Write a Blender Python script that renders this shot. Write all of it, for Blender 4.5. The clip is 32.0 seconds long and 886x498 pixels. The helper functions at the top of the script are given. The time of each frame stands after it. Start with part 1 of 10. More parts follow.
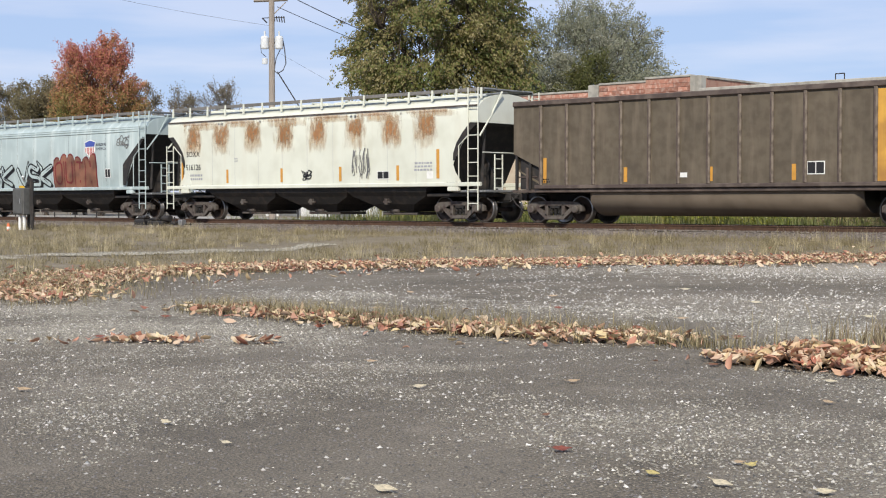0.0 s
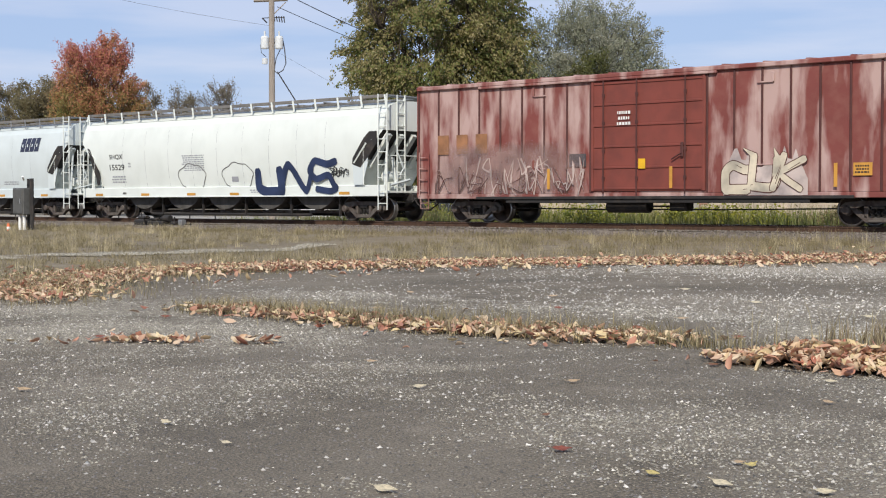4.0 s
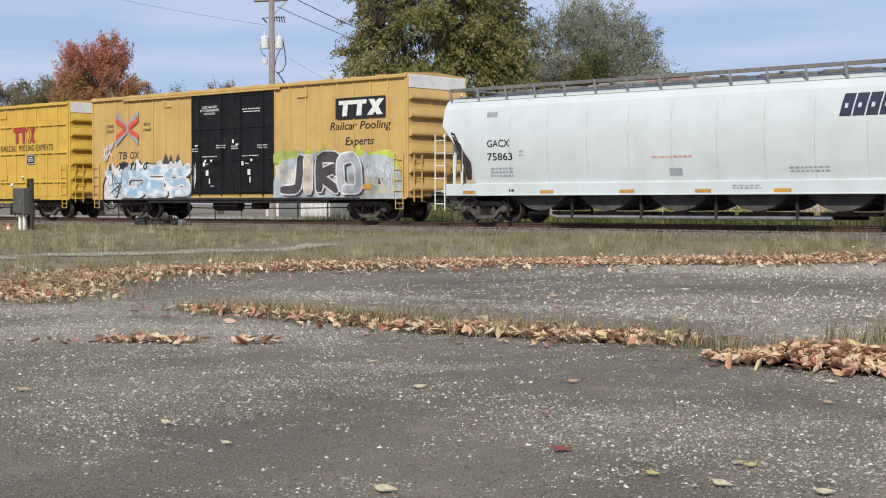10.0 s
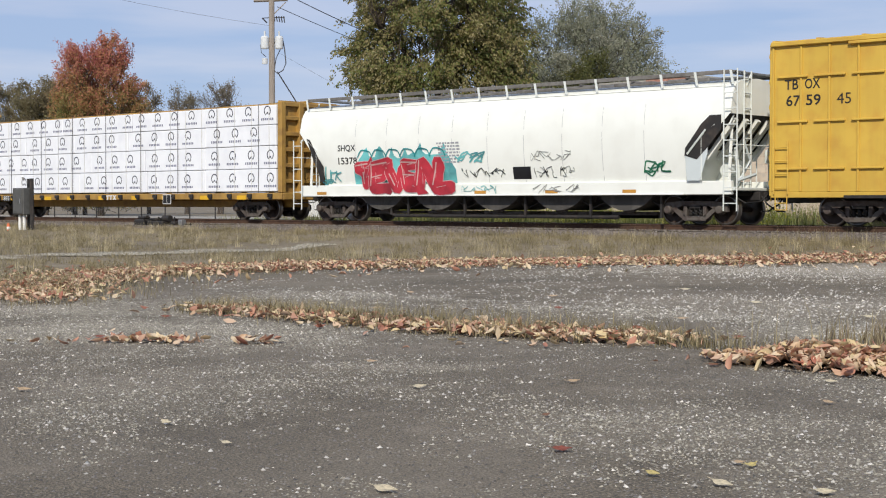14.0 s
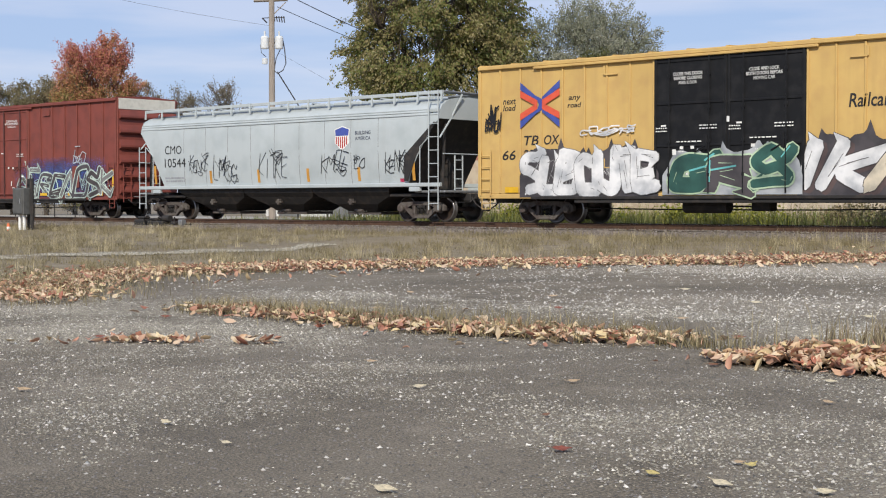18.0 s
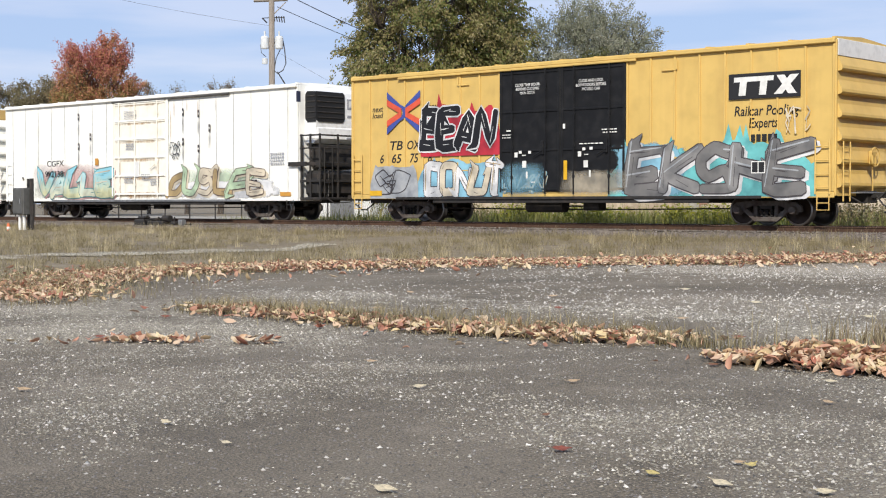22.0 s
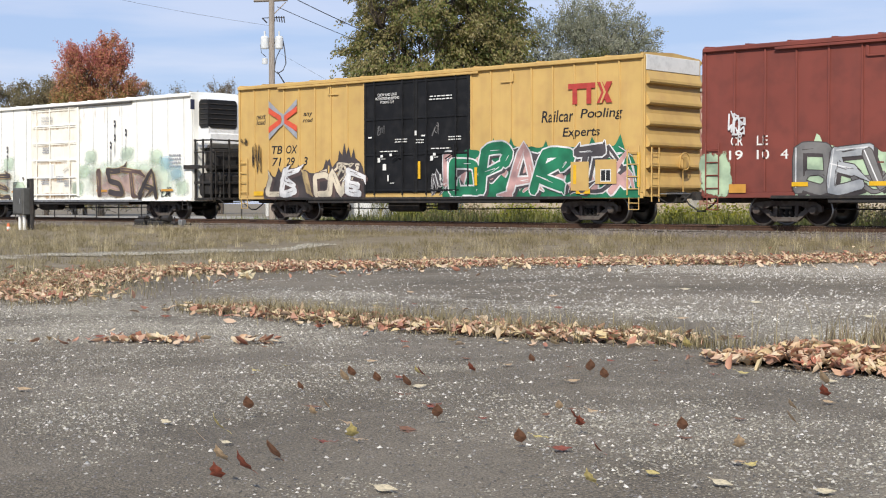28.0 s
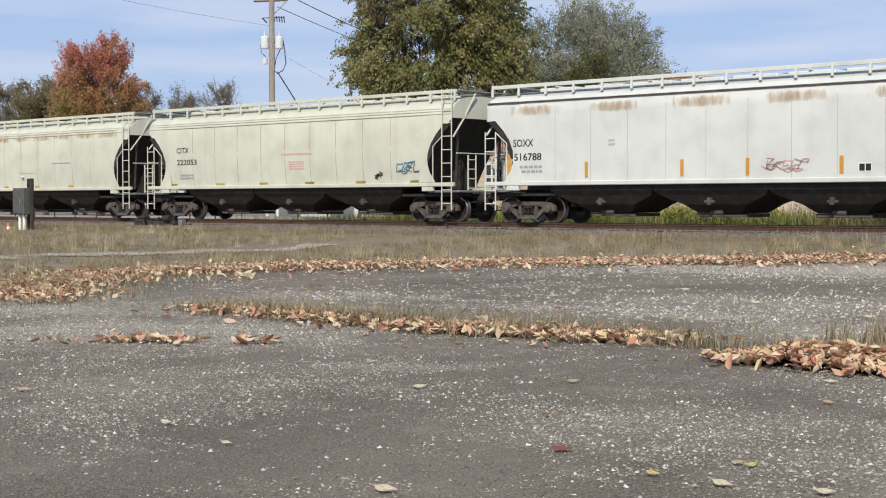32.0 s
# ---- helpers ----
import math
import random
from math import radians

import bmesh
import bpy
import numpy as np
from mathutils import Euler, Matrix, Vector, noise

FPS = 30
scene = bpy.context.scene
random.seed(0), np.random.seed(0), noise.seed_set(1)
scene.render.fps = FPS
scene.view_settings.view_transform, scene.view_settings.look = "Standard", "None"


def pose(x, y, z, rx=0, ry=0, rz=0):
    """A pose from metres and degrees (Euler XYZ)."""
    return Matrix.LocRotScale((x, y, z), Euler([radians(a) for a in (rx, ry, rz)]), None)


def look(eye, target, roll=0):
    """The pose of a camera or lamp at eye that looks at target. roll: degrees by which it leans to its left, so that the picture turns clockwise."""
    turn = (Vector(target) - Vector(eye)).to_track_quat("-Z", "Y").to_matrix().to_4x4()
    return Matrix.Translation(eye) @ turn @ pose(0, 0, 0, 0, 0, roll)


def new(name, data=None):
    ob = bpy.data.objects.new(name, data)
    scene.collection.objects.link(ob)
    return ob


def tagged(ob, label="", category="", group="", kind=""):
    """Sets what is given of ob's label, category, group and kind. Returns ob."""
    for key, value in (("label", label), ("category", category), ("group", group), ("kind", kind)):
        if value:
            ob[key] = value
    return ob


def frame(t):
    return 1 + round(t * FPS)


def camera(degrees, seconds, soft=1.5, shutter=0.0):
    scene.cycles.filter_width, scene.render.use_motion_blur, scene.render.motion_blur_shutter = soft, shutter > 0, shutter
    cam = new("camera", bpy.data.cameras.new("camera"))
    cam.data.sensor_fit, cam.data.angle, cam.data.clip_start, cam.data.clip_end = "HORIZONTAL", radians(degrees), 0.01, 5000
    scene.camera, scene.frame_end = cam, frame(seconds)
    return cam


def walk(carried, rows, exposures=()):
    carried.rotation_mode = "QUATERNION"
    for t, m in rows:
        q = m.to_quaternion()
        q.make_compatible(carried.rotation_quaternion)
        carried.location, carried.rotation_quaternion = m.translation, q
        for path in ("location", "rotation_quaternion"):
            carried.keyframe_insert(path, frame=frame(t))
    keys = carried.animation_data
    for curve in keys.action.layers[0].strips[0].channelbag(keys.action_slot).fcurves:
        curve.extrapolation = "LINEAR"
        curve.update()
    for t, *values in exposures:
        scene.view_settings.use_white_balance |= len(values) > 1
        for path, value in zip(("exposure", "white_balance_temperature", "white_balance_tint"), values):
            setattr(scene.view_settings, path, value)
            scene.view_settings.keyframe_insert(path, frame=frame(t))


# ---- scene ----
# ---- camera: it stands still beside a lot, turned to its left towards a straight track ----
SPEED, GAIN = 13.36, 0.00025          # the train's pace in m/s, and how it gathers
RAIL_Z, TRACK_Y, HALF = 0.66, 38.04, 1.6
EYE = (0.0, 0.0, 1.30)
STILL = pose(*EYE, 88.2, 0.0, 42.13)
cam = camera(34.13, 32.0, soft=1.1)
STOPS = [(0.0, 0.06), (1.0, 0.01), (2.0, -0.04), (3.0, 0.02), (5.5, -0.18), (6.0, -0.18), (7.0, -0.15), (8.0, -0.16), (9.0, -0.12), (10.0, -0.14), (11.0, -0.17), (12.0, -0.10),
         (13.0, -0.13), (14.0, -0.2), (16.5, -0.24), (17.0, -0.22), (18.0, -0.05), (19.0, 0.03), (20.0, 0.10), (21.0, 0.11), (22.0, 0.06), (23.0, -0.13), (24.0, -0.22), (25.0, -0.22),
         (28.0, 0.05), (29.0, -0.1), (30.0, -0.2), (31.0, -0.17), (32.0, -0.07)]
walk(cam, [(0.0, STILL), (32.0, STILL)], exposures=STOPS)

# ---- sky and sun ----
SUN_UP, SUN_ROUND = radians(36.0), radians(149.0)
world = bpy.data.worlds.new("sky")
scene.world = world
world.use_nodes = True
wn, wl = world.node_tree.nodes, world.node_tree.links
wn.clear()
w_out, w_bg, w_sky = wn.new("ShaderNodeOutputWorld"), wn.new("ShaderNodeBackground"), wn.new("ShaderNodeTexSky")
w_sky.sky_type, w_sky.sun_disc = "NISHITA", False
w_sky.sun_elevation, w_sky.sun_rotation = SUN_UP, SUN_ROUND
w_sky.air_density, w_sky.dust_density, w_sky.ozone_density = 1.0, 0.3, 3.0
w_co, w_map, w_no, w_ra, w_mix = (wn.new("ShaderNodeTexCoord"), wn.new("ShaderNodeMapping"), wn.new("ShaderNodeTexNoise"),
                                  wn.new("ShaderNodeValToRGB"), wn.new("ShaderNodeMix"))
w_mix.data_type = "RGBA"
w_map.inputs["Rotation"].default_value = (radians(5.0), radians(-7.0), 0.0)
w_map.inputs["Scale"].default_value = (1.6, 1.6, 13.0)
w_no.inputs["Scale"].default_value, w_no.inputs["Detail"].default_value = 3.2, 7.0
w_ra.color_ramp.elements[0].position, w_ra.color_ramp.elements[1].position = 0.40, 0.64
w_ra.color_ramp.elements[0].color = (0.0, 0.0, 0.0, 1)
w_ra.color_ramp.elements[1].color = (1.0, 1.0, 1.0, 1)
w_mix.inputs["A"].default_value, w_mix.inputs["B"].default_value = (4.5, 5.85, 8.9, 1), (6.3, 7.0, 9.3, 1)
w_all = wn.new("ShaderNodeMix")
w_all.data_type = "RGBA"
w_all.inputs["Factor"].default_value = 0.78
wl.new(w_co.outputs["Generated"], w_map.inputs["Vector"])
wl.new(w_map.outputs["Vector"], w_no.inputs["Vector"])
wl.new(w_no.outputs["Fac"], w_ra.inputs["Fac"])
wl.new(w_ra.outputs["Color"], w_mix.inputs["Factor"])
wl.new(w_sky.outputs["Color"], w_all.inputs["A"])
wl.new(w_mix.outputs["Result"], w_all.inputs["B"])
wl.new(w_all.outputs["Result"], w_bg.inputs["Color"])
w_bg.inputs["Strength"].default_value = 0.10
wl.new(w_bg.outputs["Background"], w_out.inputs["Surface"])
sun_data = bpy.data.lights.new("sun", "SUN")
sun_data.energy, sun_data.angle, sun_data.color = 4.7, radians(0.55), (1.0, 0.93, 0.82)
sun = new("sun", sun_data)
to_sun = Vector((math.sin(SUN_ROUND) * math.cos(SUN_UP), math.cos(SUN_ROUND) * math.cos(SUN_UP), math.sin(SUN_UP)))
sun.matrix_world = look(to_sun * 60, (0, 0, 0))


# ---- materials ----
def shader(name, col, rough=0.6, metal=0.0, col2=None, grain=8.0, wear=(0.45, 0.7), patch=0.6, shade=0.25, streak=0.0,
           streak_col=(0.05, 0.04, 0.03), streak_at=(0.5, 0.75), streak_scale=(3.0, 3.0, 0.25), bump=0.15, bump_scale=40.0,
           stretch=(1, 1, 1), vary=0.0, spec=0.4, trans=0.0):
    """Painted, dusty or natural surface: two tones by grain, broad patches, streaks that run down, fine relief."""
    m = bpy.data.materials.new(name)
    m.use_nodes = True
    n, l = m.node_tree.nodes, m.node_tree.links
    b = n["Principled BSDF"]
    b.inputs["Roughness"].default_value, b.inputs["Metallic"].default_value = rough, metal
    b.inputs["Specular IOR Level"].default_value = spec
    co, mp = n.new("ShaderNodeTexCoord"), n.new("ShaderNodeMapping")
    mp.inputs["Scale"].default_value = stretch
    l.new(co.outputs["Object"], mp.inputs["Vector"])

    def field(scale, detail, lo, hi, vec):
        t, r = n.new("ShaderNodeTexNoise"), n.new("ShaderNodeMapRange")
        t.inputs["Scale"].default_value, t.inputs["Detail"].default_value = scale, detail
        l.new(vec, t.inputs["Vector"])
        l.new(t.outputs["Fac"], r.inputs["Value"])
        r.inputs["From Min"].default_value, r.inputs["From Max"].default_value = lo, hi
        return r.outputs["Result"], t.outputs["Fac"]

    def mix(f, a, bb, kind="MIX"):
        x = n.new("ShaderNodeMix")
        x.data_type, x.blend_type = "RGBA", kind
        for sock, v in (("Factor", f), ("A", a), ("B", bb)):
            if isinstance(v, (int, float)):
                x.inputs[sock].default_value = v
            elif isinstance(v, tuple):
                x.inputs[sock].default_value = (*v, 1)
            else:
                l.new(v, x.inputs[sock])
        return x.outputs["Result"]

    c2 = col2 or tuple(v * 0.7 for v in col)
    f1, _ = field(grain, 6.0, wear[0], wear[1], mp.outputs["Vector"])
    c = mix(f1, col, c2)
    f2, _ = field(patch, 3.0, 0.3, 0.7, mp.outputs["Vector"])
    c = mix(f2, c, mix(shade, c, (0.0, 0.0, 0.0)))
    if streak:
        ms = n.new("ShaderNodeMapping")
        ms.inputs["Scale"].default_value = streak_scale
        l.new(co.outputs["Object"], ms.inputs["Vector"])
        f3, _ = field(1.0, 7.0, streak_at[0], streak_at[1], ms.outputs["Vector"])
        mul = n.new("ShaderNodeMath")
        mul.operation = "MULTIPLY"
        mul.inputs[1].default_value = streak
        l.new(f3, mul.inputs[0])
        c = mix(mul.outputs[0], c, streak_col)
    if vary:
        gi, hs = n.new("ShaderNodeNewGeometry"), n.new("ShaderNodeHueSaturation")
        r1 = n.new("ShaderNodeMapRange")
        r1.inputs["To Min"].default_value, r1.inputs["To Max"].default_value = 1 - vary, 1 + vary
        l.new(gi.outputs["Random Per Island"], r1.inputs["Value"])
        l.new(r1.outputs["Result"], hs.inputs["Value"])
        l.new(c, hs.inputs["Color"])
        c = hs.outputs["Color"]
    l.new(c, b.inputs["Base Color"])
    if bump:
        t, bp = n.new("ShaderNodeTexNoise"), n.new("ShaderNodeBump")
        t.inputs["Scale"].default_value, t.inputs["Detail"].default_value = bump_scale, 5.0
        l.new(mp.outputs["Vector"], t.inputs["Vector"])
        l.new(t.outputs["Fac"], bp.inputs["Height"])
        bp.inputs["Strength"].default_value, bp.inputs["Distance"].default_value = bump, 0.02
        l.new(bp.outputs["Normal"], b.inputs["Normal"])
    if trans:
        tr, ad = n.new("ShaderNodeBsdfTranslucent"), n.new("ShaderNodeMixShader")
        l.new(c, tr.inputs["Color"])
        ad.inputs["Fac"].default_value = trans
        l.new(b.outputs["BSDF"], ad.inputs[1])
        l.new(tr.outputs["BSDF"], ad.inputs[2])
        l.new(ad.outputs["Shader"], n["Material Output"].inputs["Surface"])
    return m


def flat(name, col, rough=0.6, metal=0.0, shade=0.15):
    return shader(name, col, rough, metal, tuple(v * 0.82 for v in col), grain=5.0, shade=shade, bump=0.05)


def leafy(name, tones, trans=0.35, rough=0.55, clump=0.35, rise=None, spread=0.55):
    """Foliage: a tone for each leaf, and broad drifts of tone through the crown; rise: heights between which the later tones take over."""
    m = bpy.data.materials.new(name)
    m.use_nodes = True
    n, l = m.node_tree.nodes, m.node_tree.links
    b = n["Principled BSDF"]
    b.inputs["Roughness"].default_value, b.inputs["Specular IOR Level"].default_value = rough, 0.3
    g, co, t, a, r = (n.new("ShaderNodeNewGeometry"), n.new("ShaderNodeTexCoord"), n.new("ShaderNodeTexNoise"),
                      n.new("ShaderNodeMath"), n.new("ShaderNodeValToRGB"))
    t.inputs["Scale"].default_value, t.inputs["Detail"].default_value = clump, 4.0
    l.new(co.outputs["Object"], t.inputs["Vector"])
    a.operation = "MULTIPLY_ADD"
    l.new(g.outputs["Random Per Island"], a.inputs[0])
    a.inputs[1].default_value = spread
    mr = n.new("ShaderNodeMapRange")
    mr.inputs["From Min"].default_value, mr.inputs["From Max"].default_value, mr.inputs["To Max"].default_value = 0.3, 0.7, 1.0 - spread
    l.new(t.outputs["Fac"], mr.inputs["Value"])
    l.new(mr.outputs["Result"], a.inputs[2])
    fac = a.outputs[0]
    if rise:
        sp, up, su = n.new("ShaderNodeSeparateXYZ"), n.new("ShaderNodeMapRange"), n.new("ShaderNodeMath")
        l.new(co.outputs["Object"], sp.inputs["Vector"])
        l.new(sp.outputs["Z"], up.inputs["Value"])
        up.inputs["From Min"].default_value, up.inputs["From Max"].default_value = rise
        up.inputs["To Min"].default_value, up.inputs["To Max"].default_value = -0.35, 0.35
        su.operation = "ADD"
        l.new(fac, su.inputs[0])
        l.new(up.outputs["Result"], su.inputs[1])
        fac = su.outputs[0]
    l.new(fac, r.inputs["Fac"])
    e = r.color_ramp.elements
    while len(e) < len(tones):
        e.new(0.5)
    for i, c in enumerate(tones):
        e[i].position, e[i].color = i / (len(tones) - 1), (*c, 1)
    l.new(r.outputs["Color"], b.inputs["Base Color"])
    tr, ad = n.new("ShaderNodeBsdfTranslucent"), n.new("ShaderNodeMixShader")
    l.new(r.outputs["Color"], tr.inputs["Color"])
    ad.inputs["Fac"].default_value = trans
    l.new(b.outputs["BSDF"], ad.inputs[1])
    l.new(tr.outputs["BSDF"], ad.inputs[2])
    l.new(ad.outputs["Shader"], n["Material Output"].inputs["Surface"])
    return m


SOFT = {}


def soft(m, kind="cloud"):
    """The same paint or rust laid thinly: its cover fades unevenly towards its edges."""
    if (m.name, kind) in SOFT:
        return SOFT[m.name, kind]
    s = m.copy()
    s.name = m.name + "_thin_" + kind
    n, l = s.node_tree.nodes, s.node_tree.links
    out, b = n["Material Output"], n["Principled BSDF"]
    co, sp, no, mp = n.new("ShaderNodeTexCoord"), n.new("ShaderNodeSeparateXYZ"), n.new("ShaderNodeTexNoise"), n.new("ShaderNodeMapping")
    l.new(co.outputs["Generated"], sp.inputs["Vector"])
    l.new(co.outputs["Object"], mp.inputs["Vector"])
    l.new(mp.outputs["Vector"], no.inputs["Vector"])
    scale, stretch, lo, hi, gain, most = {"cloud": (2.6, (1, 1, 1), 0.20, 0.34, 1.5, 1.0), "rust": (1.0, (9, 9, 1.3), 0.35, 0.95, 2.6, 0.92), "blotch": (1.0, (8, 8, 3.5), 0.32, 1.05, 3.0, 0.72), "haze": (1.6, (1, 1, 1), 0.15, 0.9, 1.2, 0.6), "stain": (1.0, (5, 5, 1.6), 0.30, 1.15, 2.3, 0.55)}[kind]
    mp.inputs["Scale"].default_value = stretch
    no.inputs["Scale"].default_value, no.inputs["Detail"].default_value, no.inputs["Roughness"].default_value = scale, 8.0, 0.62

    def math_node(op, a, v):
        q = n.new("ShaderNodeMath")
        q.operation = op
        l.new(a, q.inputs[0])
        if isinstance(v, (int, float)):
            q.inputs[1].default_value = v
        else:
            l.new(v, q.inputs[1])
        return q.outputs[0]
    sides = []
    for ax in ("X", "Z"):
        d = math_node("ABSOLUTE", math_node("SUBTRACT", sp.outputs[ax], 0.5), 0)
        d = math_node("POWER", math_node("MULTIPLY", d, 2.0), 2.6)
        q = n.new("ShaderNodeMath")
        q.operation, q.inputs[0].default_value = "SUBTRACT", 1.0
        l.new(d, q.inputs[1])
        sides.append(q.outputs[0])
    f = math_node("MULTIPLY", *sides)
    f = math_node("ADD", f, math_node("MULTIPLY", math_node("SUBTRACT", no.outputs["Fac"], 0.5), gain))
    edge = math_node("MULTIPLY", *sides)
    mr = n.new("ShaderNodeMapRange")
    mr.inputs["From Min"].default_value, mr.inputs["From Max"].default_value, mr.inputs["To Max"].default_value = lo, hi, most
    l.new(f, mr.inputs["Value"])
    lim = n.new("ShaderNodeMapRange")
    lim.inputs["From Max"].default_value = 0.12
    l.new(edge, lim.inputs["Value"])
    cover = math_node("MULTIPLY", mr.outputs["Result"], lim.outputs["Result"])
    tr, mx = n.new("ShaderNodeBsdfTransparent"), n.new("ShaderNodeMixShader")
    l.new(cover, mx.inputs["Fac"])
    l.new(tr.outputs["BSDF"], mx.inputs[1])
    l.new(b.outputs["BSDF"], mx.inputs[2])
    l.new(mx.outputs["Shader"], out.inputs["Surface"])
    SOFT[m.name, kind] = s
    return s


M_ASPHALT = shader("asphalt", (0.112, 0.094, 0.069), 0.95, 0, (0.30, 0.25, 0.178), grain=75.0, wear=(0.44, 0.64), patch=0.35, shade=0.36,
                   streak=0.36, streak_col=(0.265, 0.228, 0.175), streak_at=(0.46, 0.70), streak_scale=(0.5, 0.36, 1), bump=1.0, bump_scale=75.0)


def dusty(m, spots, tone, grit):
    """Drifts of pale fines lying on a surface: soft uneven ovals (x, y, half-width, half-depth, turn, cover) broken by noise."""
    n, l = m.node_tree.nodes, m.node_tree.links
    b = n["Principled BSDF"]
    base = b.inputs["Base Color"].links[0].from_socket
    co, no, fi = n.new("ShaderNodeTexCoord"), n.new("ShaderNodeTexNoise"), n.new("ShaderNodeTexNoise")
    no.inputs["Scale"].default_value, no.inputs["Detail"].default_value = 1.9, 8.0
    fi.inputs["Scale"].default_value, fi.inputs["Detail"].default_value = grit, 3.0
    for q in (no, fi):
        l.new(co.outputs["Object"], q.inputs["Vector"])
    cover = None
    for x, y, w, d, turn, amount in spots:
        mp, gr, mr = n.new("ShaderNodeMapping"), n.new("ShaderNodeTexGradient"), n.new("ShaderNodeMapRange")
        mp.vector_type, gr.gradient_type = "TEXTURE", "SPHERICAL"
        mp.inputs["Location"].default_value, mp.inputs["Rotation"].default_value, mp.inputs["Scale"].default_value = (x, y, 0), (0, 0, radians(turn)), (w, d, 9)
        l.new(co.outputs["Object"], mp.inputs["Vector"])
        l.new(mp.outputs["Vector"], gr.inputs["Vector"])
        ad = n.new("ShaderNodeMath")
        ad.operation = "MULTIPLY_ADD"
        ad.inputs[1].default_value = 1.7
        l.new(no.outputs["Fac"], ad.inputs[0])
        l.new(gr.outputs["Fac"], ad.inputs[2])
        mr.inputs["From Min"].default_value, mr.inputs["From Max"].default_value, mr.inputs["To Max"].default_value = 0.95, 1.6, amount
        l.new(ad.outputs[0], mr.inputs["Value"])
        if cover is None:
            cover = mr.outputs["Result"]
        else:
            mx = n.new("ShaderNodeMath")
            mx.operation = "MAXIMUM"
            l.new(cover, mx.inputs[0])
            l.new(mr.outputs["Result"], mx.inputs[1])
            cover = mx.outputs[0]
    gr2, mu, mix = n.new("ShaderNodeMapRange"), n.new("ShaderNodeMath"), n.new("ShaderNodeMix")
    gr2.inputs["From Min"].default_value, gr2.inputs["From Max"].default_value, gr2.inputs["To Min"].default_value = 0.38, 0.58, 0.25
    l.new(fi.outputs["Fac"], gr2.inputs["Value"])
    mu.operation = "MULTIPLY"
    l.new(cover, mu.inputs[0])
    l.new(gr2.outputs["Result"], mu.inputs[1])
    mix.data_type = "RGBA"
    l.new(mu.outputs[0], mix.inputs["Factor"])
    l.new(base, mix.inputs["A"])
    mix.inputs["B"].default_value = (*tone, 1)
    l.new(mix.outputs["Result"], b.inputs["Base Color"])


# drifts on the lot, given by metres to the right of and ahead of the eye
DRIFTS = [(2.6, 10.4, 1.7, 1.4, 0.55), (-2.9, 14.2, 3.2, 3.0, 0.9), (-2.3, 9.3, 1.9, 2.6, 0.6), (-1.9, 8.3, 0.9, 0.55, 0.5), (-0.35, 11.2, 1.1, 0.5, 0.8), (1.55, 8.1, 1.9, 1.3, 0.78), 
          (4.2, 17.6, 4.0, 3.0, 1.05), (9.0, 27.5, 6.5, 3.8, 2.0), (2.3, 6.9, 1.6, 1.7, 0.85), (-3.1, 7.6, 1.2, 2.6, 0.75), (3.3, 8.8, 1.3, 2.4, 0.6), (4.1, 14.2, 1.6, 1.6, 1.25), (-1.6, 20.0, 2.5, 2.0, 0.5), (-3.2, 6.4, 1.0, 0.8, 0.5), (-4.2, 17.5, 3.0, 2.4, 0.8)]
dusty(M_ASPHALT, [(r * 0.742 - d * 0.671, r * 0.671 + d * 0.742, w, dd, 42.1, c * 0.62) for r, d, w, dd, c in DRIFTS], (0.34, 0.295, 0.228), 60.0)
M_SOIL = shader("dry_soil", (0.205, 0.165, 0.108), 0.95, 0, (0.27, 0.228, 0.155), grain=2.2, patch=0.12, shade=0.25, bump=0.6, bump_scale=9.0)
M_PALE = shader("pale_gravel", (0.42, 0.39, 0.34), 0.95, 0, (0.30, 0.28, 0.24), grain=7.0, patch=0.7, shade=0.2, bump=0.6, bump_scale=25.0)
M_BALLAST = shader("ballast_bed", (0.17, 0.14, 0.12), 0.95, 0, (0.27, 0.24, 0.21), grain=11.0, patch=0.5, shade=0.3, bump=1.0, bump_scale=16.0)
M_STONE = shader("ballast_stone", (0.22, 0.19, 0.165), 0.9, 0, grain=6.0, vary=0.55, bump=0.3)
M_CHIP = shader("white_chips", (0.62, 0.58, 0.51), 0.85, 0, (0.42, 0.395, 0.355), grain=12.0, vary=0.4, bump=0.2)
M_PALECHIP = shader("pale_chips", (0.38, 0.352, 0.28), 0.9, 0, (0.29, 0.262, 0.21), grain=12.0, vary=0.4, bump=0.2)
M_GREYCHIP = shader("grey_chips", (0.21, 0.19, 0.165), 0.9, 0, (0.14, 0.127, 0.11), grain=12.0, vary=0.5, bump=0.2)
M_RAILSIDE = shader("rusty_rail", (0.10, 0.055, 0.035), 0.85, 0.2, (0.06, 0.035, 0.025), grain=9.0, bump=0.3)
M_RAILTOP = shader("worn_rail_head", (0.42, 0.40, 0.38), 0.28, 0.9, grain=3.0, stretch=(0.2, 4, 4), bump=0.02)
M_TIE = shader("creosoted_timber", (0.075, 0.058, 0.045), 0.9, 0, (0.12, 0.10, 0.08), grain=5.0, stretch=(6, 0.6, 6), bump=0.5)
# black steel; on the hoppers' sloping ends it also paints the shade
M_STEEL = shader("grimy_black_steel_and_end_shade", (0.026, 0.024, 0.023), 0.7, 0.05, (0.07, 0.054, 0.044), grain=4.0, wear=(0.5, 0.8), shade=0.3, bump=0.3)
M_BAY = shader("dusty_grey_bay_paint", (0.085, 0.080, 0.074), 0.7, 0, (0.05, 0.046, 0.042), grain=4.0, shade=0.3, streak=0.4, streak_col=(0.14, 0.13, 0.115), bump=0.2)
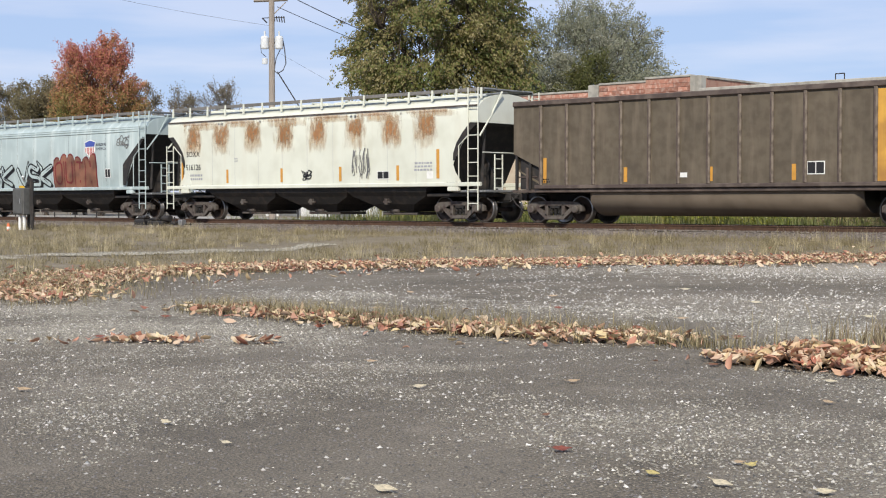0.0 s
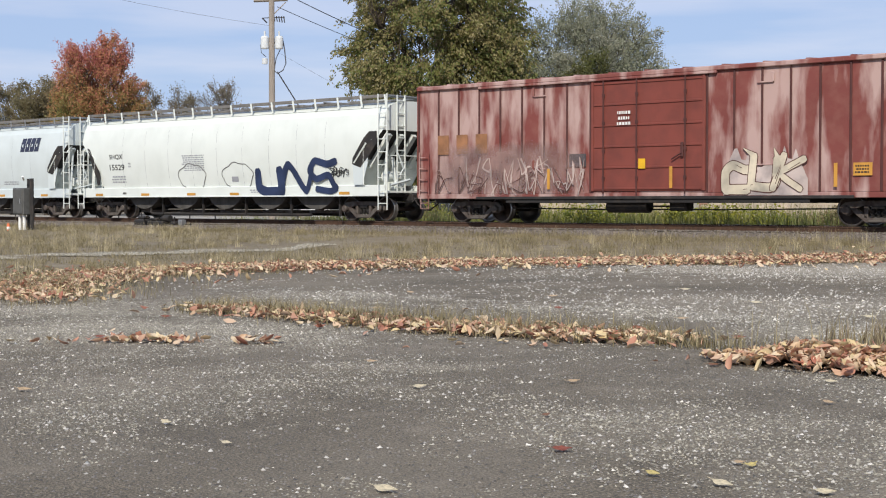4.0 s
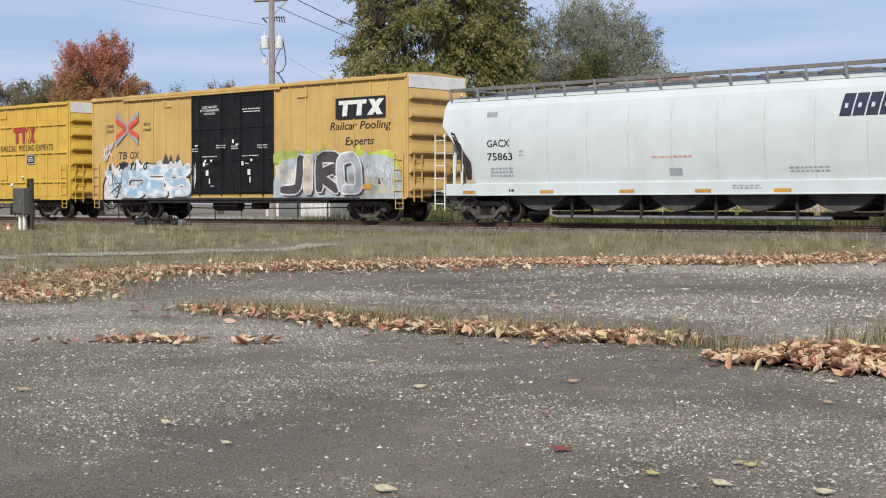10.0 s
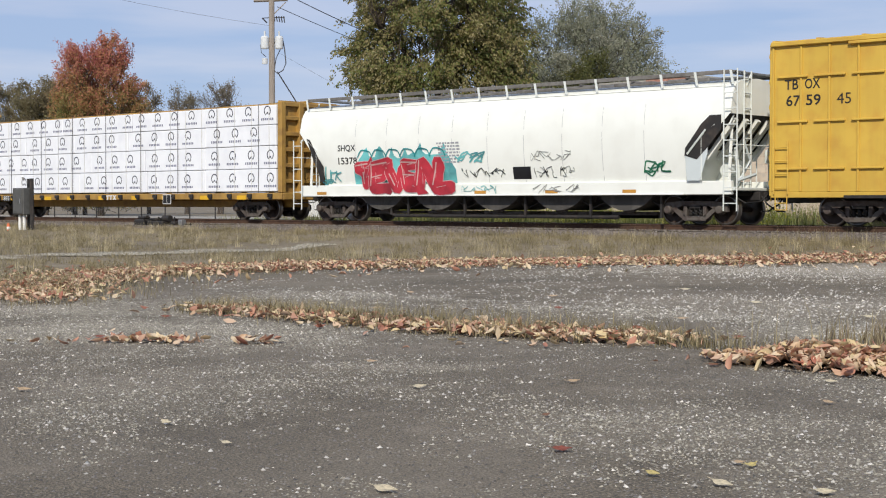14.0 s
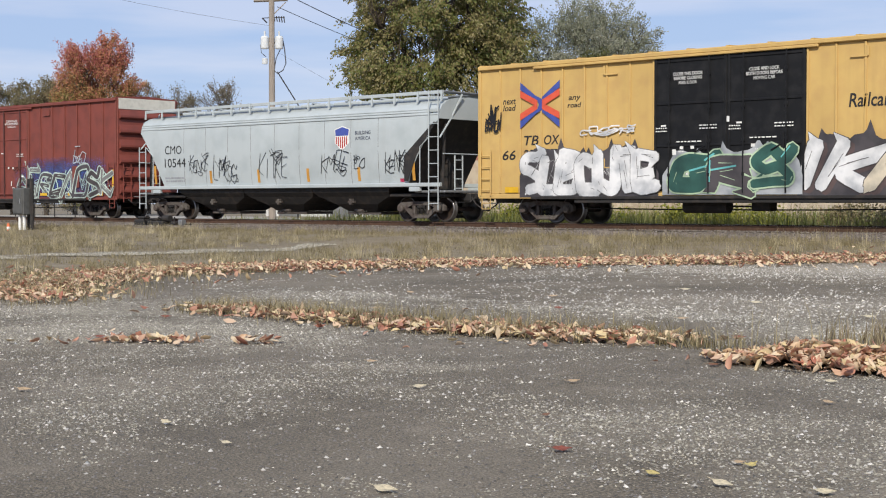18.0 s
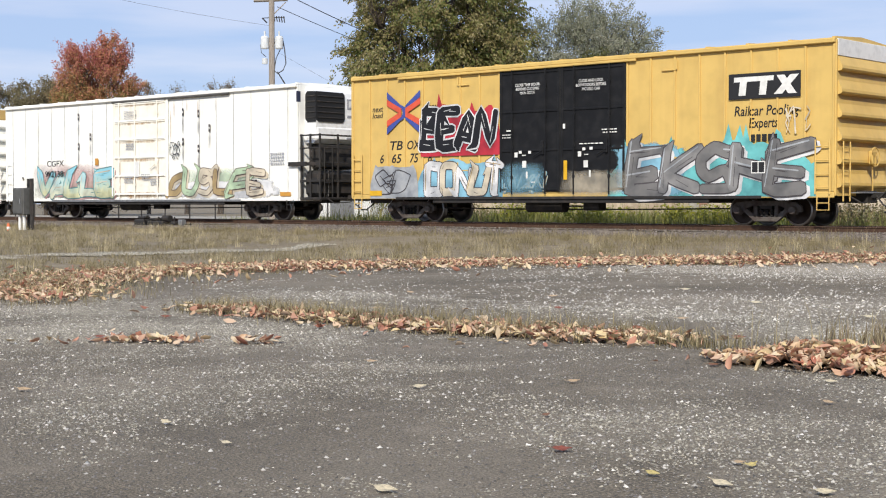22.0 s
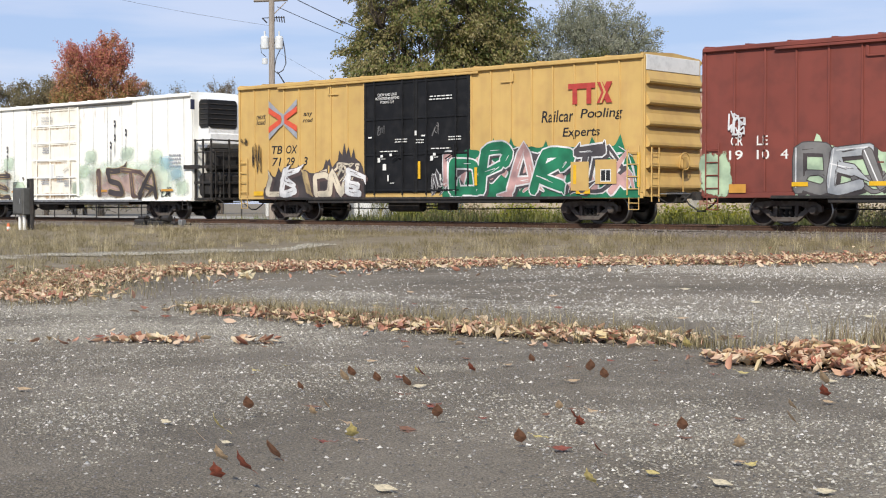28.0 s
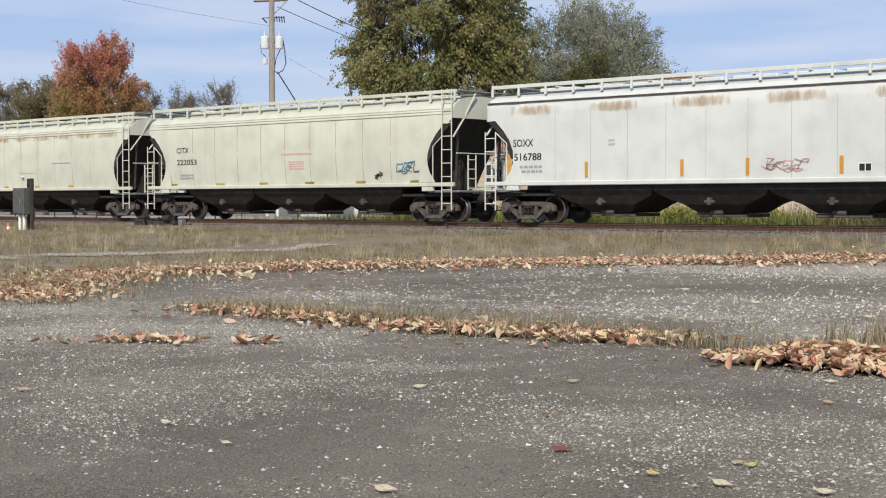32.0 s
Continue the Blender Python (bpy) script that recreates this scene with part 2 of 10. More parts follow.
M_CAST = shader("dusty_cast_steel", (0.12, 0.105, 0.092), 0.75, 0.15, (0.06, 0.038, 0.033), grain=5.0, shade=0.3, bump=0.35)
M_WHEEL = shader("brown_wheel_steel", (0.075, 0.052, 0.04), 0.6, 0.4, (0.04, 0.03, 0.025), grain=6.0, bump=0.2)
M_TREAD = shader("polished_tread", (0.35, 0.33, 0.31), 0.3, 0.9, grain=5.0, bump=0.02)
M_GALV = shader("galvanised_grating", (0.30, 0.31, 0.32), 0.55, 0.5, (0.20, 0.20, 0.20), grain=6.0, bump=0.2)
M_WALK = shader("weathered_walkway_and_hatch_shade", (0.21, 0.20, 0.185), 0.7, 0.2, (0.13, 0.12, 0.11), grain=6.0, bump=0.2)
M_WHITE = flat("white_lettering_paint", (0.75, 0.75, 0.72))
M_BLACK = flat("black_lettering_paint", (0.018, 0.018, 0.02))
M_REDP = flat("red_lettering_paint", (0.42, 0.05, 0.04))
M_BLUEP = flat("blue_lettering_paint", (0.055, 0.085, 0.33))
M_GREYP = flat("grey_lettering_paint", (0.33, 0.34, 0.37))
M_ORANGEP = flat("orange_red_paint", (0.66, 0.10, 0.05))
M_REFLECT = flat("yellow_reflective_strip", (0.72, 0.42, 0.02), 0.35)
M_ORANGE = flat("weathered_orange_strip", (0.56, 0.28, 0.05), 0.5)
M_NAVY = flat("navy_logo_paint", (0.032, 0.038, 0.075))
M_YELLOW = shader("boxcar_yellow_paint", (0.605, 0.40, 0.065), 0.5, 0, (0.55, 0.33, 0.055), grain=2.0, shade=0.12, streak=0.22,
                  streak_col=(0.28, 0.15, 0.04), streak_at=(0.5, 0.8), bump=0.08)
M_SUNYELLOW = shader("sun_faded_yellow_paint", (0.64, 0.44, 0.135), 0.55, 0, (0.57, 0.39, 0.12), grain=2.0, shade=0.12, streak=0.25,
                  streak_col=(0.36, 0.22, 0.08), streak_at=(0.5, 0.8), bump=0.08)
M_TAN = shader("faded_yellow_paint", (0.56, 0.375, 0.13), 0.6, 0, (0.51, 0.33, 0.12), grain=2.0, shade=0.15, streak=0.28,
               streak_col=(0.30, 0.19, 0.08), streak_at=(0.5, 0.8), bump=0.08)
# maroon spray lines, and the shadow lines of red doors and ribs as colour
M_MAROON = shader("maroon_paint_and_rib_shade", (0.085, 0.028, 0.024), 0.65, 0, (0.06, 0.022, 0.02), grain=3.0, shade=0.2, bump=0.1)
M_OXIDE = shader("red_oxide_paint", (0.20, 0.05, 0.036), 0.6, 0, (0.15, 0.04, 0.03), grain=2.0, shade=0.15, streak=0.25,
                 streak_col=(0.10, 0.035, 0.03), bump=0.08)
M_FADED = shader("sun_bleached_red_paint", (0.19, 0.05, 0.042), 0.7, 0, (0.22, 0.075, 0.06), grain=3.0, shade=0.2, streak=0.85,
                 streak_col=(0.46, 0.33, 0.30), streak_at=(0.44, 0.60), streak_scale=(1.6, 1.6, 0.42), bump=0.12)
M_DOORBLACK = shader("black_door_paint", (0.009, 0.0095, 0.011), 0.6, 0, (0.018, 0.018, 0.019), grain=3.0, shade=0.2, bump=0.1, spec=0.22)
M_HOPW = shader("white_hopper_paint", (0.565, 0.62, 0.625), 0.42, 0, (0.525, 0.575, 0.575), grain=1.2, patch=0.35, shade=0.06, streak=0.22,
                streak_col=(0.43, 0.46, 0.44), streak_at=(0.48, 0.8), streak_scale=(2.2, 2.2, 0.2), bump=0.03)
M_HOPN = shader("clean_white_paint", (0.665, 0.70, 0.665), 0.4, 0, (0.62, 0.655, 0.62), grain=1.2, patch=0.35, shade=0.05, streak=0.16,
                streak_col=(0.5, 0.5, 0.45), streak_at=(0.55, 0.9), bump=0.03)
M_HOPX = shader("bright_white_paint", (0.80, 0.82, 0.77), 0.4, 0, (0.75, 0.765, 0.715), grain=1.2, patch=0.35, shade=0.05, streak=0.12,
                streak_col=(0.55, 0.54, 0.47), streak_at=(0.55, 0.9), bump=0.03)
M_HOPR = shader("cream_weathered_paint", (0.63, 0.645, 0.555), 0.55, 0, (0.57, 0.58, 0.49), grain=1.5, patch=0.4, shade=0.10, streak=0.25,
                streak_col=(0.45, 0.36, 0.24), streak_at=(0.52, 0.85), bump=0.05)
M_HOPB = shader("blue_grey_paint", (0.38, 0.455, 0.455), 0.5, 0, (0.33, 0.395, 0.395), grain=1.5, patch=0.4, shade=0.1, streak=0.75,
                streak_col=(0.60, 0.66, 0.64), streak_at=(0.5, 0.75), bump=0.05)
M_HOPG = shader("light_grey_paint", (0.42, 0.46, 0.47), 0.45, 0, (0.37, 0.41, 0.42), grain=1.5, patch=0.4, shade=0.08, streak=0.2,
                streak_col=(0.30, 0.31, 0.30), streak_at=(0.5, 0.8), bump=0.04)
M_HOPT = shader("beige_dusty_paint", (0.57, 0.58, 0.48), 0.6, 0, (0.51, 0.515, 0.42), grain=1.5, patch=0.4, shade=0.12, streak=0.3,
                streak_col=(0.40, 0.33, 0.22), streak_at=(0.5, 0.8), bump=0.05)
M_HOPS = shader("pale_grey_paint", (0.60, 0.62, 0.58), 0.5, 0, (0.54, 0.56, 0.52), grain=1.5, patch=0.4, shade=0.1, streak=0.2,
                streak_col=(0.42, 0.41, 0.36), streak_at=(0.5, 0.8), bump=0.05)
M_REEF = shader("white_reefer_paint", (0.86, 0.86, 0.81), 0.45, 0, (0.80, 0.79, 0.73), grain=1.5, patch=0.35, shade=0.05, streak=0.2,
                streak_col=(0.55, 0.47, 0.34), streak_at=(0.55, 0.85), bump=0.04)
M_REEFD = shader("rust_stained_white_door", (0.82, 0.80, 0.72), 0.55, 0, (0.76, 0.72, 0.62), grain=2.0, shade=0.08, streak=0.35,
                 streak_col=(0.50, 0.33, 0.18), streak_at=(0.56, 0.82), streak_scale=(5.0, 5.0, 0.35), bump=0.06)
M_COAL = shader("brown_gondola_paint", (0.120, 0.098, 0.068), 0.6, 0, (0.092, 0.073, 0.050), grain=3.2, wear=(0.40, 0.62), patch=0.7, shade=0.22, streak=0.5,
                streak_col=(0.175, 0.14, 0.10), streak_at=(0.48, 0.72), streak_scale=(4.0, 4.0, 0.5), bump=0.06)
M_COALTRIM = shader("dark_brown_trim", (0.075, 0.055, 0.047), 0.65, 0, (0.14, 0.11, 0.09), grain=3.0, shade=0.2, bump=0.1)
M_RUST = shader("bleeding_rust", (0.36, 0.165, 0.065), 0.85, 0, (0.46, 0.27, 0.12), grain=9.0, shade=0.25, bump=0.2)
M_RUSTPALE = shader("pale_rust_run", (0.52, 0.36, 0.20), 0.85, 0, (0.42, 0.24, 0.11), grain=9.0, shade=0.2, bump=0.1)
M_BEAM = shader("centre_beam_yellow", (0.42, 0.25, 0.06), 0.6, 0, (0.28, 0.16, 0.05), grain=3.0, shade=0.2, streak=0.3, bump=0.1)
M_WRAP = shader("white_plastic_wrap", (0.80, 0.82, 0.85), 0.35, 0, (0.74, 0.76, 0.80), grain=2.5, shade=0.06, bump=0.35, bump_scale=5.0)
M_UNITW = flat("white_fibreglass_cowl", (0.82, 0.83, 0.83), 0.3, shade=0.05)
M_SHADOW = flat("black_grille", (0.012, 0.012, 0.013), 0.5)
M_BRICK = shader("red_brick", (0.36, 0.165, 0.115), 0.9, 0, (0.52, 0.36, 0.29), grain=5.0, patch=0.5, shade=0.2, vary=0.3, bump=0.3)
M_BRICKBACK = shader("mortar_and_brick", (0.40, 0.24, 0.18), 0.95, 0, (0.30, 0.13, 0.09), grain=3.0, patch=0.3, shade=0.2, bump=0.3)
M_PLASTER = shader("flaking_beige_plaster", (0.50, 0.42, 0.31), 0.95, 0, (0.38, 0.28, 0.20), grain=1.5, patch=0.4, shade=0.2, bump=0.2)
M_CONC = shader("stained_concrete", (0.40, 0.38, 0.33), 0.95, 0, (0.26, 0.25, 0.22), grain=2.5, patch=0.5, shade=0.25, streak=0.3, bump=0.3)
M_BLOCK = shader("beige_rendered_block", (0.56, 0.47, 0.36), 0.95, 0, (0.46, 0.40, 0.33), grain=4.0, vary=0.12, bump=0.3)
M_METALBLD = shader("white_corrugated_sheet", (0.66, 0.67, 0.66), 0.6, 0, (0.58, 0.58, 0.57), grain=2.0, shade=0.1, streak=0.2, bump=0.05)
M_GLASS = flat("dark_window_glass", (0.03, 0.035, 0.04), 0.1)
M_POLE = shader("weathered_pole_timber", (0.36, 0.315, 0.27), 0.9, 0, (0.25, 0.21, 0.175), grain=4.0, stretch=(8, 8, 0.5), bump=0.5)
M_WIRE = flat("dark_cable", (0.06, 0.06, 0.065))
M_CAN = flat("pale_grey_transformer", (0.62, 0.64, 0.64), 0.5)
M_CABINET = shader("grey_cabinet_paint", (0.10, 0.10, 0.095), 0.6, 0.1, grain=4.0, shade=0.15, bump=0.08)
M_CONE = flat("orange_cone_plastic", (0.72, 0.16, 0.05))
M_BARK = shader("grey_brown_bark", (0.085, 0.066, 0.05), 0.95, 0, (0.045, 0.036, 0.028), grain=6.0, stretch=(5, 5, 0.8), bump=0.8)
M_LEAF_BIG = leafy("olive_autumn_leaves", [(0.055, 0.08, 0.022), (0.115, 0.145, 0.04), (0.18, 0.19, 0.056), (0.205, 0.165, 0.072), (0.30, 0.265, 0.12), (0.41, 0.355, 0.205)], trans=0.28, clump=0.42, spread=0.6)
M_LEAF_RED = leafy("red_maple_leaves", [(0.15, 0.17, 0.05), (0.25, 0.215, 0.075), (0.40, 0.225, 0.095), (0.47, 0.185, 0.125), (0.44, 0.14, 0.135)], trans=0.25, clump=0.30, rise=(6.5, 13.0))
M_LEAF_GREY = leafy("grey_green_leaves", [(0.17, 0.19, 0.115), (0.25, 0.265, 0.175), (0.335, 0.335, 0.25), (0.43, 0.415, 0.335)], trans=0.35)
M_LEAF_GREEN = leafy("dark_olive_leaves", [(0.07, 0.085, 0.025), (0.12, 0.125, 0.04), (0.18, 0.165, 0.06)])
M_LEAF_BUSH = leafy("yellow_green_leaves", [(0.07, 0.10, 0.015), (0.16, 0.18, 0.03), (0.30, 0.29, 0.04), (0.10, 0.13, 0.03)], clump=0.8)
M_LEAF_HEDGE = leafy("brownish_green_leaves", [(0.13, 0.12, 0.06), (0.21, 0.18, 0.095), (0.30, 0.225, 0.13)])
M_LEAF_FAR = leafy("dull_far_leaves", [(0.16, 0.145, 0.095), (0.24, 0.205, 0.14), (0.31, 0.25, 0.18)])
M_GRASS_DRY = leafy("dry_straw_grass", [(0.12, 0.10, 0.05), (0.20, 0.168, 0.09), (0.30, 0.25, 0.14), (0.43, 0.355, 0.215)], trans=0.22, clump=0.7, spread=0.45)
M_GRASS_GREEN = leafy("green_verge_grass", [(0.08, 0.11, 0.025), (0.13, 0.16, 0.04), (0.24, 0.23, 0.08), (0.32, 0.27, 0.12)], trans=0.3, clump=0.4)
M_LITTER = leafy("fallen_leaves_mixed", [(0.24, 0.05, 0.035), (0.39, 0.20, 0.135), (0.54, 0.38, 0.265), (0.64, 0.51, 0.355), (0.63, 0.51, 0.29), (0.50, 0.30, 0.20), (0.34, 0.095, 0.06)],
                 trans=0.15, clump=1.4, spread=0.85)


# ---- mesh tools ----
class Form:
    """Vertices and faces of one mesh, gathered piece by piece."""

    def __init__(self):
        self.v, self.f, self.k = [], [], []

    def add(self, verts, faces, slot=0):
        o = len(self.v)
        self.v += [tuple(p) for p in verts]
        self.f += [tuple(i + o for i in q) for q in faces]
        self.k += [slot] * len(faces)
        return self

    def box(self, x0, x1, y0, y1, z0, z1, b=0.0, slot=0):
        if b <= 0:
            return self.add([(x, y, z) for x in (x0, x1) for y in (y0, y1) for z in (z0, z1)],
                            [(0, 1, 3, 2), (4, 6, 7, 5), (0, 4, 5, 1), (2, 3, 7, 6), (0, 2, 6, 4), (1, 5, 7, 3)], slot)
        b = min(b, (x1 - x0) * 0.45, (y1 - y0) * 0.45, (z1 - z0) * 0.45)
        v, ix = [], {}
        for i, x in enumerate((x0, x1)):
            for j, y in enumerate((y0, y1)):
                for k, z in enumerate((z0, z1)):
                    sx, sy, sz = (b if i == 0 else -b), (b if j == 0 else -b), (b if k == 0 else -b)
                    for a, p in enumerate(((x, y + sy, z + sz), (x + sx, y, z + sz), (x + sx, y + sy, z))):
                        ix[i, j, k, a] = len(v)
                        v.append(p)
        f = []
        for s in (0, 1):
            for a, c in ((0, [(s, 0, 0), (s, 1, 0), (s, 1, 1), (s, 0, 1)]), (1, [(0, s, 0), (0, s, 1), (1, s, 1), (1, s, 0)]),
                         (2, [(0, 0, s), (1, 0, s), (1, 1, s), (0, 1, s)])):
                q = [ix[(*e, a)] for e in c]
                f.append(tuple(q if s else q[::-1]))
        for s in (0, 1):
            for t in (0, 1):
                f.append((ix[0, s, t, 1], ix[1, s, t, 1], ix[1, s, t, 2], ix[0, s, t, 2]))
                f.append((ix[s, 0, t, 0], ix[s, 1, t, 0], ix[s, 1, t, 2], ix[s, 0, t, 2]))
                f.append((ix[s, t, 0, 0], ix[s, t, 1, 0], ix[s, t, 1, 1], ix[s, t, 0, 1]))
        f += [tuple(ix[i, j, k, a] for a in range(3)) for i in (0, 1) for j in (0, 1) for k in (0, 1)]
        return self.add(v, f, slot)

    def tube(self, pts, r, n=6, r1=None, cap=True, slot=0):
        pts = [Vector(p) for p in pts]
        v, f = [], []
        for i, p in enumerate(pts):
            d = (pts[min(i + 1, len(pts) - 1)] - pts[max(i - 1, 0)]).normalized()
            up = Vector((0, 0, 1)) if abs(d.z) < 0.9 else Vector((0, 1, 0))
            s = d.cross(up).normalized()
            u = s.cross(d)
            rr = r if r1 is None else r + (r1 - r) * i / max(1, len(pts) - 1)
            v += [p + (s * math.cos(2 * math.pi * k / n) + u * math.sin(2 * math.pi * k / n)) * rr for k in range(n)]
        for i in range(len(pts) - 1):
            f += [(i * n + k, i * n + (k + 1) % n, (i + 1) * n + (k + 1) % n, (i + 1) * n + k) for k in range(n)]
        if cap:
            f += [tuple(range(n))[::-1], tuple(range((len(pts) - 1) * n, len(pts) * n))]
        return self.add(v, f, slot)

    def prism(self, outline, h0, h1, axis="y", slot=0):
        """An outline pushed along an axis: (x, z) along y, (y, z) along x, (x, y) along z."""
        n = len(outline)
        put = {"y": lambda p, h: (p[0], h, p[1]), "x": lambda p, h: (h, p[0], p[1]), "z": lambda p, h: (p[0], p[1], h)}[axis]
        v = [put(p, h) for h in (h0, h1) for p in outline]
        f = [tuple(range(n)), tuple(range(2 * n - 1, n - 1, -1))]
        f += [(i, (i + 1) % n, n + (i + 1) % n, n + i) for i in range(n)]
        return self.add(v, f, slot)

    def lathe(self, prof, n=20, axis="y", slot=0):
        """A profile of (radius, along) turned round an axis."""
        v = []
        for r, h in prof:
            for k in range(n):
                c, s = r * math.cos(2 * math.pi * k / n), r * math.sin(2 * math.pi * k / n)
                v.append({"y": (c, h, s), "z": (c, s, h), "x": (h, c, s)}[axis])
        f = [(i * n + k, i * n + (k + 1) % n, (i + 1) * n + (k + 1) % n, (i + 1) * n + k) for i in range(len(prof) - 1) for k in range(n)]
        return self.add(v, f, slot)

    def shift(self, dx=0.0, dy=0.0, dz=0.0):
        self.v = [(x + dx, y + dy, z + dz) for x, y, z in self.v]
        return self

    def mesh(self, name, mats, smooth=False):
        me = bpy.data.meshes.new(name)
        me.from_pydata(self.v, [], self.f)
        for m in (mats if isinstance(mats, (list, tuple)) else [mats]):
            me.materials.append(m)
        if any(self.k):
            me.polygons.foreach_set("material_index", self.k)
        if smooth:
            me.polygons.foreach_set("use_smooth", [True] * len(me.polygons))
        me.update()
        return me


def part(name, form, material, parent, label="", smooth=False, at=None):
    """One mesh object under a thing or under a part."""
    me = form if isinstance(form, bpy.types.Mesh) else form.mesh(name, material, smooth)
    ob = new(name, me)
    ob.parent = parent
    if at is not None:
        ob.matrix_basis = at
    if label:
        ob["label"] = label
    return ob


def thing(name, label, category, at=None, group="", kind=""):
    ob = new(name)
    ob.empty_display_size = 0.2
    if at is not None:
        ob.matrix_basis = at
    return tagged(ob, label, category, group, kind)


def solid(name, form, material, label, category="", at=None, group="", kind="", smooth=False):
    ob = new(name, form if isinstance(form, bpy.types.Mesh) else form.mesh(name, material, smooth))
    if at is not None:
        ob.matrix_basis = at
    return tagged(ob, label, category, group, kind)


def cloud_mesh(name, verts, tris, mats):
    """A large mesh from numpy arrays of corners and triangles."""
    me = bpy.data.meshes.new(name)
    me.vertices.add(len(verts))
    me.vertices.foreach_set("co", np.asarray(verts, dtype=np.float32).ravel())
    tris = np.asarray(tris, dtype=np.int32)
    me.loops.add(tris.size)
    me.loops.foreach_set("vertex_index", tris.ravel())
    me.polygons.add(len(tris))
    me.polygons.foreach_set("loop_start", np.arange(0, tris.size, 3, dtype=np.int32))
    for m in (mats if isinstance(mats, (list, tuple)) else [mats]):
        me.materials.append(m)
    me.update(calc_edges=True)
    me.validate()
    return me


def curled_leaves(rng, pts, size, aspect=0.46, stand=0.45):
    """Dry oval leaves, each in eight triangles folded along its rib and curled lengthwise."""
    n = len(pts)
    ang, tip = rng.uniform(0, 2 * math.pi, n), rng.normal(size=n) * stand
    d = np.stack([np.cos(ang) * np.cos(tip), np.sin(ang) * np.cos(tip), np.sin(tip)], 1)
    s = np.cross(d, np.array([[0, 0, 1.0]]) + rng.normal(size=(n, 3)) * 0.4)
    s /= np.linalg.norm(s, axis=1)[:, None]
    u = np.cross(s, d)
    sz = size * rng.uniform(0.65, 1.3, (n, 1))
    cu, fo, wi = rng.uniform(-0.12, 0.30, (n, 1)), rng.uniform(0.02, 0.20, (n, 1)), aspect * rng.uniform(0.75, 1.25, (n, 1))
    def at(f, w, h):
        return pts + (d * f + s * w * wi + u * (h * fo + 4 * cu * f * f - 0.3 * cu)) * sz
    v = np.stack([at(-0.5, 0, 0), at(-0.2, 0.46, 1), at(0.16, 0.42, 1), at(0.5, 0, 0), at(0.16, -0.42, 1), at(-0.2, -0.46, 1), at(-0.18, 0, 0), at(0.16, 0, 0)], 1).reshape(-1, 3)
    f = np.array([[0, 1, 6], [0, 6, 5], [1, 2, 7], [1, 7, 6], [5, 6, 7], [5, 7, 4], [2, 3, 7], [7, 3, 4]])
    return v, (np.arange(n)[:, None, None] * 8 + f[None]).reshape(-1, 3)


def leaf_cards(rng, pts, size, aspect=0.55, fold=0.25, aim=None):
    """A folded leaf of two triangles at each point; aim: the way each one points."""
    n = len(pts)
    d = rng.normal(size=(n, 3)) if aim is None else np.array(aim)
    d /= np.linalg.norm(d, axis=1)[:, None]
    s = np.cross(d, rng.normal(size=(n, 3)))
    s /= np.linalg.norm(s, axis=1)[:, None] + 1e-9
    u = np.cross(d, s)
    sz = np.asarray(size).reshape(-1, 1) * rng.uniform(0.7, 1.3, (n, 1))
    a, b = pts - d * sz * 0.5, pts + d * sz * 0.5
    l = pts + s * sz * aspect * 0.5 + u * sz * fold * 0.5
    r = pts - s * sz * aspect * 0.5 + u * sz * fold * 0.5
    verts = np.stack([a, l, b, r], 1).reshape(-1, 3)
    i = np.arange(n)[:, None] * 4
    tris = np.concatenate([i + np.array([[0, 1, 2]]), i + np.array([[0, 2, 3]])], 1).reshape(-1, 3)
    return verts, tris


def blades(rng, pts, height, width=0.012, lean=0.35):
    """Grass: a bent blade of three triangles at each point."""
    n = len(pts)
    ang = rng.uniform(0, 2 * math.pi, n)
    h = np.asarray(height) * rng.uniform(0.5, 1.25, n)
    side = np.stack([np.cos(ang), np.sin(ang), np.zeros(n)], 1) * np.asarray(width).reshape(-1, 1)
    out = np.stack([-np.sin(ang), np.cos(ang), np.zeros(n)], 1) * (h * lean * rng.uniform(0.1, 1.5, n))[:, None]
    up = np.array([[0, 0, 1.0]]) * h[:, None]
    v = np.stack([pts - side, pts + side, pts + out * 0.35 + up * 0.55 - side * 0.7, pts + out * 0.35 + up * 0.55 + side * 0.7,
                  pts + out + up * 0.95], 1).reshape(-1, 3)
    i = np.arange(n)[:, None] * 5
    t = np.concatenate([i + np.array([[0, 1, 3]]), i + np.array([[0, 3, 2]]), i + np.array([[2, 3, 4]])], 1).reshape(-1, 3)
    return v, t


def chips(rng, pts, size):
    """Small stones: a rough low pyramid with a crooked top at each point."""
    n = len(pts)
    base = np.array([[1, 0, 0], [0, 1, 0], [-1, 0, 0], [0, -1, 0], [0, 0, 0.8]], float)
    ang = rng.uniform(0, 2 * math.pi, n)
    c, s = np.cos(ang), np.sin(ang)
    v = base[None] * rng.uniform(0.55, 1.3, (n, 5, 1)) * np.asarray(size).reshape(-1, 1, 1) * 0.5
    v[:, 4, :2] += rng.normal(size=(n, 2)) * np.asarray(size).reshape(-1, 1) * 0.2
    x, y = v[..., 0] * c[:, None] - v[..., 1] * s[:, None], v[..., 0] * s[:, None] + v[..., 1] * c[:, None]
    v = np.stack([x, y, v[..., 2]], -1) + pts[:, None, :]
    f = np.array([[0, 1, 4], [1, 2, 4], [2, 3, 4], [3, 0, 4]])
    t = (np.arange(n)[:, None, None] * 5 + f[None]).reshape(-1, 3)
    return v.reshape(-1, 3), t


# ---- paint laid on a car's side: lettering, bars, marks and spray paint ----
FONT_CACHE = {}


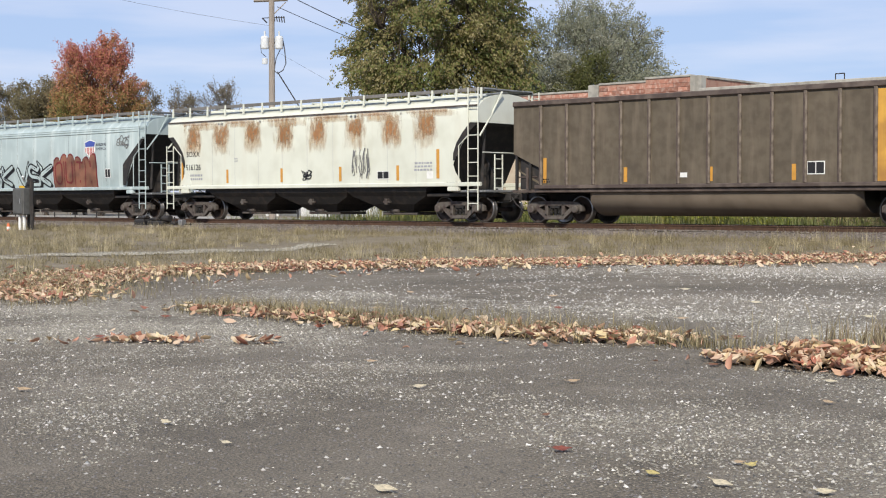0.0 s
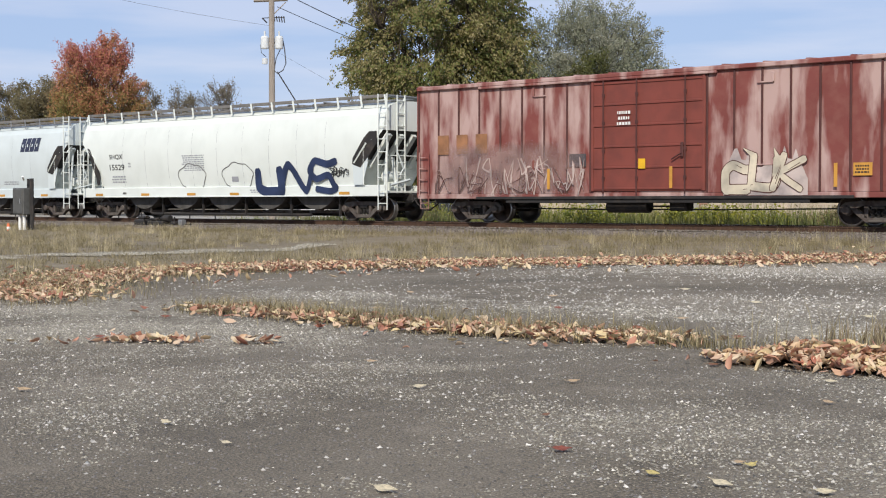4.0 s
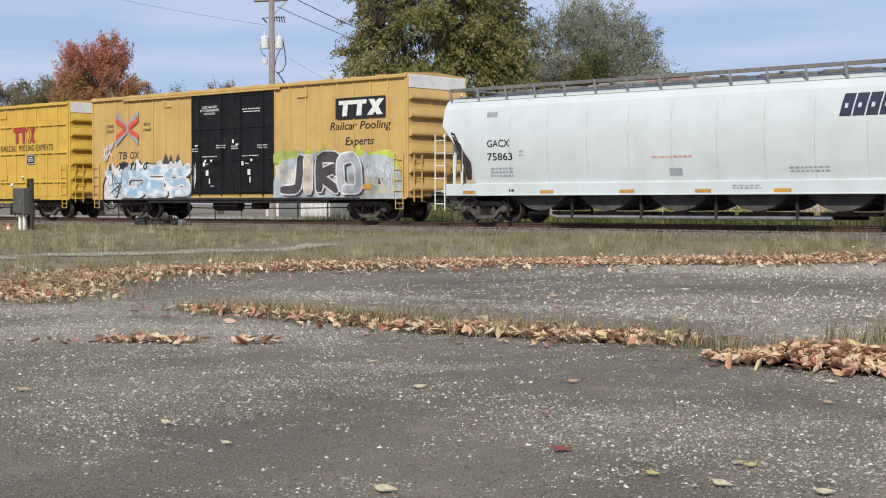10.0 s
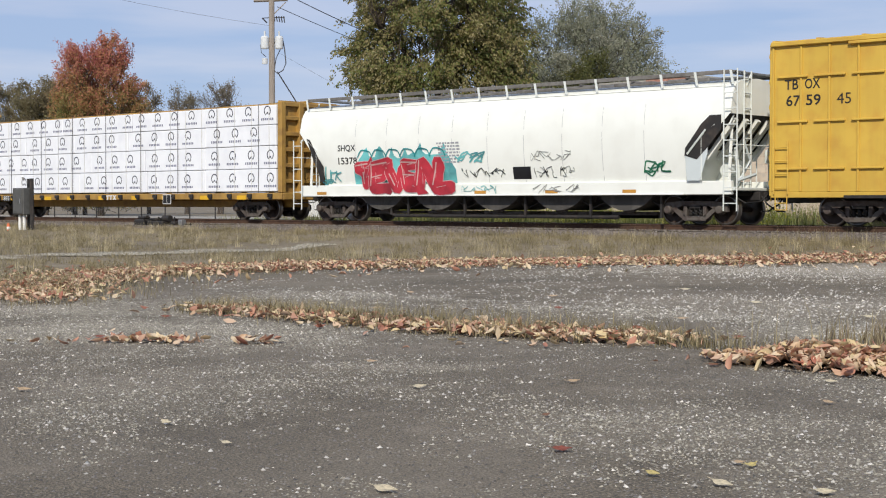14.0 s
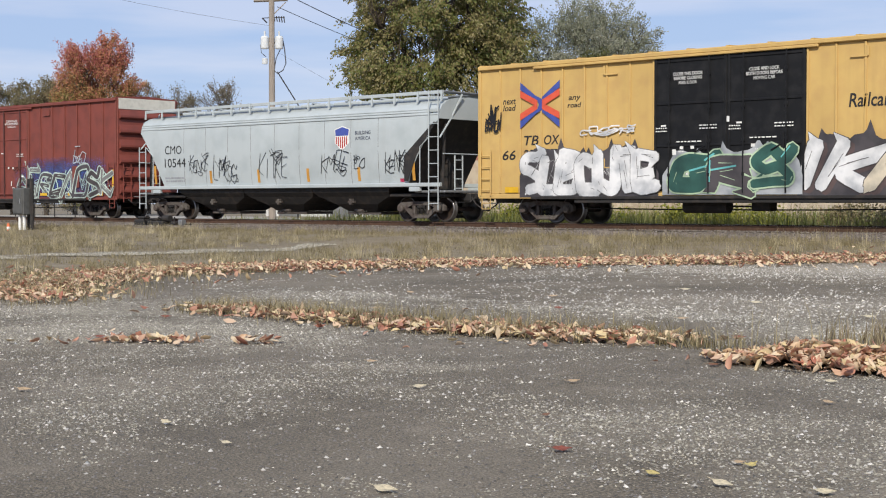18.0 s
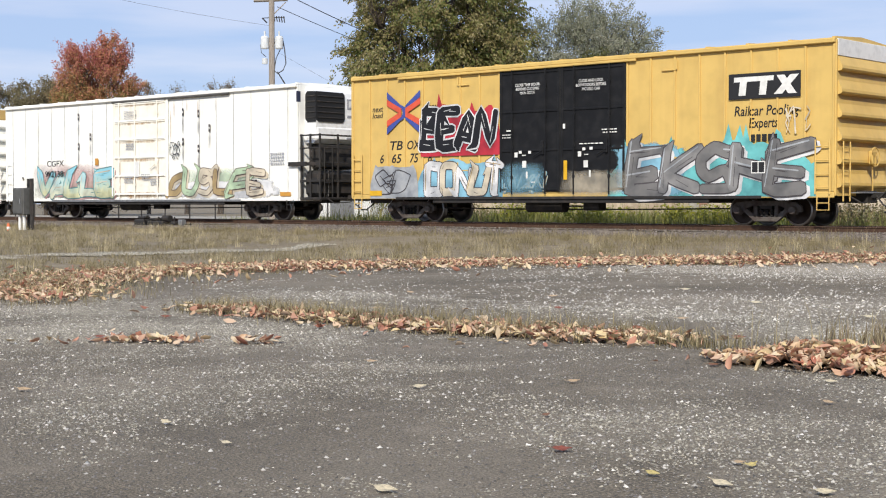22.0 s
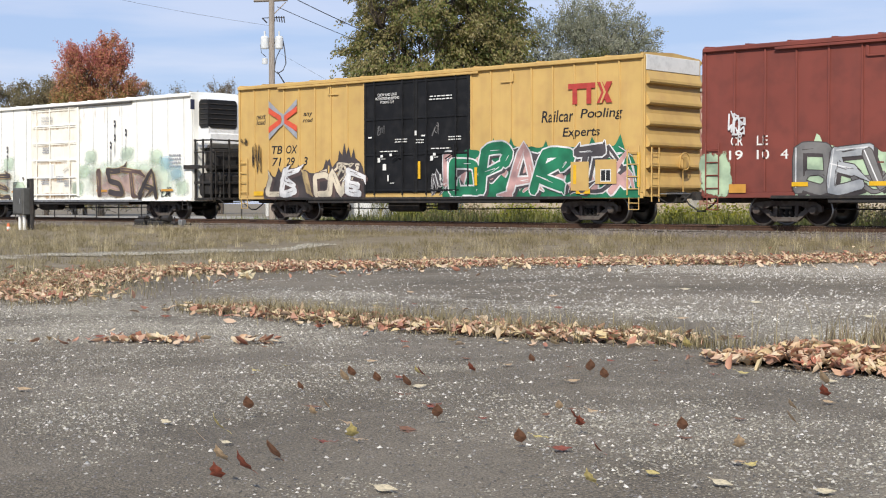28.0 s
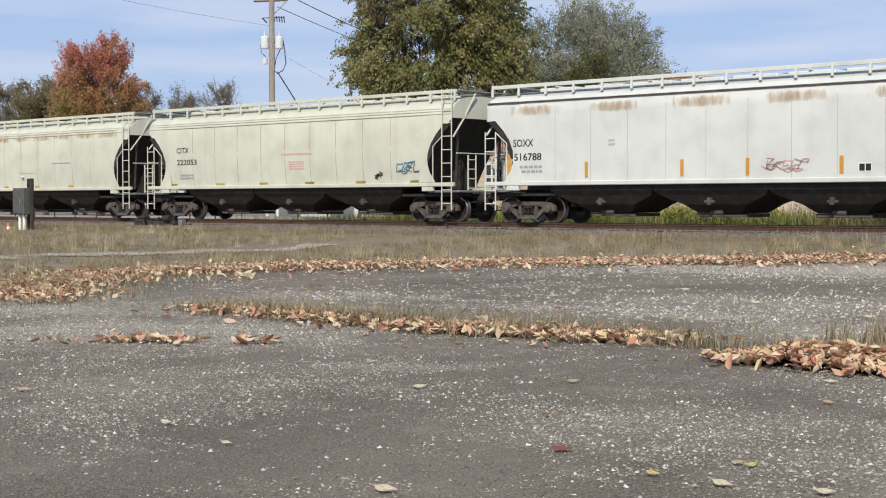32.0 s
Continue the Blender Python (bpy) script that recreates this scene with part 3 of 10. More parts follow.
def glyphs(text, slant=0.0):
    """A word of the built-in font as flat corners in a unit box, and its faces."""
    if (text, slant) not in FONT_CACHE:
        cu = bpy.data.curves.new("lettering", "FONT")
        cu.body, cu.resolution_u, cu.shear, cu.offset = text, 3, slant, 0.0 if set(text) & set("M4") else 0.013
        ob = bpy.data.objects.new("lettering", cu)
        me = bpy.data.meshes.new_from_object(ob)
        v = np.array([p.co[:2] for p in me.vertices])
        lo, hi = v.min(0), v.max(0)
        FONT_CACHE[text, slant] = ((v - lo) / (hi - lo), [tuple(p.vertices) for p in me.polygons])
        bpy.data.objects.remove(ob)
        bpy.data.meshes.remove(me)
        bpy.data.curves.remove(cu)
    return FONT_CACHE[text, slant]


class Wall:
    """A car's near side: places given by the distance from its rear end and the height over the rail."""

    def __init__(self, length, reach, parent, proud=0.004):
        self.length, self.reach, self.parent, self.proud, self.fine, self.ribs = length, reach, parent, proud, False, []

    def at(self, a, z, off=0.0):
        return (a - self.length / 2, -(self.reach(z) + self.proud + off), z)

    def letters(self, text, a0, z0, a1, z1, mat, slant=0.0, name="lettering", label="", off=0.004):
        v, f = glyphs(text, slant)
        flush = self.proud > 0.02 and off < 0.03
        if flush:
            off -= 0.046            # on the sheet itself, behind the ribs
        pts = [(a0 + (a1 - a0) * p[0], z0 + (z1 - z0) * p[1]) for p in v]
        fo = Form().add([self.at(*p, off) for p in pts], f)
        for r in self.ribs if flush else ():
            if a0 - 0.2 < r < a1 + 0.2:         # the paint goes on over the face of each rib
                for face in f:
                    o = [pts[i] for i in face]
                    for cut, k in ((r - 0.03, 1), (r + 0.03, -1)):
                        q = []
                        for p0, p1 in zip(o, o[1:] + o[:1]):
                            i0, i1 = k * (p0[0] - cut) >= 0, k * (p1[0] - cut) >= 0
                            if i0:
                                q.append(p0)
                            if i0 != i1:
                                q.append((cut, p0[1] + (p1[1] - p0[1]) * (cut - p0[0]) / (p1[0] - p0[0])))
                        o = q
                    if len(o) > 2:
                        fo.add([self.at(*p, -0.0005) for p in o], [tuple(range(len(o)))])
        return part(name, fo, mat, self.parent, label)

    def patch(self, pts, mat, name="painted_mark", label="", off=0.004):
        """Outlines of (a, z), each filled flat."""
        fo = Form()
        for j, o in enumerate(pts):
            for q in self.bands(o):
                fo.add([self.at(a, z, off + (j * 0.0006 if len(pts) < 4 else 0)) for a, z in q], [tuple(range(len(q)))])
        return part(name, fo, mat, self.parent, label)

    def bands(self, o):
        """An outline cut into level bands where the side is curved."""
        lo, hi = min(z for _, z in o), max(z for _, z in o)
        if self.reach((lo + hi) / 2) - (self.reach(lo) + self.reach(hi)) / 2 < 0.002:
            return [o]
        n, out = int((hi - lo) / 0.1) + 1, []
        for i in range(n):
            q = o
            for cut, s in ((lo + (hi - lo) * i / n, 1), (lo + (hi - lo) * (i + 1) / n, -1)):
                r = []
                for (a0, z0), (a1, z1) in zip(q, q[1:] + q[:1]):
                    i0, i1 = s * (z0 - cut) >= -1e-9, s * (z1 - cut) >= -1e-9
                    if i0:
                        r.append((a0, z0))
                    if i0 != i1:
                        r.append((a0 + (a1 - a0) * (cut - z0) / (z1 - z0), cut))
                q = r
            if len(q) > 2:
                out.append(q)
        return out

    def rect(self, a0, z0, a1, z1, mat, name="painted_mark", label="", off=0.004, rows=1):
        return self.patch([[(a0, z0 + (z1 - z0) * i / rows), (a1, z0 + (z1 - z0) * i / rows), (a1, z0 + (z1 - z0) * (i + 1) / rows),
                            (a0, z0 + (z1 - z0) * (i + 1) / rows)] for i in range(rows)], mat, name, label, off)

    def bars(self, a0, z0, a1, z1, rows, mat, seed=0, off=0.004, fill=0.55, name="small_print"):
        """Writing too small to read, as rows of short bars."""
        rng, o = random.Random(seed), []
        for i in range(rows):
            zb = z1 - (z1 - z0) * (i + 0.5) / rows
            h, a = (z1 - z0) / rows * fill * 0.5, a0 + rng.uniform(0, 0.12) * (a1 - a0)
            while a < a1 - 0.02:
                w = rng.uniform(0.05, 0.16) * min(1.0, a1 - a0) + 0.015
                o.append([(a, zb - h), (min(a1, a + w), zb - h), (min(a1, a + w), zb + h), (a, zb + h)])
                a += w + 0.03 * min(1.0, a1 - a0) + 0.012
        return self.patch(o, mat, name, off=off)

    def ribbon(self, fo, pts, w, off, w_end=None):
        """A brush stroke along points of (a, z)."""
        p = np.array(pts, float)
        if len(p) > 2:
            q = [p[0]]
            for i in range(len(p) - 1):
                p0, p1, p2, p3 = p[max(i - 1, 0)], p[i], p[i + 1], p[min(i + 2, len(p) - 1)]
                for s in (0.25, 0.5, 0.75, 1.0):
                    c = 0.5 * (2 * p1 + (p2 - p0) * s + (2 * p0 - 5 * p1 + 4 * p2 - p3) * s * s + (3 * p1 - p0 - 3 * p2 + p3) * s ** 3)
                    q.append(p1 + (p2 - p1) * s + 0.6 * (c - (p1 + (p2 - p1) * s)))
            p = np.array(q)
        if self.fine:
            run = np.concatenate([[0.0], np.cumsum(np.linalg.norm(np.diff(p, axis=0), axis=1))])
            at = np.linspace(0, run[-1], max(2, int(run[-1] / 0.045)))
            p = np.stack([np.interp(at, run, p[:, 0]), np.interp(at, run, p[:, 1])], 1)
        d = np.gradient(p, axis=0)
        d /= np.linalg.norm(d, axis=1)[:, None] + 1e-9
        nrm = np.stack([-d[:, 1], d[:, 0]], 1)
        wd = np.linspace(w, w if w_end is None else w_end, len(p))[:, None] * 0.5
        ends = np.concatenate([p[:1] - d[:1] * w * 0.35, p, p[-1:] + d[-1:] * wd[-1] * 0.7])
        nn = np.concatenate([nrm[:1], nrm, nrm[-1:]])
        ww = np.concatenate([wd[:1] * 0.6, wd, wd[-1:] * 0.6])
        le, ri = ends + nn * ww, ends - nn * ww
        k = len(ends)
        fo.add([self.at(*x, off + i * 0.00012) for i, x in enumerate(le)] + [self.at(*x, off + i * 0.00012) for i, x in enumerate(ri)], [(i, i + 1, k + i + 1, k + i) for i in range(k - 1)])

    def blob(self, a0, z0, a1, z1, mat, seed=0, rough=0.18, off=0.004, name="spray_paint_cloud", label="", kind="cloud"):
        """A cloud of sprayed paint whose cover frays at its edges."""
        e = 0.12 + rough * 0.5
        return self.rect(a0 - e, max(z0 - 0.1, 0.95 if self.proud < 0.02 else 0.81), a1 + e, z1 + e, soft(mat, kind), name, label, off + (seed % 7) * 0.0003, rows=6)

    def graffiti(self, text, a0, z0, a1, z1, fill, line, seed=0, weight=0.26, edge=0.09, gleam=None, label="", lean=0.12, base=0.0, loose=0.05, extra=True, shade=None):
        """Sprayed letters that overlap from one to the next: a block shade, an edge, a body colour, gleams, and arrow-like ends that tangle them."""
        rng = random.Random(seed)
        n = len(text)
        w, h = (a1 - a0) / n, z1 - z0
        fills = fill if isinstance(fill, (tuple, list)) else (fill,)
        over, inner, block = Form(), Form(), Form()
        for i, ch in enumerate(text):
            under, body = Form(), Form()
            k0 = base + i * 0.0055
            jig, tip, tall = rng.uniform(-1, 1) * loose * h, lean + rng.uniform(-0.25, 0.25), rng.uniform(1 - loose * 3, 1.0)
            strokes = []
            for stroke in STROKES.get(ch, STROKES["S"]).split():
                pts = []
                for q in range(0, len(stroke), 2):
                    gx, gz = int(stroke[q]) / 4, int(stroke[q + 1]) / 6
                    pts.append((a0 + (i + 0.04 + 0.92 * gx + tip * (gz - 0.5)) * w + rng.uniform(-1, 1) * loose * w,
                                min(z1 - weight * 0.4, z0 + weight * 0.5 + gz * tall * (h - weight) + jig + rng.uniform(-1, 1) * loose * h)))
                strokes.append(pts)
            ends = []
            if extra and line:
                for p in [q[-1] for q in strokes] + [strokes[0][0]]:
                    if rng.random() < 0.6:
                        ends.append((p, rng.uniform(-0.55, 0.55) * w, rng.choice((-1, 1)) * rng.uniform(0.15, 0.32) * h))
            for j, pts in enumerate(strokes):
                pts = [(min(a1, max(a0, x)), min(z1, max(z0 + weight * 0.55 + edge, z))) for x, z in pts]
                k = k0 + j * 0.00025
                we = weight * rng.uniform(0.82, 1.2)
                wn_ = we * rng.uniform(0.6, 1.25)
                if line:
                    self.ribbon(under, pts, we + edge * 2, 0.008 + k, wn_ + edge * 2)
                if shade:
                    self.ribbon(block, [(x + 0.11, max(z0, z - 0.09)) for x, z in pts], we + edge, 0.006 + base + j * 0.0002, wn_ + edge)
                self.ribbon(body, pts, we, 0.0115 + k, wn_)
                if gleam:
                    self.ribbon(over, [(x - we * 0.28, z + we * 0.2) for x, z in pts[:2]], max(0.02, we * 0.12), 0.0145 + k)
                if extra and line and len(pts) > 1:
                    for _ in range(2):
                        f, (pa, pb) = rng.uniform(0, 0.5), rng.choice(list(zip(pts, pts[1:])))
                        m0 = (pa[0] + (pb[0] - pa[0]) * f + rng.uniform(-0.35, 0.35) * we, pa[1] + (pb[1] - pa[1]) * f)
                        self.ribbon(inner, [m0, (m0[0] + (pb[0] - pa[0]) * 0.45 + rng.uniform(-0.2, 0.2) * we, m0[1] + (pb[1] - pa[1]) * 0.45 + rng.uniform(-0.2, 0.2) * we)],
                                    max(0.02, edge * 0.5), 0.0155 + k, 0.012)
            for q, (p, dx, dz) in enumerate(ends):
                tipp = (min(a1 + 0.1, max(a0 - 0.1, p[0] + dx)), min(z1 + 0.12, max(z0 + 0.06, p[1] + dz)))
                self.ribbon(under, [p, tipp], weight * 0.8 + edge * 2, 0.0085 + k0 + q * 0.0002, edge * 1.6)
                self.ribbon(body, [p, tipp], weight * 0.8, 0.0122 + k0 + q * 0.0002, 0.015)
            if line:
                part("spray_paint_outline", under, line, self.parent)
            part("spray_paint_letter", body, fills[i % len(fills)], self.parent, label)
        for fo, mat, nm in ((over, gleam, "spray_paint_highlight"), (inner, line, "spray_paint_detail"), (block, shade, "spray_paint_shade")):
            if fo.f:
                part(nm, fo, mat, self.parent)

    def spikes(self, a0, z0, a1, z1, mat, seed=0, off=0.003, jag=0.35, name="spray_paint_cloud", label=""):
        """A sprayed ground whose upper edge breaks into lumps and flame-like points."""
        rng, top = random.Random(seed), []
        n = max(6, int((a1 - a0) / 0.12))
        for i in range(n + 1):
            f = i / n
            body = z1 - jag * 0.75 + jag * 0.45 * noise.noise((f * (a1 - a0) * 1.3, seed, 0.5)) + jag * 0.2 * noise.noise((f * (a1 - a0) * 4.0, seed, 2.5))
            point = jag * rng.uniform(0.5, 1.0) if rng.random() < 0.16 else 0.0
            side = min(1.0, 6.0 * min(f, 1 - f) + 0.45)
            top.append((a0 + (a1 - a0) * f + rng.uniform(-0.03, 0.03), z0 + (body + point - z0) * side))
        for i in range(2, n - 1):               # broad flanks to each point
            z = top[i][1]
            for k in (i - 1, i + 1):
                if z > top[k][1] + 0.12:
                    top[k] = (top[k][0], top[k][1] + 0.20 * (z - top[k][1]))
        self.patch([[(p[0], z0), (q[0], z0), q, p] for p, q in zip(top, top[1:])], mat, name, label, off)

    def bubble(self, text, a0, z0, a1, z1, fill, line, seed=0, label=""):
        """Fat sprayed letters run together into one lobed body, with their seams drawn on it."""
        rng, n = random.Random(seed), len(text) + 2
        for grow, mat, off, name in ((0.07, line, 0.008, "spray_paint_outline"), (0.0, fill, 0.014, "spray_paint_body")):
            top = []
            for i in range(n * 8 + 1):
                f = i / (n * 8)
                z = z1 - 0.26 + 0.26 * abs(math.sin(f * n * math.pi)) ** 0.5 - 0.10 * math.sin(f * 9 + seed)
                top.append((a0 - grow + (a1 - a0 + 2 * grow) * f, z + grow - (0.25 if i in (0, n * 8) else 0)))
            quads = [[(p[0], z0), (q[0], z0), q, p] for p, q in zip(top, top[1:])]
            self.patch(quads, mat, name, label if mat == fill else "", off)
        w = (a1 - a0) / len(text)
        for i, ch in enumerate(text):
            fo = Form()
            for j, stroke in enumerate(STROKES[ch].split()):
                pts = [(a0 + (i + 0.2 + 0.6 * int(stroke[q]) / 4) * w + rng.uniform(-0.03, 0.03), z0 + 0.2 + (z1 - z0 - 0.45) * int(stroke[q + 1]) / 6 + rng.uniform(-0.03, 0.03)) for q in range(0, len(stroke), 2)]
                self.ribbon(fo, pts, 0.085, 0.020 + j * 0.0004)
            part("spray_paint_detail", fo, line, self.parent)
            if i:
                fo = Form()
                self.ribbon(fo, [(a0 + i * w + rng.uniform(-0.08, 0.08), z0 + 0.02), (a0 + i * w + rng.uniform(-0.08, 0.08), (z0 + z1) / 2), (a0 + i * w, z1 - 0.2)], 0.05, 0.022)
                part("spray_paint_detail", fo, line, self.parent)

    def tag(self, text, a0, z0, a1, z1, mat, seed=0, weight=0.05, base=0.0, label=""):
        rng = random.Random(seed)
        self.graffiti(text, a0, z0, a1, z1, mat, None, seed, weight, 0.0, None, label, 0.45, base, 0.13)
        fo = Form()
        for i in range(3):
            a, z = rng.uniform(a0, a1 - 0.2 * (a1 - a0)), rng.uniform(z0, z1)
            self.ribbon(fo, [(a, z), (a + 0.25 * (a1 - a0), z + rng.uniform(-0.2, 0.2) * (z1 - z0)), (a + 0.1 * (a1 - a0), z - 0.25 * (z1 - z0)), (a - 0.12 * (a1 - a0), z + 0.1 * (z1 - z0))], weight * 0.8, 0.016 + base + i * 0.0004)
        part("spray_paint_flourish", fo, mat, self.parent)

    def wild(self, a0, z0, a1, z1, fill, line, seed=0, count=16, weight=0.2, gleam=None, label=""):
        """Tangled sprayed arrows and curls that spell nothing."""
        rng = random.Random(seed)
        under, body, over = Form(), Form(), Form()
        for i in range(count):
            a = a0 + (a1 - a0) * (i + 0.5) / count
            pts = [(a, rng.uniform(z0 + weight / 2, z1 - weight / 2))]
            for _ in range(rng.randint(2, 4)):
                pts.append((min(a1 - 0.05, max(a0 + 0.05, pts[-1][0] + rng.uniform(-1, 1) * (a1 - a0) / count * 1.6)),
                            rng.uniform(z0 + weight / 2, z1 - weight / 2)))
            we, k = weight * rng.uniform(0.6, 1.2), i * 0.0004
            self.ribbon(under, pts, we + weight * 0.5, 0.008 + k, weight * 0.4)
            self.ribbon(body, pts, we, 0.016 + k, we * 0.35)
            if gleam:
                self.ribbon(over, pts[:2], we * 0.2, 0.025 + k)
        part("spray_paint_outline", under, line, self.parent)
        part("spray_paint_letters", body, fill, self.parent, label)
        if gleam:
            part("spray_paint_highlight", over, gleam, self.parent)

    def rust(self, a0, z0, a1, z1, mat, seed=0, name="rust_stain", off=0.004, kind="rust"):
        """Rust that bleeds through the paint and runs down it unevenly."""
        return self.rect(a0, z0, a1, z1, soft(mat, kind), name, off=off + (seed % 5) * 0.0004, rows=4)


# skeletons of capital letters on a grid of 5 by 7
STROKES = {
    "A": "0024 002640 0232", "B": "0006 0636351303 0343413000", "C": "4535150401103041", "D": "00063645413000", "E": "060040 0646 0333",
    "F": "0006 0646 0333", "G": "453515040110304243 4323", "H": "0006 4046 0343", "I": "2026", "J": "46413010", "K": "0006 460340",
    "L": "060040", "M": "0006234640", "N": "00064046", "O": "100105163645413010", "P": "0006364534 3403", "R": "0006364534 340340",
    "S": "4635160504133342413010", "T": "0646 2620", "U": "060110304146", "V": "062046", "W": "0610233046", "X": "0640 0046",
    "Y": "0623 462320", "Z": "06460040", "0": "100105163645413010", "1": "162620", "2": "0516364500 0040", "7": "064610", "8": "2305163645230110304123",
    "!": "2623 2120", "@": "33231223 4332", "?": "0516364523 2120",
}
STROKES["A"] = "002640 1232"


# ---- the ground: one sheet to the horizon, a worn lot, the raised track ----
def ground_z(x, y):
    """Flat by the lot, rising a little towards the track."""
    return 0.30 * min(1.0, max(0.0, (y - 26.0) / 9.0))


def sheet(xs, ys, height):
    fo = Form()
    n = len(ys)
    fo.add([(x, y, height(x, y)) for x in xs for y in ys], [(i * n + j, (i + 1) * n + j, (i + 1) * n + j + 1, i * n + j + 1) for i in range(len(xs) - 1) for j in range(n - 1)])
    return fo


far_x = [-3000, -1200, -500, -250] + [-140 + 5 * i for i in range(36)] + [80, 160, 400, 1200, 3000]
far_y = [-3000, -1000, -300, -100, -40] + [-20 + 2.5 * i for i in range(34)] + [75, 90, 120, 180, 300, 600, 1400, 3500]
solid("ground", sheet(far_x, far_y, lambda x, y: ground_z(x, y) - 0.02 + (0.05 * noise.noise((x * 0.3, y * 0.3, 0)) if -100 < x < 40 and 5 < y < 60 else 0)),
      M_SOIL, "dry straw-coloured ground with patches of bare soil", "ground", kind="structure")

LOT_SIDE = [(-60, 4.0), (-24, 7.4), (-16.8, 9.3), (-15.2, 10.3), (-16.6, 11.4), (-19.4, 13.4), (-20.9, 14.8), (-20.7, 17.0), (-20.4, 19.1), (-19.4, 21.2), (-18.0, 23.7), (-16.4, 25.6), (-14.4, 26.9),
            (-12.9, 28.2), (-10.5, 29.5), (-7.5, 30.9), (-3.0, 33.6)]


def lot_edge(y):
    """Where the asphalt ends, as y goes on."""
    side = LOT_SIDE
    return float(np.interp(y, [q[1] for q in side], [q[0] for q in side])) + 0.30 * noise.noise((0, y * 1.3, 3)) + 0.12 * noise.noise((0, y * 5.0, 9))


rows = [-60.0, -20.0, 0.0] + [2 + 0.25 * i for i in range(127)]
fo = Form()
v = []
for y in rows:
    e = lot_edge(y) if y > 4 else -60.0
    z = ground_z(0, y) + 0.03
    v += [(e - 0.02, y, z - 0.10), (e, y, z), (-2.0, y, z), (60.0, y, z)]
fo.add(v, [(4 * i + j, 4 * i + j + 1, 4 * i + j + 5, 4 * i + j + 4) for i in range(len(rows) - 1) for j in range(3)])
solid("parking_lot", fo, M_ASPHALT, "grey worn asphalt lot with loose gravel and cracks", "pavement", kind="structure")

def strip(name, line, width, mat, label, seed=1, z=0.034, category="pavement"):
    fo = Form()
    p = []
    for (x0, y0), (x1, y1) in zip(line, line[1:]):
        n = max(1, int(math.hypot(x1 - x0, y1 - y0) / 0.35))
        p += [(x0 + (x1 - x0) * i / n, y0 + (y1 - y0) * i / n) for i in range(n)]
    p.append(line[-1])
    v = []
    for i, (x, y) in enumerate(p):
        a, b = p[max(i - 1, 0)], p[min(i + 1, len(p) - 1)]
        dx, dy = b[0] - a[0], b[1] - a[1]
        l = math.hypot(dx, dy)
        t = min(1.0, 3.0 * min(i, len(p) - 1 - i) / len(p) + 0.15)
        for s in (-1, 1):
            w = width * t * (0.5 + 0.45 * noise.noise((x * 0.7, y * 0.7, seed + s)))
            v.append((x - s * dy / l * w, y + s * dx / l * w, ground_z(x, y) + z))
    fo.add(v, [(2 * i, 2 * i + 1, 2 * i + 3, 2 * i + 2) for i in range(len(p) - 1)])
    return solid(name, fo, mat, label, category, kind="structure")



# the track: ballast, ties, two rails
BED = RAIL_Z - 0.20
fo = Form()
prof = [(-3.1, 0.10), (-2.6, 0.34), (-1.75, BED - 0.06), (-1.5, BED), (1.5, BED), (1.75, BED - 0.06), (2.8, 0.25), (3.4, 0.05)]
xs = [-420 + 15 * i for i in range(20)] + [-118 + 1.2 * i for i in range(102)] + [10, 60, 300]
k = len(prof)
fo.add([(x, TRACK_Y + y + 0.12 * noise.noise((x * 0.9, y * 3, 1)) * (abs(y) > 1.6), z + 0.035 * noise.noise((x * 2.1, y * 2, 4))) for x in xs for y, z in prof],
       [(i * k + j, (i + 1) * k + j, (i + 1) * k + j + 1, i * k + j + 1) for i in range(len(xs) - 1) for j in range(k - 1)])
solid("ballast", fo, M_BALLAST, "grey-brown ballast bed under the railway track", "ballast", kind="structure")
RAIL = [(-0.075, 0.0), (-0.075, 0.02), (-0.012, 0.035), (-0.012, 0.125), (-0.034, 0.14), (-0.034, 0.168), (-0.028, 0.175), (0.028, 0.175), (0.034, 0.168), (0.034, 0.14),
        (0.012, 0.125), (0.012, 0.035), (0.075, 0.02), (0.075, 0.0)]
track = thing("railway_track", "straight railway track with rusty rails on timber ties", "railway track", kind="structure")
for s in (-0.755, 0.755):
    fo = Form().prism([(TRACK_Y + s + y, RAIL_Z - 0.175 + z) for y, z in RAIL], -420, 300, "x")
    part("rail", fo, M_RAILSIDE, track)
    part("rail_head", Form().box(-420, 300, TRACK_Y + s - 0.027, TRACK_Y + s + 0.027, RAIL_Z, RAIL_Z + 0.002), M_RAILTOP, track)
tie = Form().box(-0.115, 0.115, TRACK_Y - 1.3, TRACK_Y + 1.3, BED - 0.12, BED + 0.02, 0.012).mesh("tie", M_TIE)
for i in range(150):
    part("tie", tie, None, track, at=pose(-85.0 + i * 0.53, 0, random.uniform(-0.006, 0.004), 0, 0, 0))

# ---- buildings behind the track ----
FRONT = 66.0


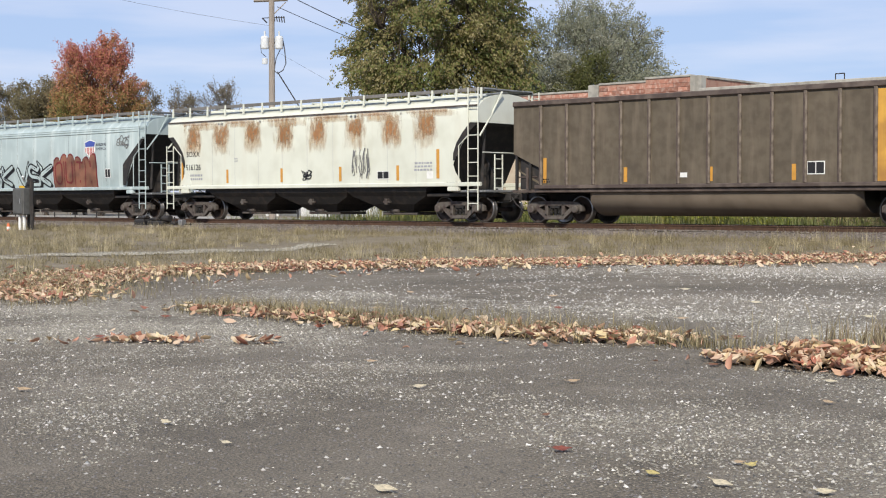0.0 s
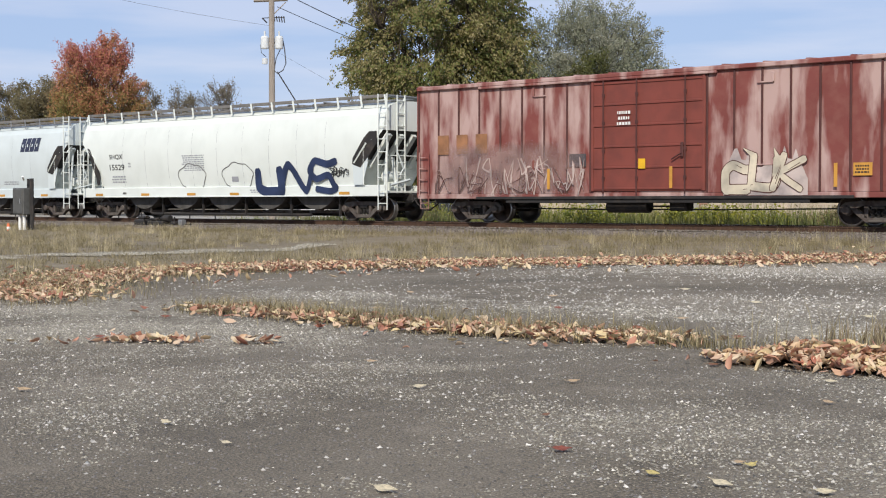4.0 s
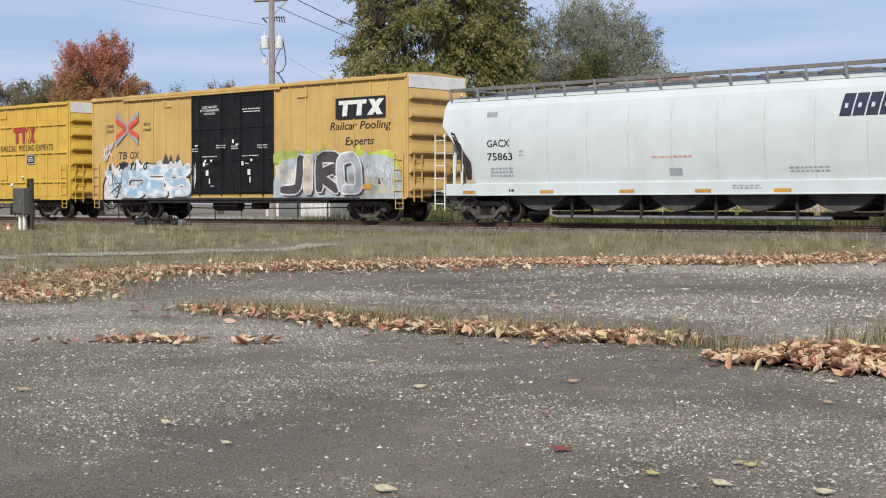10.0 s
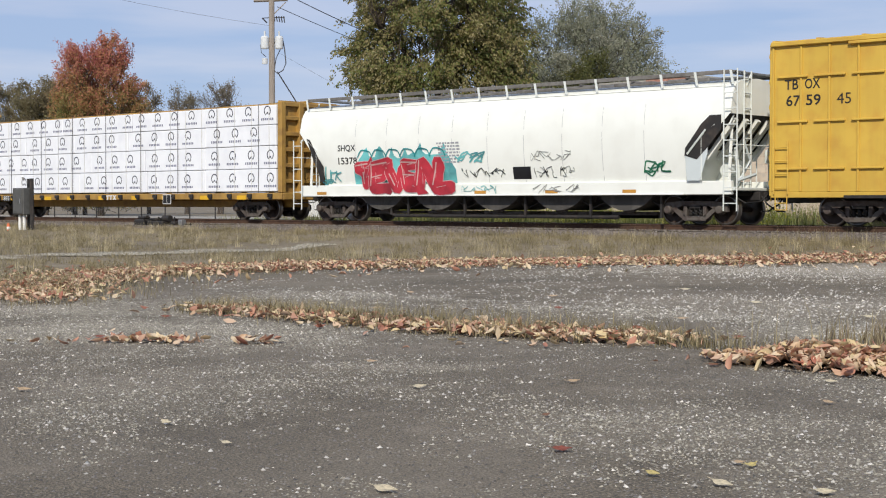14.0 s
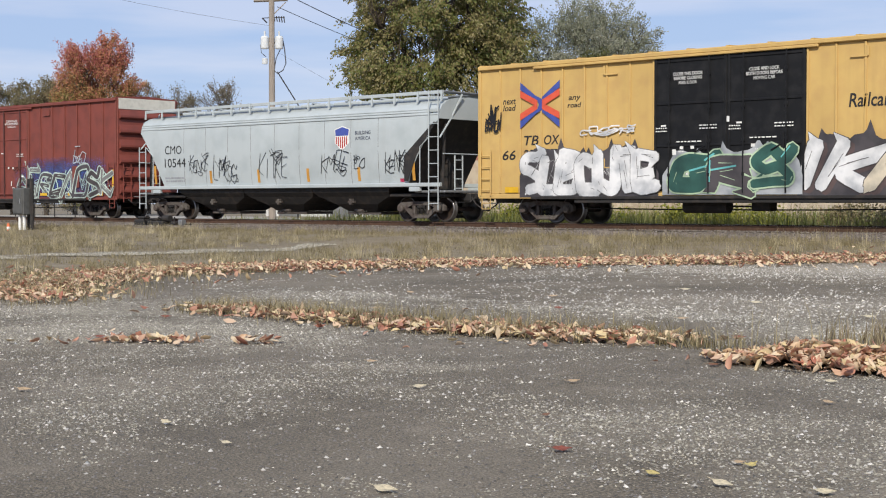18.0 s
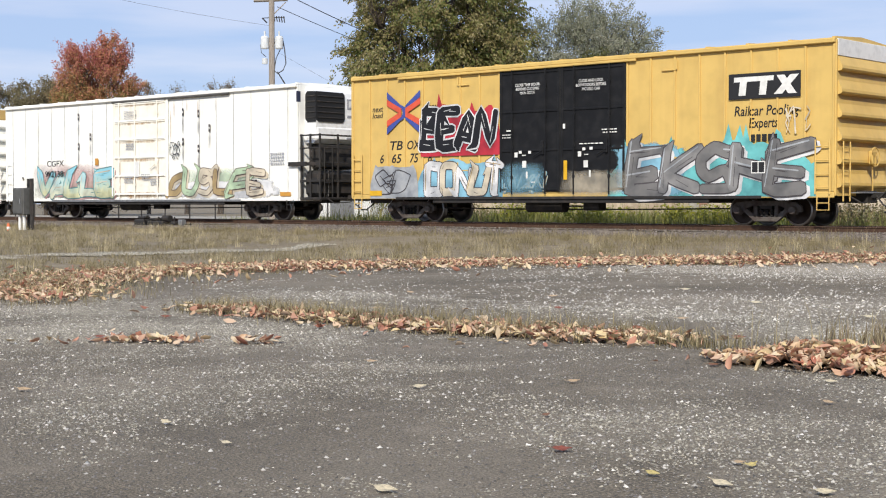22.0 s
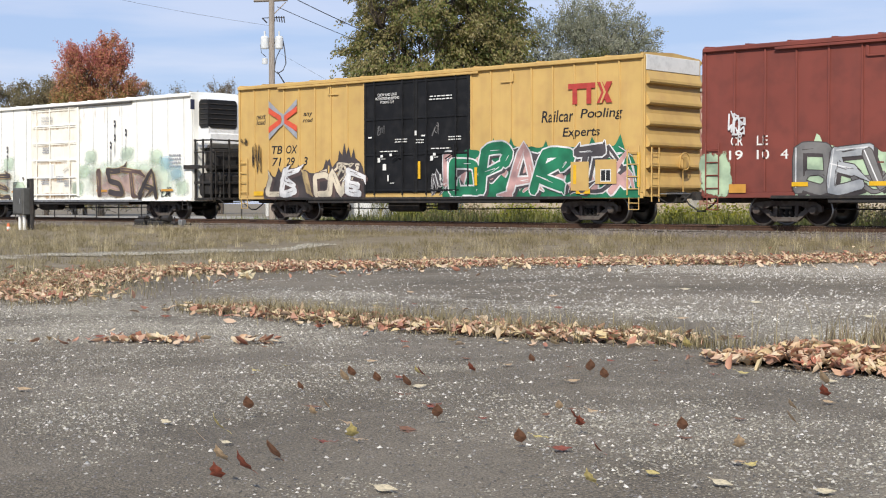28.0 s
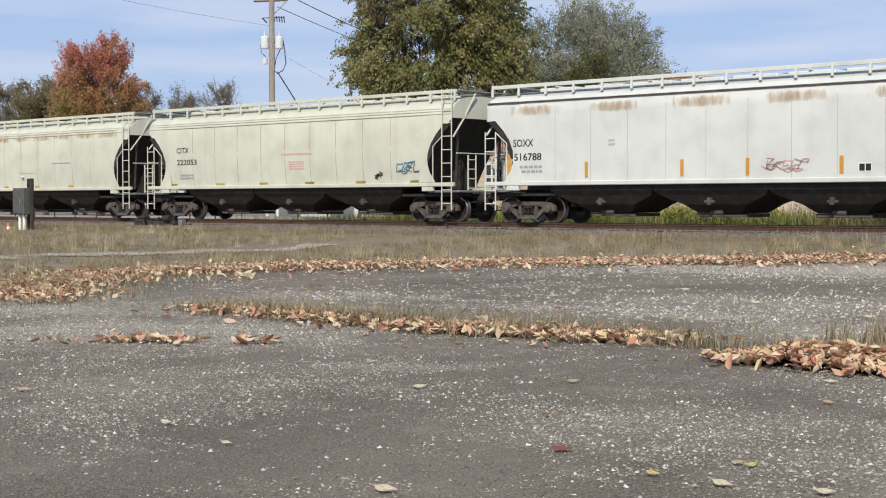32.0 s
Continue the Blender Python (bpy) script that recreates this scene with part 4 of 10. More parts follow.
def brick_hall():
    """A tall brick hall with a stepped parapet; the older low block beside it has a concrete coping."""
    hall = thing("brick_building", "old red brick building with stepped parapet and stone coping", "building")
    steps = [(-58.0, -48.6, 7.7), (-47.9, -44.8, 8.02), (-44.8, -41.9, 8.18)]
    for a, b, z in steps:
        part("wall", Form().box(a, b, FRONT, FRONT + 0.4, 0, z - 0.12), M_BRICKBACK, hall)
        part("coping", Form().box(a - 0.03, b + 0.03, FRONT - 0.06, FRONT + 0.46, z - 0.118, z, 0.02), M_CONC, hall)
    for a, b, z in ((-48.6, -47.9, 7.95), (-41.9, -41.2, 8.1)):
        part("pilaster", Form().box(a, b, FRONT - 0.12, FRONT + 0.4, 0, z, 0.03), M_CONC, hall)
    part("side_wall", Form().box(-41.58, -41.2, FRONT + 0.41, FRONT + 18, 0, 7.95), M_BRICKBACK, hall)
    part("side_coping", Form().box(-41.65, -41.13, FRONT + 0.41, FRONT + 18, 7.955, 8.08, 0.02), M_CONC, hall)
    part("roof", Form().box(-58, -41.6, FRONT + 0.41, FRONT + 18, 7.0, 7.15), M_CONC, hall)
    part("plaster_band", Form().box(-58, -41.95, FRONT - 0.035, FRONT - 0.003, 0, 3.9), M_PLASTER, hall)
    for x in (-55.5, -51.5, -46.3, -43.4):
        win = part("window", Form().box(x - 0.62, x + 0.62, FRONT - 0.07, FRONT - 0.036, 2.2, 3.7, 0.01), M_GLASS, hall)
        fo = Form()
        for u in (-0.66, -0.22, 0.22, 0.66):
            fo.box(x + u - 0.04, x + u + 0.04, FRONT - 0.10, FRONT - 0.071, 2.15, 3.75, 0.006)
        for z in (2.18, 2.95, 3.72):
            fo.box(x - 0.7, x + 0.7, FRONT - 0.125, FRONT - 0.101, z - 0.04, z + 0.04, 0.006)
        part("window_frame", fo, M_METALBLD, win)
    # courses of brick in the upper wall, each with its own edges
    rng = random.Random(11)
    course, bricks = 0.225, Form()
    for a, b, z in steps:
        zz = 3.95
        row = 0
        while zz + course < z - 0.12:
            u = a + (0.30 if row % 2 else 0.0)
            while u < b - 0.1:
                e = min(u + 0.60, b)
                if rng.random() > 0.04:
                    bricks.box(u + 0.012, e - 0.012, FRONT - 0.02 - rng.uniform(0, 0.012), FRONT + 0.05, zz + 0.012, zz + course - 0.012)
                u += 0.60
            zz += course
            row += 1
    ob = part("brickwork", bricks, M_BRICK, hall)
    ob["kind"] = "stuff"
    low = thing("block_building", "low beige rendered-block building with weathered coping", "building")
    part("wall", Form().box(-41.1, 30, FRONT - 0.4, FRONT, 0, 7.16), M_BRICKBACK, low)
    part("coping", Form().box(-41.1, 30, FRONT - 0.5, FRONT + 0.1, 7.163, 7.38, 0.03), M_CONC, low)
    part("roof", Form().box(-41.0, 30, FRONT + 0.01, FRONT + 15, 6.6, 6.75), M_CONC, low)
    blocks_fo = Form()
    for r in range(17):
        u = -41.0 + (0.42 if r % 2 else 0.0)
        while u < 5:
            blocks_fo.box(u + 0.006, u + 0.841, FRONT - 0.408 - rng.uniform(0, 0.003), FRONT - 0.38, r * 0.41 + 0.006, r * 0.41 + 0.405)
            u += 0.845
    part("blockwork", blocks_fo, M_BLOCK, low)["kind"] = "stuff"
    fo = Form()
    for dx in (0, 0.5):
        fo.tube([(-35.1 + dx, FRONT + 3, 6.7), (-35.1 + dx, FRONT + 3, 8.0)], 0.03, 5)
    fo.tube([(-35.1, FRONT + 3, 8.0), (-34.6, FRONT + 3, 8.0)], 0.03, 5)
    part("roof_frame", fo, M_STEEL, low)


brick_hall()


def sheet_shed(x0, x1, y, h, label, mat=None):
    shed = thing("metal_shed", label, "shed")
    fo = Form()
    n = int((x1 - x0) / 0.5)
    o = []
    for i in range(n):
        u = x0 + (x1 - x0) * i / n
        o += [(u, y), (u + 0.2, y), (u + 0.25, y - 0.05), (u + 0.45, y - 0.05)]
    o += [(x1, y), (x1, y + 8), (x0, y + 8)]
    part("wall", fo.prism(o, 0.1, h, "z"), mat or M_METALBLD, shed)
    part("roof", Form().prism([(y - 0.4, h + 0.01), (y + 4, h + 1.1), (y + 8.4, h + 0.01), (y + 8.4, h - 0.1), (y + 4, h + 0.98), (y - 0.4, h - 0.1)], x0 - 0.4, x1 + 0.4, "x"), M_GALV, shed)
    n = max(1, int((x1 - x0) / 6))
    for i in range(n):
        u = x0 + (x1 - x0) * (i + 0.5) / n
        door = part("door", Form().box(u - 1.3, u + 1.3, y - 0.12, y - 0.055, 0.1, min(2.6, h - 0.5), 0.02), M_GALV, shed)
        part("door_handle", Form().box(u + 0.9, u + 0.96, y - 0.15, y - 0.121, 1.0, 1.2, 0.01), M_STEEL, door)


sheet_shed(-89, -77, 77, 2.6, "low white corrugated metal shed with a grey roof")
sheet_shed(-73, -66, 76, 2.3, "small pale metal shed beside a gravel lot")
strip("gravel_yard", [(-110, 66), (-80, 60), (-58, 56), (-50, 54)], 17, M_PALE, "pale grey gravel yard behind the track", 12, 0.05)

# ---- fence, pole, signal cabinet and switch machine ----
FENCE_Y = 55.0
fence = thing("chain_link_fence", "low chain-link fence with dark posts behind the track", "fence")
post = Form().tube([(0, 0, 0.25), (0, 0, 1.52)], 0.04, 6).mesh("post", M_STEEL)
for i in range(22):
    part("post", post, None, fence, at=pose(-100 + i * 2.45, FENCE_Y, 0))
part("top_rail", Form().tube([(-100, FENCE_Y, 1.5), (-48.5, FENCE_Y, 1.5)], 0.025, 5), M_STEEL, fence)
mesh_fo = Form()
for i in range(343):
    for s in (-1, 1):
        x = -100 + i * 0.15
        mesh_fo.add([(x, FENCE_Y, 0.32), (x + 0.008, FENCE_Y, 0.32), (x + s * 0.55 + 0.008, FENCE_Y + s * 0.003, 1.5), (x + s * 0.55, FENCE_Y + s * 0.003, 1.5)], [(0, 1, 2, 3)])
part("wire_mesh", mesh_fo, M_GALV, fence)

PX, PY = -58.4, 51.0
pole = thing("utility_pole", "weathered wooden utility pole with transformers and a crossarm", "utility pole")
part("pole", Form().tube([(PX, PY, 0.2), (PX, PY, 13.2)], 0.19, 12, 0.145), M_POLE, pole)


def side_of(u, v=0.0):
    """A place beside the pole, u metres to the camera's right."""
    return PX + u * 0.742 - v * 0.67, PY + u * 0.67 + v * 0.742


arm = Form().tube([(*side_of(-0.95), 12.05), (*side_of(0.85), 12.12)], 0.075, 4)
arm.tube([(*side_of(0.75), 12.0), (*side_of(0.05), 11.3)], 0.03, 5)
part("crossarm", arm, M_POLE, pole)
for u in (-0.8, -0.4, 0.4, 0.75):
    part("insulator", Form().lathe([(0.0, 0.0), (0.06, 0.0), (0.08, 0.08), (0.05, 0.14), (0.07, 0.2), (0, 0.26)], 8, "z").shift(*side_of(u), 12.1), M_CAN, pole)
for u in (-0.36, 0.40):
    can = part("transformer", Form().lathe([(0.0, 9.5), (0.20, 9.51), (0.22, 9.56), (0.22, 10.1), (0.16, 10.18), (0.0, 10.2)], 14, "z").shift(*side_of(u, -0.1)), M_CAN, pole)
    part("bushing", Form().tube([(*side_of(u, -0.1), 10.15), (*side_of(u, -0.1), 10.45)], 0.05, 6), M_CAN, can)
    part("bracket", Form().tube([(*side_of(u, -0.1), 9.85), (*side_of(0), 9.85)], 0.05, 4), M_STEEL, can)
part("small_transformer", Form().lathe([(0.0, 8.7), (0.15, 8.71), (0.15, 9.0), (0.0, 9.04)], 12, "z").shift(*side_of(-0.36, -0.1)), M_CAN, pole)
fo = Form()
for i in range(5):
    fo.tube([(*side_of(0.12 + i * 0.13), 11.25), (*side_of(0.17 + i * 0.13), 10.98 - 0.02 * i)], 0.03, 5)
fo.tube([(*side_of(-0.5), 11.15), (*side_of(0.7), 11.2)], 0.022, 4).tube([(*side_of(-0.5), 11.15), (*side_of(-0.25), 10.9)], 0.035, 5)
part("cutouts", fo, M_STEEL, pole)
fo = Form()
fo.tube([(*side_of(0.55), 10.2), (*side_of(0.68), 9.5), (*side_of(0.75), 8.75), (*side_of(0.6), 8.4), (*side_of(0.3), 8.2), (*side_of(0.12), 8.4)], 0.03, 5)
fo.tube([(*side_of(0.12), 8.3), (*side_of(0.22), 9.0), (*side_of(0.45), 9.5)], 0.025, 5)
fo.tube([(*side_of(-0.48), 10.2), (*side_of(-0.6), 9.7), (*side_of(-0.55), 9.3), (*side_of(-0.3), 9.1)], 0.018, 5)
part("drop_cable", fo, M_WIRE, pole)


def cable(p0, p1, sag, r, label, n=14):
    pts = [(p0[0] + (p1[0] - p0[0]) * i / n, p0[1] + (p1[1] - p0[1]) * i / n, p0[2] + (p1[2] - p0[2]) * i / n - sag * 4 * (i / n) * (1 - i / n)) for i in range(n + 1)]
    return solid("overhead_cable", Form().tube(pts, r, 5), M_WIRE, label, "cable", group="overhead cables")


def ahead(right, fwd):
    """A place given by metres to the camera's right and metres straight ahead."""
    return right * 0.742 - fwd * 0.671, right * 0.671 + fwd * 0.742


cable((*side_of(0.4), 12.6), (*ahead(-3.3, 100), 12.3), 0.1, 0.026, "dark overhead cable sloping away from the pole")
cable((*side_of(0.3), 11.75), (*ahead(-3.3, 100), 11.6), 0.1, 0.020, "thin overhead cable sloping away from the pole")
cable((*side_of(0.3), 8.3), (*side_of(2.2, 1), 5.2), 0.02, 0.035, "steep service cable running down from the pole")
cable((*side_of(-0.1), 10.75), (*ahead(-27, 78), 14.6), 0.3, 0.007, "faint thin overhead cable crossing the sky")
cable((*side_of(0.4), 9.3), (*side_of(9, 6), 4.8), 0.05, 0.006, "faint thin overhead cable crossing the sky")

CX, CY = -53.2, 32.8
cab = thing("signal_cabinet", "grey signal cabinet on white and black posts beside the track", "signal cabinet")
part("cabinet", Form().box(CX - 0.40, CX + 0.40, CY - 0.25, CY + 0.25, 0.84, 1.95, 0.03), M_CABINET, cab)
part("cabinet_door", Form().box(CX - 0.34, CX + 0.34, CY - 0.28, CY - 0.252, 0.90, 1.89, 0.012), M_CABINET, cab)
part("door_handle", Form().box(CX + 0.2, CX + 0.24, CY - 0.31, CY - 0.281, 1.3, 1.5, 0.008), M_GALV, cab)
for u in (-0.16, 0.16):
    part("post", Form().tube([(CX + u, CY - 0.05, 0.05), (CX + u, CY - 0.05, 0.84)], 0.07, 10), M_WHITE, cab)
for u, v in ((0.50, 0.1), (0.0, 0.28)):
    part("conduit", Form().tube([(CX + u, CY + v, 0.1), (CX + u, CY + v, 2.34)], 0.085, 8), M_STEEL, cab)
part("conduit_cap", Form().tube([(CX + 0.16, CY - 0.06, 2.28), (CX + 0.30, CY - 0.2, 2.42)], 0.04, 6), M_WHITE, cab)
cone = thing("traffic_cone", "small orange and white traffic cone in dry grass", "traffic cone")
part("cone", Form().lathe([(0.13, 0.05), (0.11, 0.12), (0.09, 0.22), (0.04, 0.42), (0.0, 0.43)], 14, "z").shift(CX - 0.45, CY - 0.42, 0.06), M_CONE, cone)
part("collar", Form().lathe([(0.104, 0.17), (0.084, 0.28)], 14, "z").shift(CX - 0.45, CY - 0.42, 0.06), M_WHITE, cone)
part("base", Form().box(CX - 0.59, CX - 0.31, CY - 0.56, CY - 0.28, 0.04, 0.11, 0.02), M_CONE, cone)

SX, SY = -48.2, 36.15
sw = thing("switch_machine", "low dark switch machine with rods beside the rail", "switch machine")
part("body", Form().box(SX - 0.7, SX + 0.35, SY - 0.3, SY + 0.3, 0.36, 0.60, 0.05), M_STEEL, sw)
part("cover", Form().box(SX - 0.6, SX - 0.1, SY - 0.26, SY + 0.26, 0.601, 0.72, 0.05), M_STEEL, sw)
part("motor_case", Form().tube([(SX + 0.15, SY - 0.05, 0.70), (SX + 0.6, SY - 0.05, 0.70)], 0.13, 10), M_STEEL, sw)
part("motor_cover", Form().box(SX - 1.55, SX - 0.85, SY - 0.32, SY + 0.22, 0.34, 0.66, 0.06).box(SX - 1.45, SX - 1.0, SY - 0.2, SY + 0.15, 0.661, 0.78, 0.04), M_STEEL, sw)
part("hand_lever", Form().tube([(SX - 0.75, SY - 0.3, 0.5), (SX - 0.72, SY - 0.42, 0.72), (SX - 0.35, SY - 0.45, 0.80)], 0.03, 6), M_STEEL, sw)
part("cable_loop", Form().tube([(SX - 1.2, SY - 0.3, 0.45), (SX - 1.5, SY - 0.55, 0.36), (SX - 1.9, SY - 0.5, 0.40), (SX - 2.2, SY - 0.2, 0.36)], 0.03, 6), M_STEEL, sw)
part("junction_box", Form().box(SX + 1.2, SX + 1.45, SY - 0.15, SY + 0.1, 0.42, 0.66, 0.03), M_GALV, sw)
part("rod", Form().tube([(SX - 1.6, SY + 0.1, 0.45), (SX + 1.8, SY + 0.05, 0.47)], 0.04, 6).tube([(SX - 0.4, SY, 0.5), (SX - 0.4, SY + 1.6, 0.55)], 0.035, 6), M_STEEL, sw)
for u in (-0.3, 0.75):
    part("gear_box", Form().box(SX + u, SX + u + 0.3, SY - 0.2, SY + 0.25, 0.42, 0.58, 0.04).tube([(SX + u + 0.15, SY - 0.1, 0.58), (SX + u + 0.2, SY - 0.1, 0.76)], 0.03, 6), M_STEEL, sw)
for u in (-2.2, -1.6, -1.1, 0.6, 1.0, 1.8):
    part("bearer", Form().box(SX + u - 0.12, SX + u + 0.12, SY - 0.35, SY + 0.5, 0.30, 0.42, 0.02), M_TIE, sw)


# ---- trees ----
def limb(fo, rng, p, d, r, length, depth, tips):
    q = [Vector(p)]
    d = Vector(d).normalized()
    n = 4
    for _ in range(n):
        d = (d + Vector((rng.uniform(-1, 1), rng.uniform(-1, 1), rng.uniform(-0.3, 0.7))) * 0.18).normalized()
        q.append(q[-1] + d * length / n)
    fo.tube(q, r, 6 if r > 0.06 else 4, r * 0.55, cap=False)
    tips.append((tuple(q[-1]), length))
    if depth <= 0:
        return
    for k in range(rng.choice((2, 3, 3))):
        b = q[rng.choice((2, 3, 4))]
        nd = (d + Vector((rng.uniform(-1, 1), rng.uniform(-1, 1), rng.uniform(-0.25, 0.8))) * 0.85).normalized()
        limb(fo, rng, b, nd, r * rng.uniform(0.45, 0.62), length * rng.uniform(0.55, 0.8), depth - 1, tips)


def tree(x, y, height, radius, leaf_mat, label, seed, leaves, leaf_size, trunk_r=0.35, bole=0.22, depth=4, bare=False, shape=1.0, lower=0.2, name="tree", sprays=900, spray_len=0.9, spray_wide=0.22, lift=0.5, boxy=0.0, lumpy=0.28, slim=0.6, taper_top=0.25, peaks=()):
    """A tapered trunk with forking limbs, and a crown of leafy sprays: each a loose tuft of single leaves along a twig.
    lift: how far the twigs point up (above 0) or hang (below 0). peaks: (bearing, reach, rise) of plumes that stand out at the top."""
    rng, nr = random.Random(seed), np.random.default_rng(seed)
    t = thing(name, label, "tree")
    z0 = 0.15
    fo, tips = Form(), []
    top = z0 + height * bole
    fo.tube([(x, y, z0 - 0.3), (x + 0.05, y, z0 + height * bole * 0.5), (x, y + 0.05, top), (x + 0.1, y, z0 + height * 0.62)], trunk_r, 10, trunk_r * 0.45, cap=False)
    for k in range(7):
        a = k * 2.4 + rng.uniform(0, 0.6)
        zz = top + (height * 0.42) * k / 7
        limb(fo, rng, (x, y, zz), (math.cos(a) * shape, math.sin(a) * shape, 0.75), trunk_r * 0.42, min(height * 0.24, radius * 0.52), depth - 1, tips)
    # sprays gathered in boughs, spread through an uneven crown
    cz, hz = z0 + height * (lower + (1 - lower) * 0.5), height * (1 - lower) * 0.5
    boughs = max(12, sprays // 16)
    cs, out = [], []
    while len(cs) < boughs:
        p = nr.normal(size=3)
        p /= np.linalg.norm(p)
        rr = nr.uniform(0.30, 1.0) ** 0.42
        p = p / max(math.hypot(p[0], p[1]), abs(p[2])) ** boxy
        lump = 0.86 + lumpy * noise.noise((p[0] * 1.9 + seed, p[1] * 1.9, p[2] * 1.9))
        taper = 1.0 if p[2] < 0 else 1.0 - taper_top * p[2]
        q = np.array([p[0] * radius * taper, p[1] * radius * taper, p[2] * hz]) * rr * lump
        for bear, reach, rise in peaks:
            u = np.array([math.cos(bear), math.sin(bear)]) * reach * radius
            if p[2] > 0 and math.hypot(*(q[:2] - u)) < radius * 0.33:
                q[2] += rise * p[2] * (1 - math.hypot(*(q[:2] - u)) / (radius * 0.36))
        cs.append(q)
        out.append(p)
    cs, out = np.array(cs), np.array(out)
    per = max(4, sprays // boughs)
    c = np.repeat(cs, per, axis=0) + nr.normal(size=(boughs * per, 3)) * radius * np.array([0.085, 0.085, 0.075])
    d = np.repeat(out, per, axis=0) * np.array([1.0, 1.0, 0.5]) + nr.normal(size=(len(c), 3)) * 0.45
    d[:, 2] += lift
    d /= np.linalg.norm(d, axis=1)[:, None]
    each = max(5, leaves // len(c))
    f = nr.uniform(-0.5, 0.6, (len(c), each, 1))
    ln = spray_len * nr.uniform(0.6, 1.4, (len(c), 1, 1))
    pts = c[:, None] + d[:, None] * f * ln + nr.normal(size=(len(c), each, 3)) * spray_wide * (0.75 - 0.5 * f)
    pts = pts.reshape(-1, 3) + np.array([x, y, cz])
    aim = np.repeat(d, each, axis=0) + nr.normal(size=(len(pts), 3)) * 0.6
    if lift < 0:
        aim[:, 2] -= 0.5
    ok = pts[:, 2] > z0 + 0.3
    v, tr = leaf_cards(nr, pts[ok], leaf_size, aspect=slim, aim=aim[ok])
    # twigs of the outer sprays
    for i in range(0, len(c), 3 if not bare else 1):
        p, q = c[i] - d[i] * spray_len * 0.8 - np.array([0, 0, 0.25]), c[i] + d[i] * spray_len * 0.5
        fo.tube([tuple(p + np.array([x, y, cz])), tuple(q + np.array([x, y, cz]))], 0.022, 3, 0.010, cap=False)
    part("trunk", fo, M_BARK, t)
    part("crown", cloud_mesh("crown", v, tr, leaf_mat), None, t)
    return t


def bush(x, y, w, h, mat, label, seed, leaves=1400, size=0.13, z0=0.25):
    nr = np.random.default_rng(seed)
    t = thing("bush", label, "bush")
    cs = np.stack([x + nr.normal(size=14) * w * 0.3, y + nr.normal(size=14) * w * 0.2, z0 + nr.random(14) * h * 0.7], 1)
    pts = (cs[:, None] + nr.normal(size=(14, leaves // 14, 3)) * np.array([w * 0.16, w * 0.16, h * 0.18])).reshape(-1, 3)
    pts[:, 2] = np.maximum(pts[:, 2], z0 + 0.03)
    v, tr = leaf_cards(nr, pts, size)
    part("foliage", cloud_mesh("foliage", v, tr, mat), None, t)
    fo = Form()
    for i in range(6):
        fo.tube([(x, y, z0 - 0.1), tuple(cs[i])], 0.02, 4)
    part("stems", fo, M_BARK, t)


tree(-64.0, 70.2, 23.0, 6.9, M_LEAF_BIG, "large olive-brown autumn tree behind the track", 3, 165000, 0.20, 0.45, 0.18, lower=0.02, sprays=4300, spray_len=1.05, spray_wide=0.17, lift=-0.75, slim=0.5, boxy=0.6, lumpy=0.30, taper_top=0.10)
tree(-66.0, 89.6, 18.0, 7.2, M_LEAF_GREY, "thin grey-green tree with bare twigs showing", 5, 120000, 0.15, 0.4, 0.2, lower=0.10, sprays=3400, spray_len=0.9, spray_wide=0.24, lift=0.25)
tree(-62.2, 84.6, 13.2, 3.6, M_LEAF_GREEN, "dark olive-green tree among thinner trees", 8, 30000, 0.15, 0.3, 0.15, lower=0.03, sprays=1100, spray_len=0.8, spray_wide=0.22, lift=0.2)
tree(-59.4, 88.6, 12.6, 3.2, M_LEAF_GREY, "low grey-green tree beside taller ones", 9, 22000, 0.14, 0.3, 0.15, lower=0.08, sprays=900, spray_wide=0.25)
tree(-93.0, 64.0, 13.6, 3.95, M_LEAF_RED, "red and orange maple in autumn colour", 52, 120000, 0.14, 0.3, 0.15, lower=0.02, sprays=3400, spray_len=1.0, spray_wide=0.17, lift=0.95, boxy=0.85, lumpy=0.12, taper_top=0.22, peaks=((3.87, 0.14, 1.8), (3.87, 0.62, 1.3), (0.73, 0.30, 1.4)))
tree(-103.6, 66.0, 11.6, 3.8, M_LEAF_HEDGE, "brownish-green small tree at the wood's edge", 17, 48000, 0.16, 0.25, 0.15, lower=0.04, sprays=1700, lift=0.5)
tree(-108.5, 73.0, 13.0, 4.4, M_LEAF_HEDGE, "brownish-green tree at the wood's edge", 19, 36000, 0.17, 0.25, 0.15, lower=0.04, sprays=1300, lift=0.5)
tree(-112.0, 68.0, 12.8, 4.4, M_LEAF_HEDGE, "brownish-green tree at the wood's edge", 21, 36000, 0.17, 0.25, 0.15, lower=0.04, sprays=1300, lift=0.5)
tree(-110.3, 89.8, 15.2, 3.4, M_LEAF_FAR, "half-bare small brownish tree in the distance", 23, 5000, 0.14, 0.25, 0.2, bare=True, sprays=500)
tree(-111.6, 90.6, 12.8, 3.4, M_LEAF_FAR, "low greyish-brown tree in the distance", 47, 16000, 0.15, 0.25, 0.15, lower=0.05, sprays=800)
tree(-112.8, 87.5, 12.9, 3.4, M_LEAF_FAR, "half-bare small brown tree in the distance", 29, 12000, 0.14, 0.25, 0.2, sprays=700)
tree(-115.5, 85.0, 13.6, 3.0, M_LEAF_FAR, "low brownish tree in the distance", 31, 12000, 0.16, 0.25, 0.15, lower=0.05, sprays=600)
tree(-67.1, 84.9, 13.8, 3.8, M_LEAF_GREY, "grey-green tree between two larger crowns", 41, 26000, 0.14, 0.3, 0.15, lower=0.1, sprays=1000)
